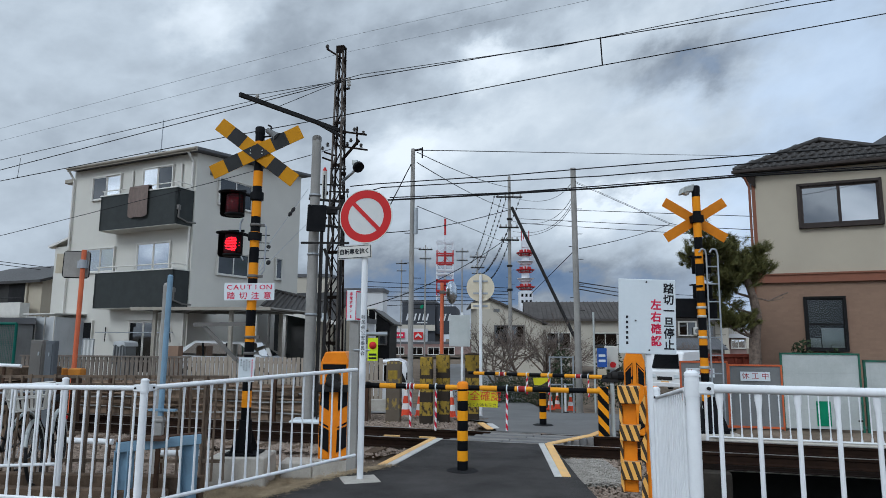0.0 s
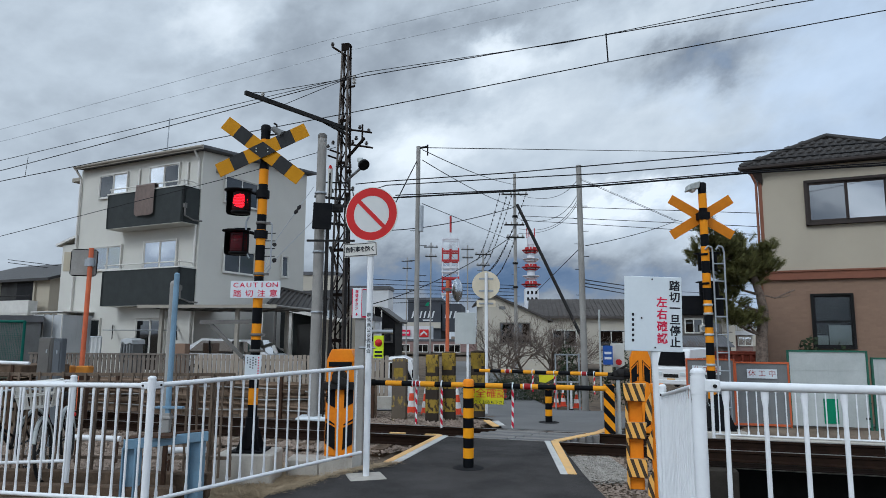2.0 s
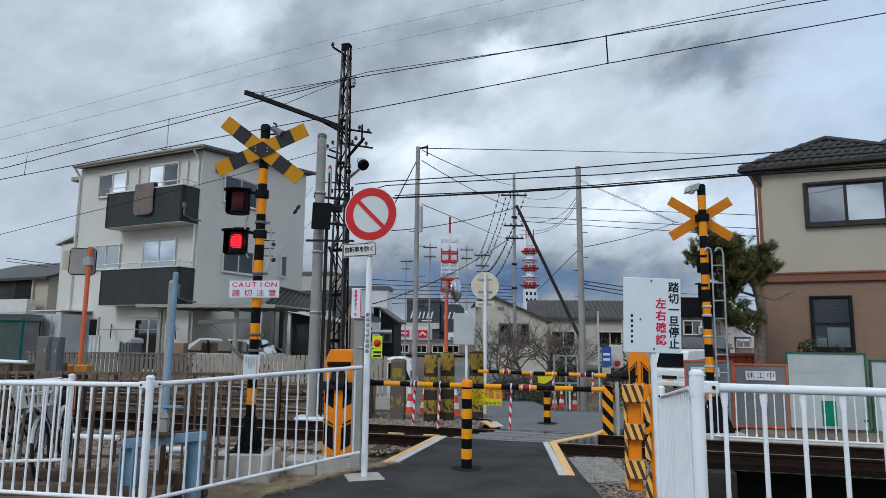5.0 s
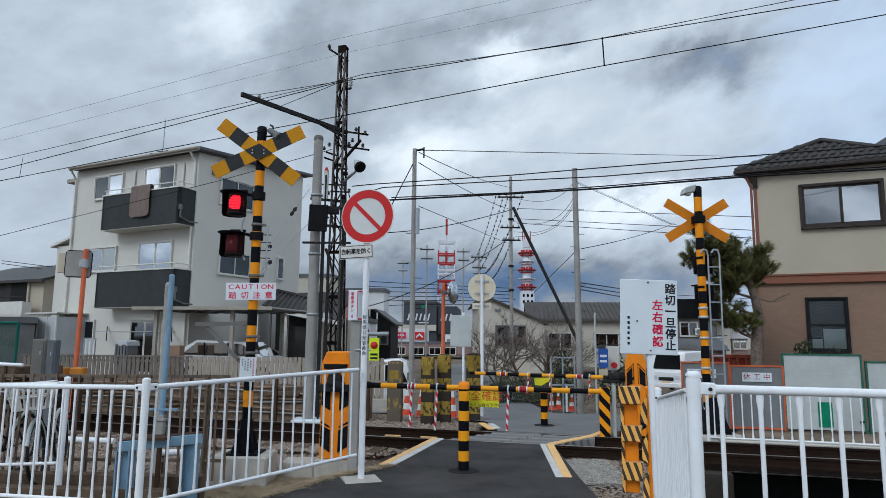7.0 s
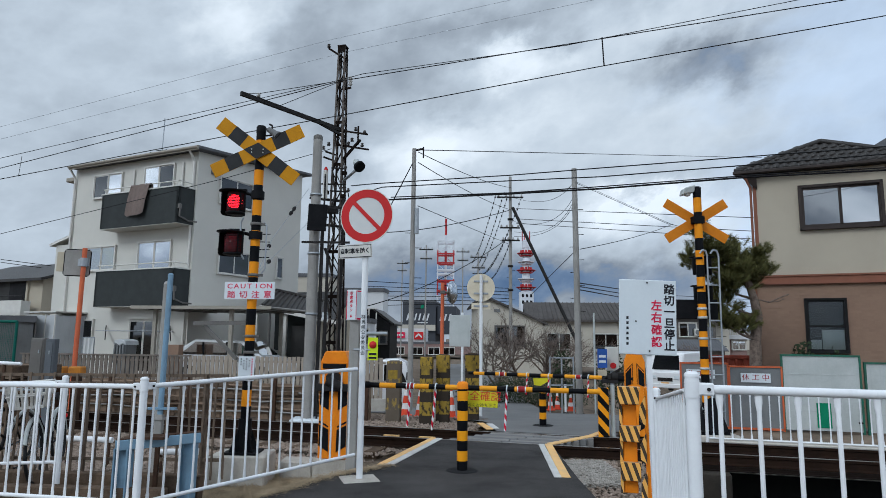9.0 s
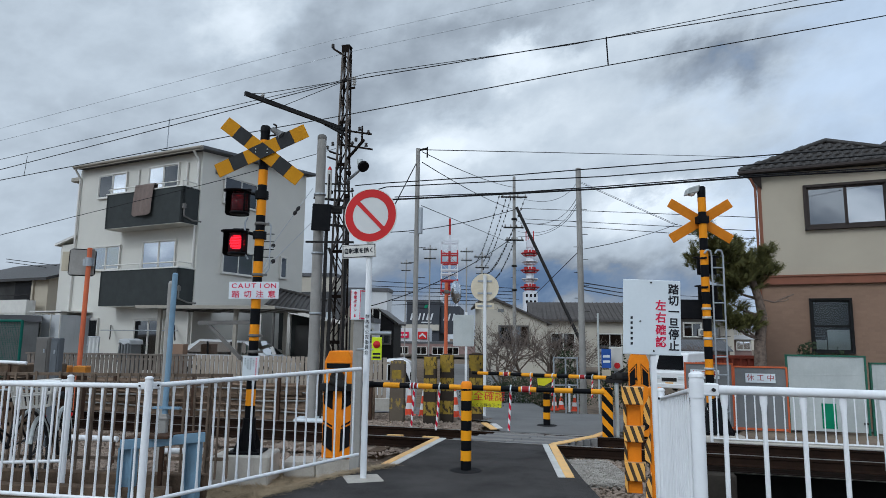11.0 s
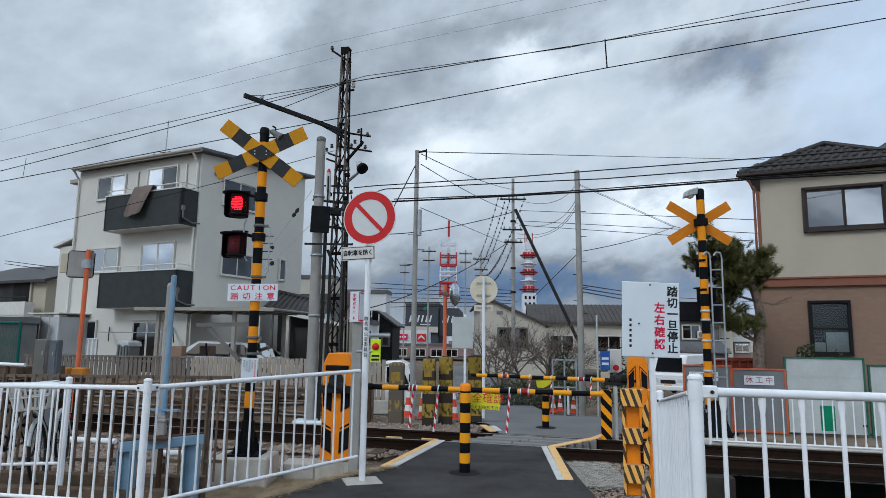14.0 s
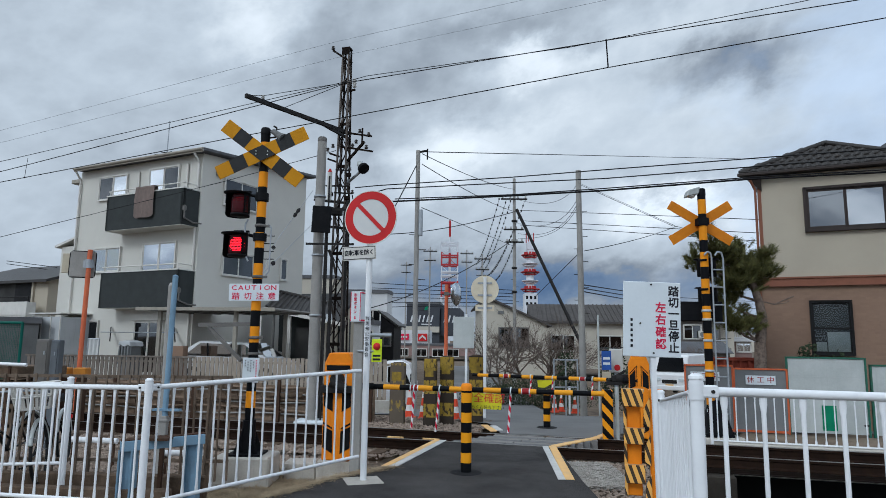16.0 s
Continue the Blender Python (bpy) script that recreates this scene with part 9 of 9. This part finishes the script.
# azimuth, elevation, spreads (radians), lean, brightness of the larger cloud masses
CLOUD_MASSES = (
    (-0.37, 0.452, 0.057, 0.044, 0.2, 0.34), (-0.39, 0.484, 0.149, 0.026, 0.0, 0.07), (-0.24, 0.448, 0.074, 0.057, 0.0, -0.08), (-0.06, 0.388, 0.105, 0.039, -0.2, -0.13),
    (0.02, 0.468, 0.17, 0.040, 0.2, -0.16), (0.08, 0.410, 0.048, 0.025, 0.2, 0.30), (-0.06, 0.285, 0.07, 0.045, 0.2, 0.30), (-0.24, 0.35, 0.12, 0.06, 0.0, -0.12), (-0.2, 0.29, 0.06, 0.05, 0.0, -0.10), (0.06, 0.317, 0.184, 0.028, 0.3, 0.17),
    (0.35, 0.468, 0.316, 0.039, 0.3, 0.14), (0.38, 0.392, 0.092, 0.032, 0.1, -0.34), (0.27, 0.299, 0.228, 0.048, 0.1, 0.13), (0.55, 0.346, 0.114, 0.070, 0.0, 0.10),
    (0.29, 0.202, 0.074, 0.018, -0.1, 0.52), (0.23, 0.183, 0.039, 0.022, 0.0, 0.22), (0.09, 0.196, 0.140, 0.039, 0.0, 0.02), (-0.57, 0.226, 0.131, 0.070, 0.2, -0.03),
    (0.06, 0.425, 0.05, 0.018, 0.1, 0.16), (0.16, 0.43, 0.03, 0.014, 0.0, 0.14), (0.245, 0.207, 0.022, 0.013, 0.0, 0.25), (-0.07, 0.25, 0.05, 0.03, 0.3, 0.14),
    (0.415, 0.165, 0.1, 0.045, 0.0, 0.22), (0.203, 0.112, 0.09, 0.035, 0.0, 0.17),
    (-0.53, 0.33, 0.193, 0.07, 0.1, 0.05), (0.10, 0.090, 0.324, 0.037, 0.0, -0.46), (0.00, 0.025, 1.227, 0.048, 0.0, -0.12),
)
SKY_TONES = ((0.0, (0.075, 0.13, 0.235)), (1.0, (0.95, 0.945, 0.95)), (0.20, (0.185, 0.24, 0.335)), (0.30, (0.27, 0.29, 0.325)), (0.42, (0.365, 0.385, 0.415)), (0.62, (0.59, 0.615, 0.645)), (0.8, (0.78, 0.79, 0.80)))


def build_sky():
    me = Mesh()
    na, ne, R = 49, 25, 3000.0
    pts = []
    for j in range(ne):
        e = radians(-4 + 59 * j / (ne - 1))
        for i in range(na):
            a = radians(-66 + 132 * i / (na - 1))
            pts.append((R * math.sin(a) * math.cos(e), R * math.cos(a) * math.cos(e), R * math.sin(e)))
    me.add(pts, [(j * na + i, j * na + i + 1, (j + 1) * na + i + 1, (j + 1) * na + i) for j in range(ne - 1) for i in range(na - 1)], True)
    return solo("backdrop_sky", me, sky_material(), "broken grey and white cloud with blue gaps", "sky", kind="structure")


left_house = build_left_house()
blanket, cloth_folds = build_blanket(left_house)
right_house = build_right_house()
build_far_buildings()
build_slat_fence()
build_panels()
build_street_things()
build_vehicles()
build_trackside_left()
build_small_right()
build_mast()
build_poles()
build_wires()
build_plants()
build_towers()
sky_shell = build_sky()


# ---- motion ----
# seconds at which the upper lamp comes on, and at which the lower one does; they take turns
UPPER_ON = (0.45, 1.66, 2.87, 4.08, 5.27, 6.45, 7.76, 8.95, 10.17, 11.4, 12.57, 13.75, 15.07)
LOWER_ON = (1.05, 2.27, 3.47, 4.68, 5.87, 7.02, 8.4, 9.56, 10.78, 11.96, 13.16, 14.32, 15.7)
OPEN = 0.01
# gusts: seconds and degrees of swing
BLANKET = ((0, 0), (3, 1), (6.3, 0), (7.3, 2), (7.6, 8), (8.0, 12), (8.4, 9), (8.8, 4), (9.0, 11), (9.2, 12), (10.2, 3), (11.3, 5), (11.6, 2), (12.0, 3), (12.25, 8), (12.5, 17), (12.8, 33), (13.1, 41), (13.5, 35), (13.8, 28), (14.05, 22), (14.4, 6), (14.8, 3), (15.4, 1), (16, 0))
CORDS = ((0, 0), (0.8, 2), (1.5, 0), (2.2, 1), (3.0, 4), (3.8, 3), (4.2, 5), (5.2, 2), (6.3, 7), (6.9, 3), (7.5, 6), (8.0, 9), (8.5, 12), (9.0, 4), (9.3, 5), (10.3, 3), (11.3, 4), (12.0, 8), (12.5, 10), (13.0, 5), (13.5, 3), (14.0, 5), (14.5, 9), (15.0, 3), (15.3, 8), (16, 4))
FLAGS = ((0, 4), (1.5, -3), (3, 5), (4.2, 0), (6.3, 6), (7.5, -2), (8.5, 9), (9.2, 2), (11.3, 5), (12.2, 10), (13, 3), (14, 8), (15, 0), (16, 5))


def motions():
    def lamp_rows(on, off, lit):
        rows = [(0.0, pose(0, 0, OPEN if lit else 0))]
        for t, state in sorted([(t, 1) for t in on] + [(t, 0) for t in off]):
            now = OPEN if state else 0
            rows += [(t - 0.02, rows[-1][1]), (t + 0.02, pose(0, 0, now))]
        return rows + [(16.0, rows[-1][1])]
    for pair in (shut_near, shut_far):
        for upper in pair[0]:
            walk(upper, lamp_rows(UPPER_ON, LOWER_ON, False))
        for lower in pair[1]:
            walk(lower, lamp_rows(LOWER_ON, UPPER_ON, True))
    # the blanket swings sideways, its trailing side further, and lifts from the balcony
    for fold, x in cloth_folds:
        gain = 0.86 + 0.16 * x
        walk(fold, [(t, pose(x, -0.02 * (x + 0.6) * swing / 40, 0, -swing * (0.28 + 0.12 * math.sin(5 * x)), swing * gain, 0)) for t, swing in BLANKET])
    for k, (arm, c, x) in enumerate(cords):
        far = k > 2
        gain = (1.0, 1.25, 0.8, -0.8, -0.8, -0.8)[k]
        walk(c, [(t, pose(x, 0, 0, 0.4 * a * math.sin(t + k), a * gain + (0.6 * math.sin(2.3 * t + k) if not far else 0), 0)) for t, a in CORDS])
    for k, (arm, c, x) in enumerate(flags):
        walk(c, [(t, pose(x, 0, 0, -a, 0.15 * a, 0)) for t, a in FLAGS])
    walk(sky_shell, [(0.0, pose(0, 0, 0)), (8.0, pose(0, 0, 0, 0, 0, -1.6)), (16.0, pose(0, 0, 0, 0, 0, -3.2))])


motions()
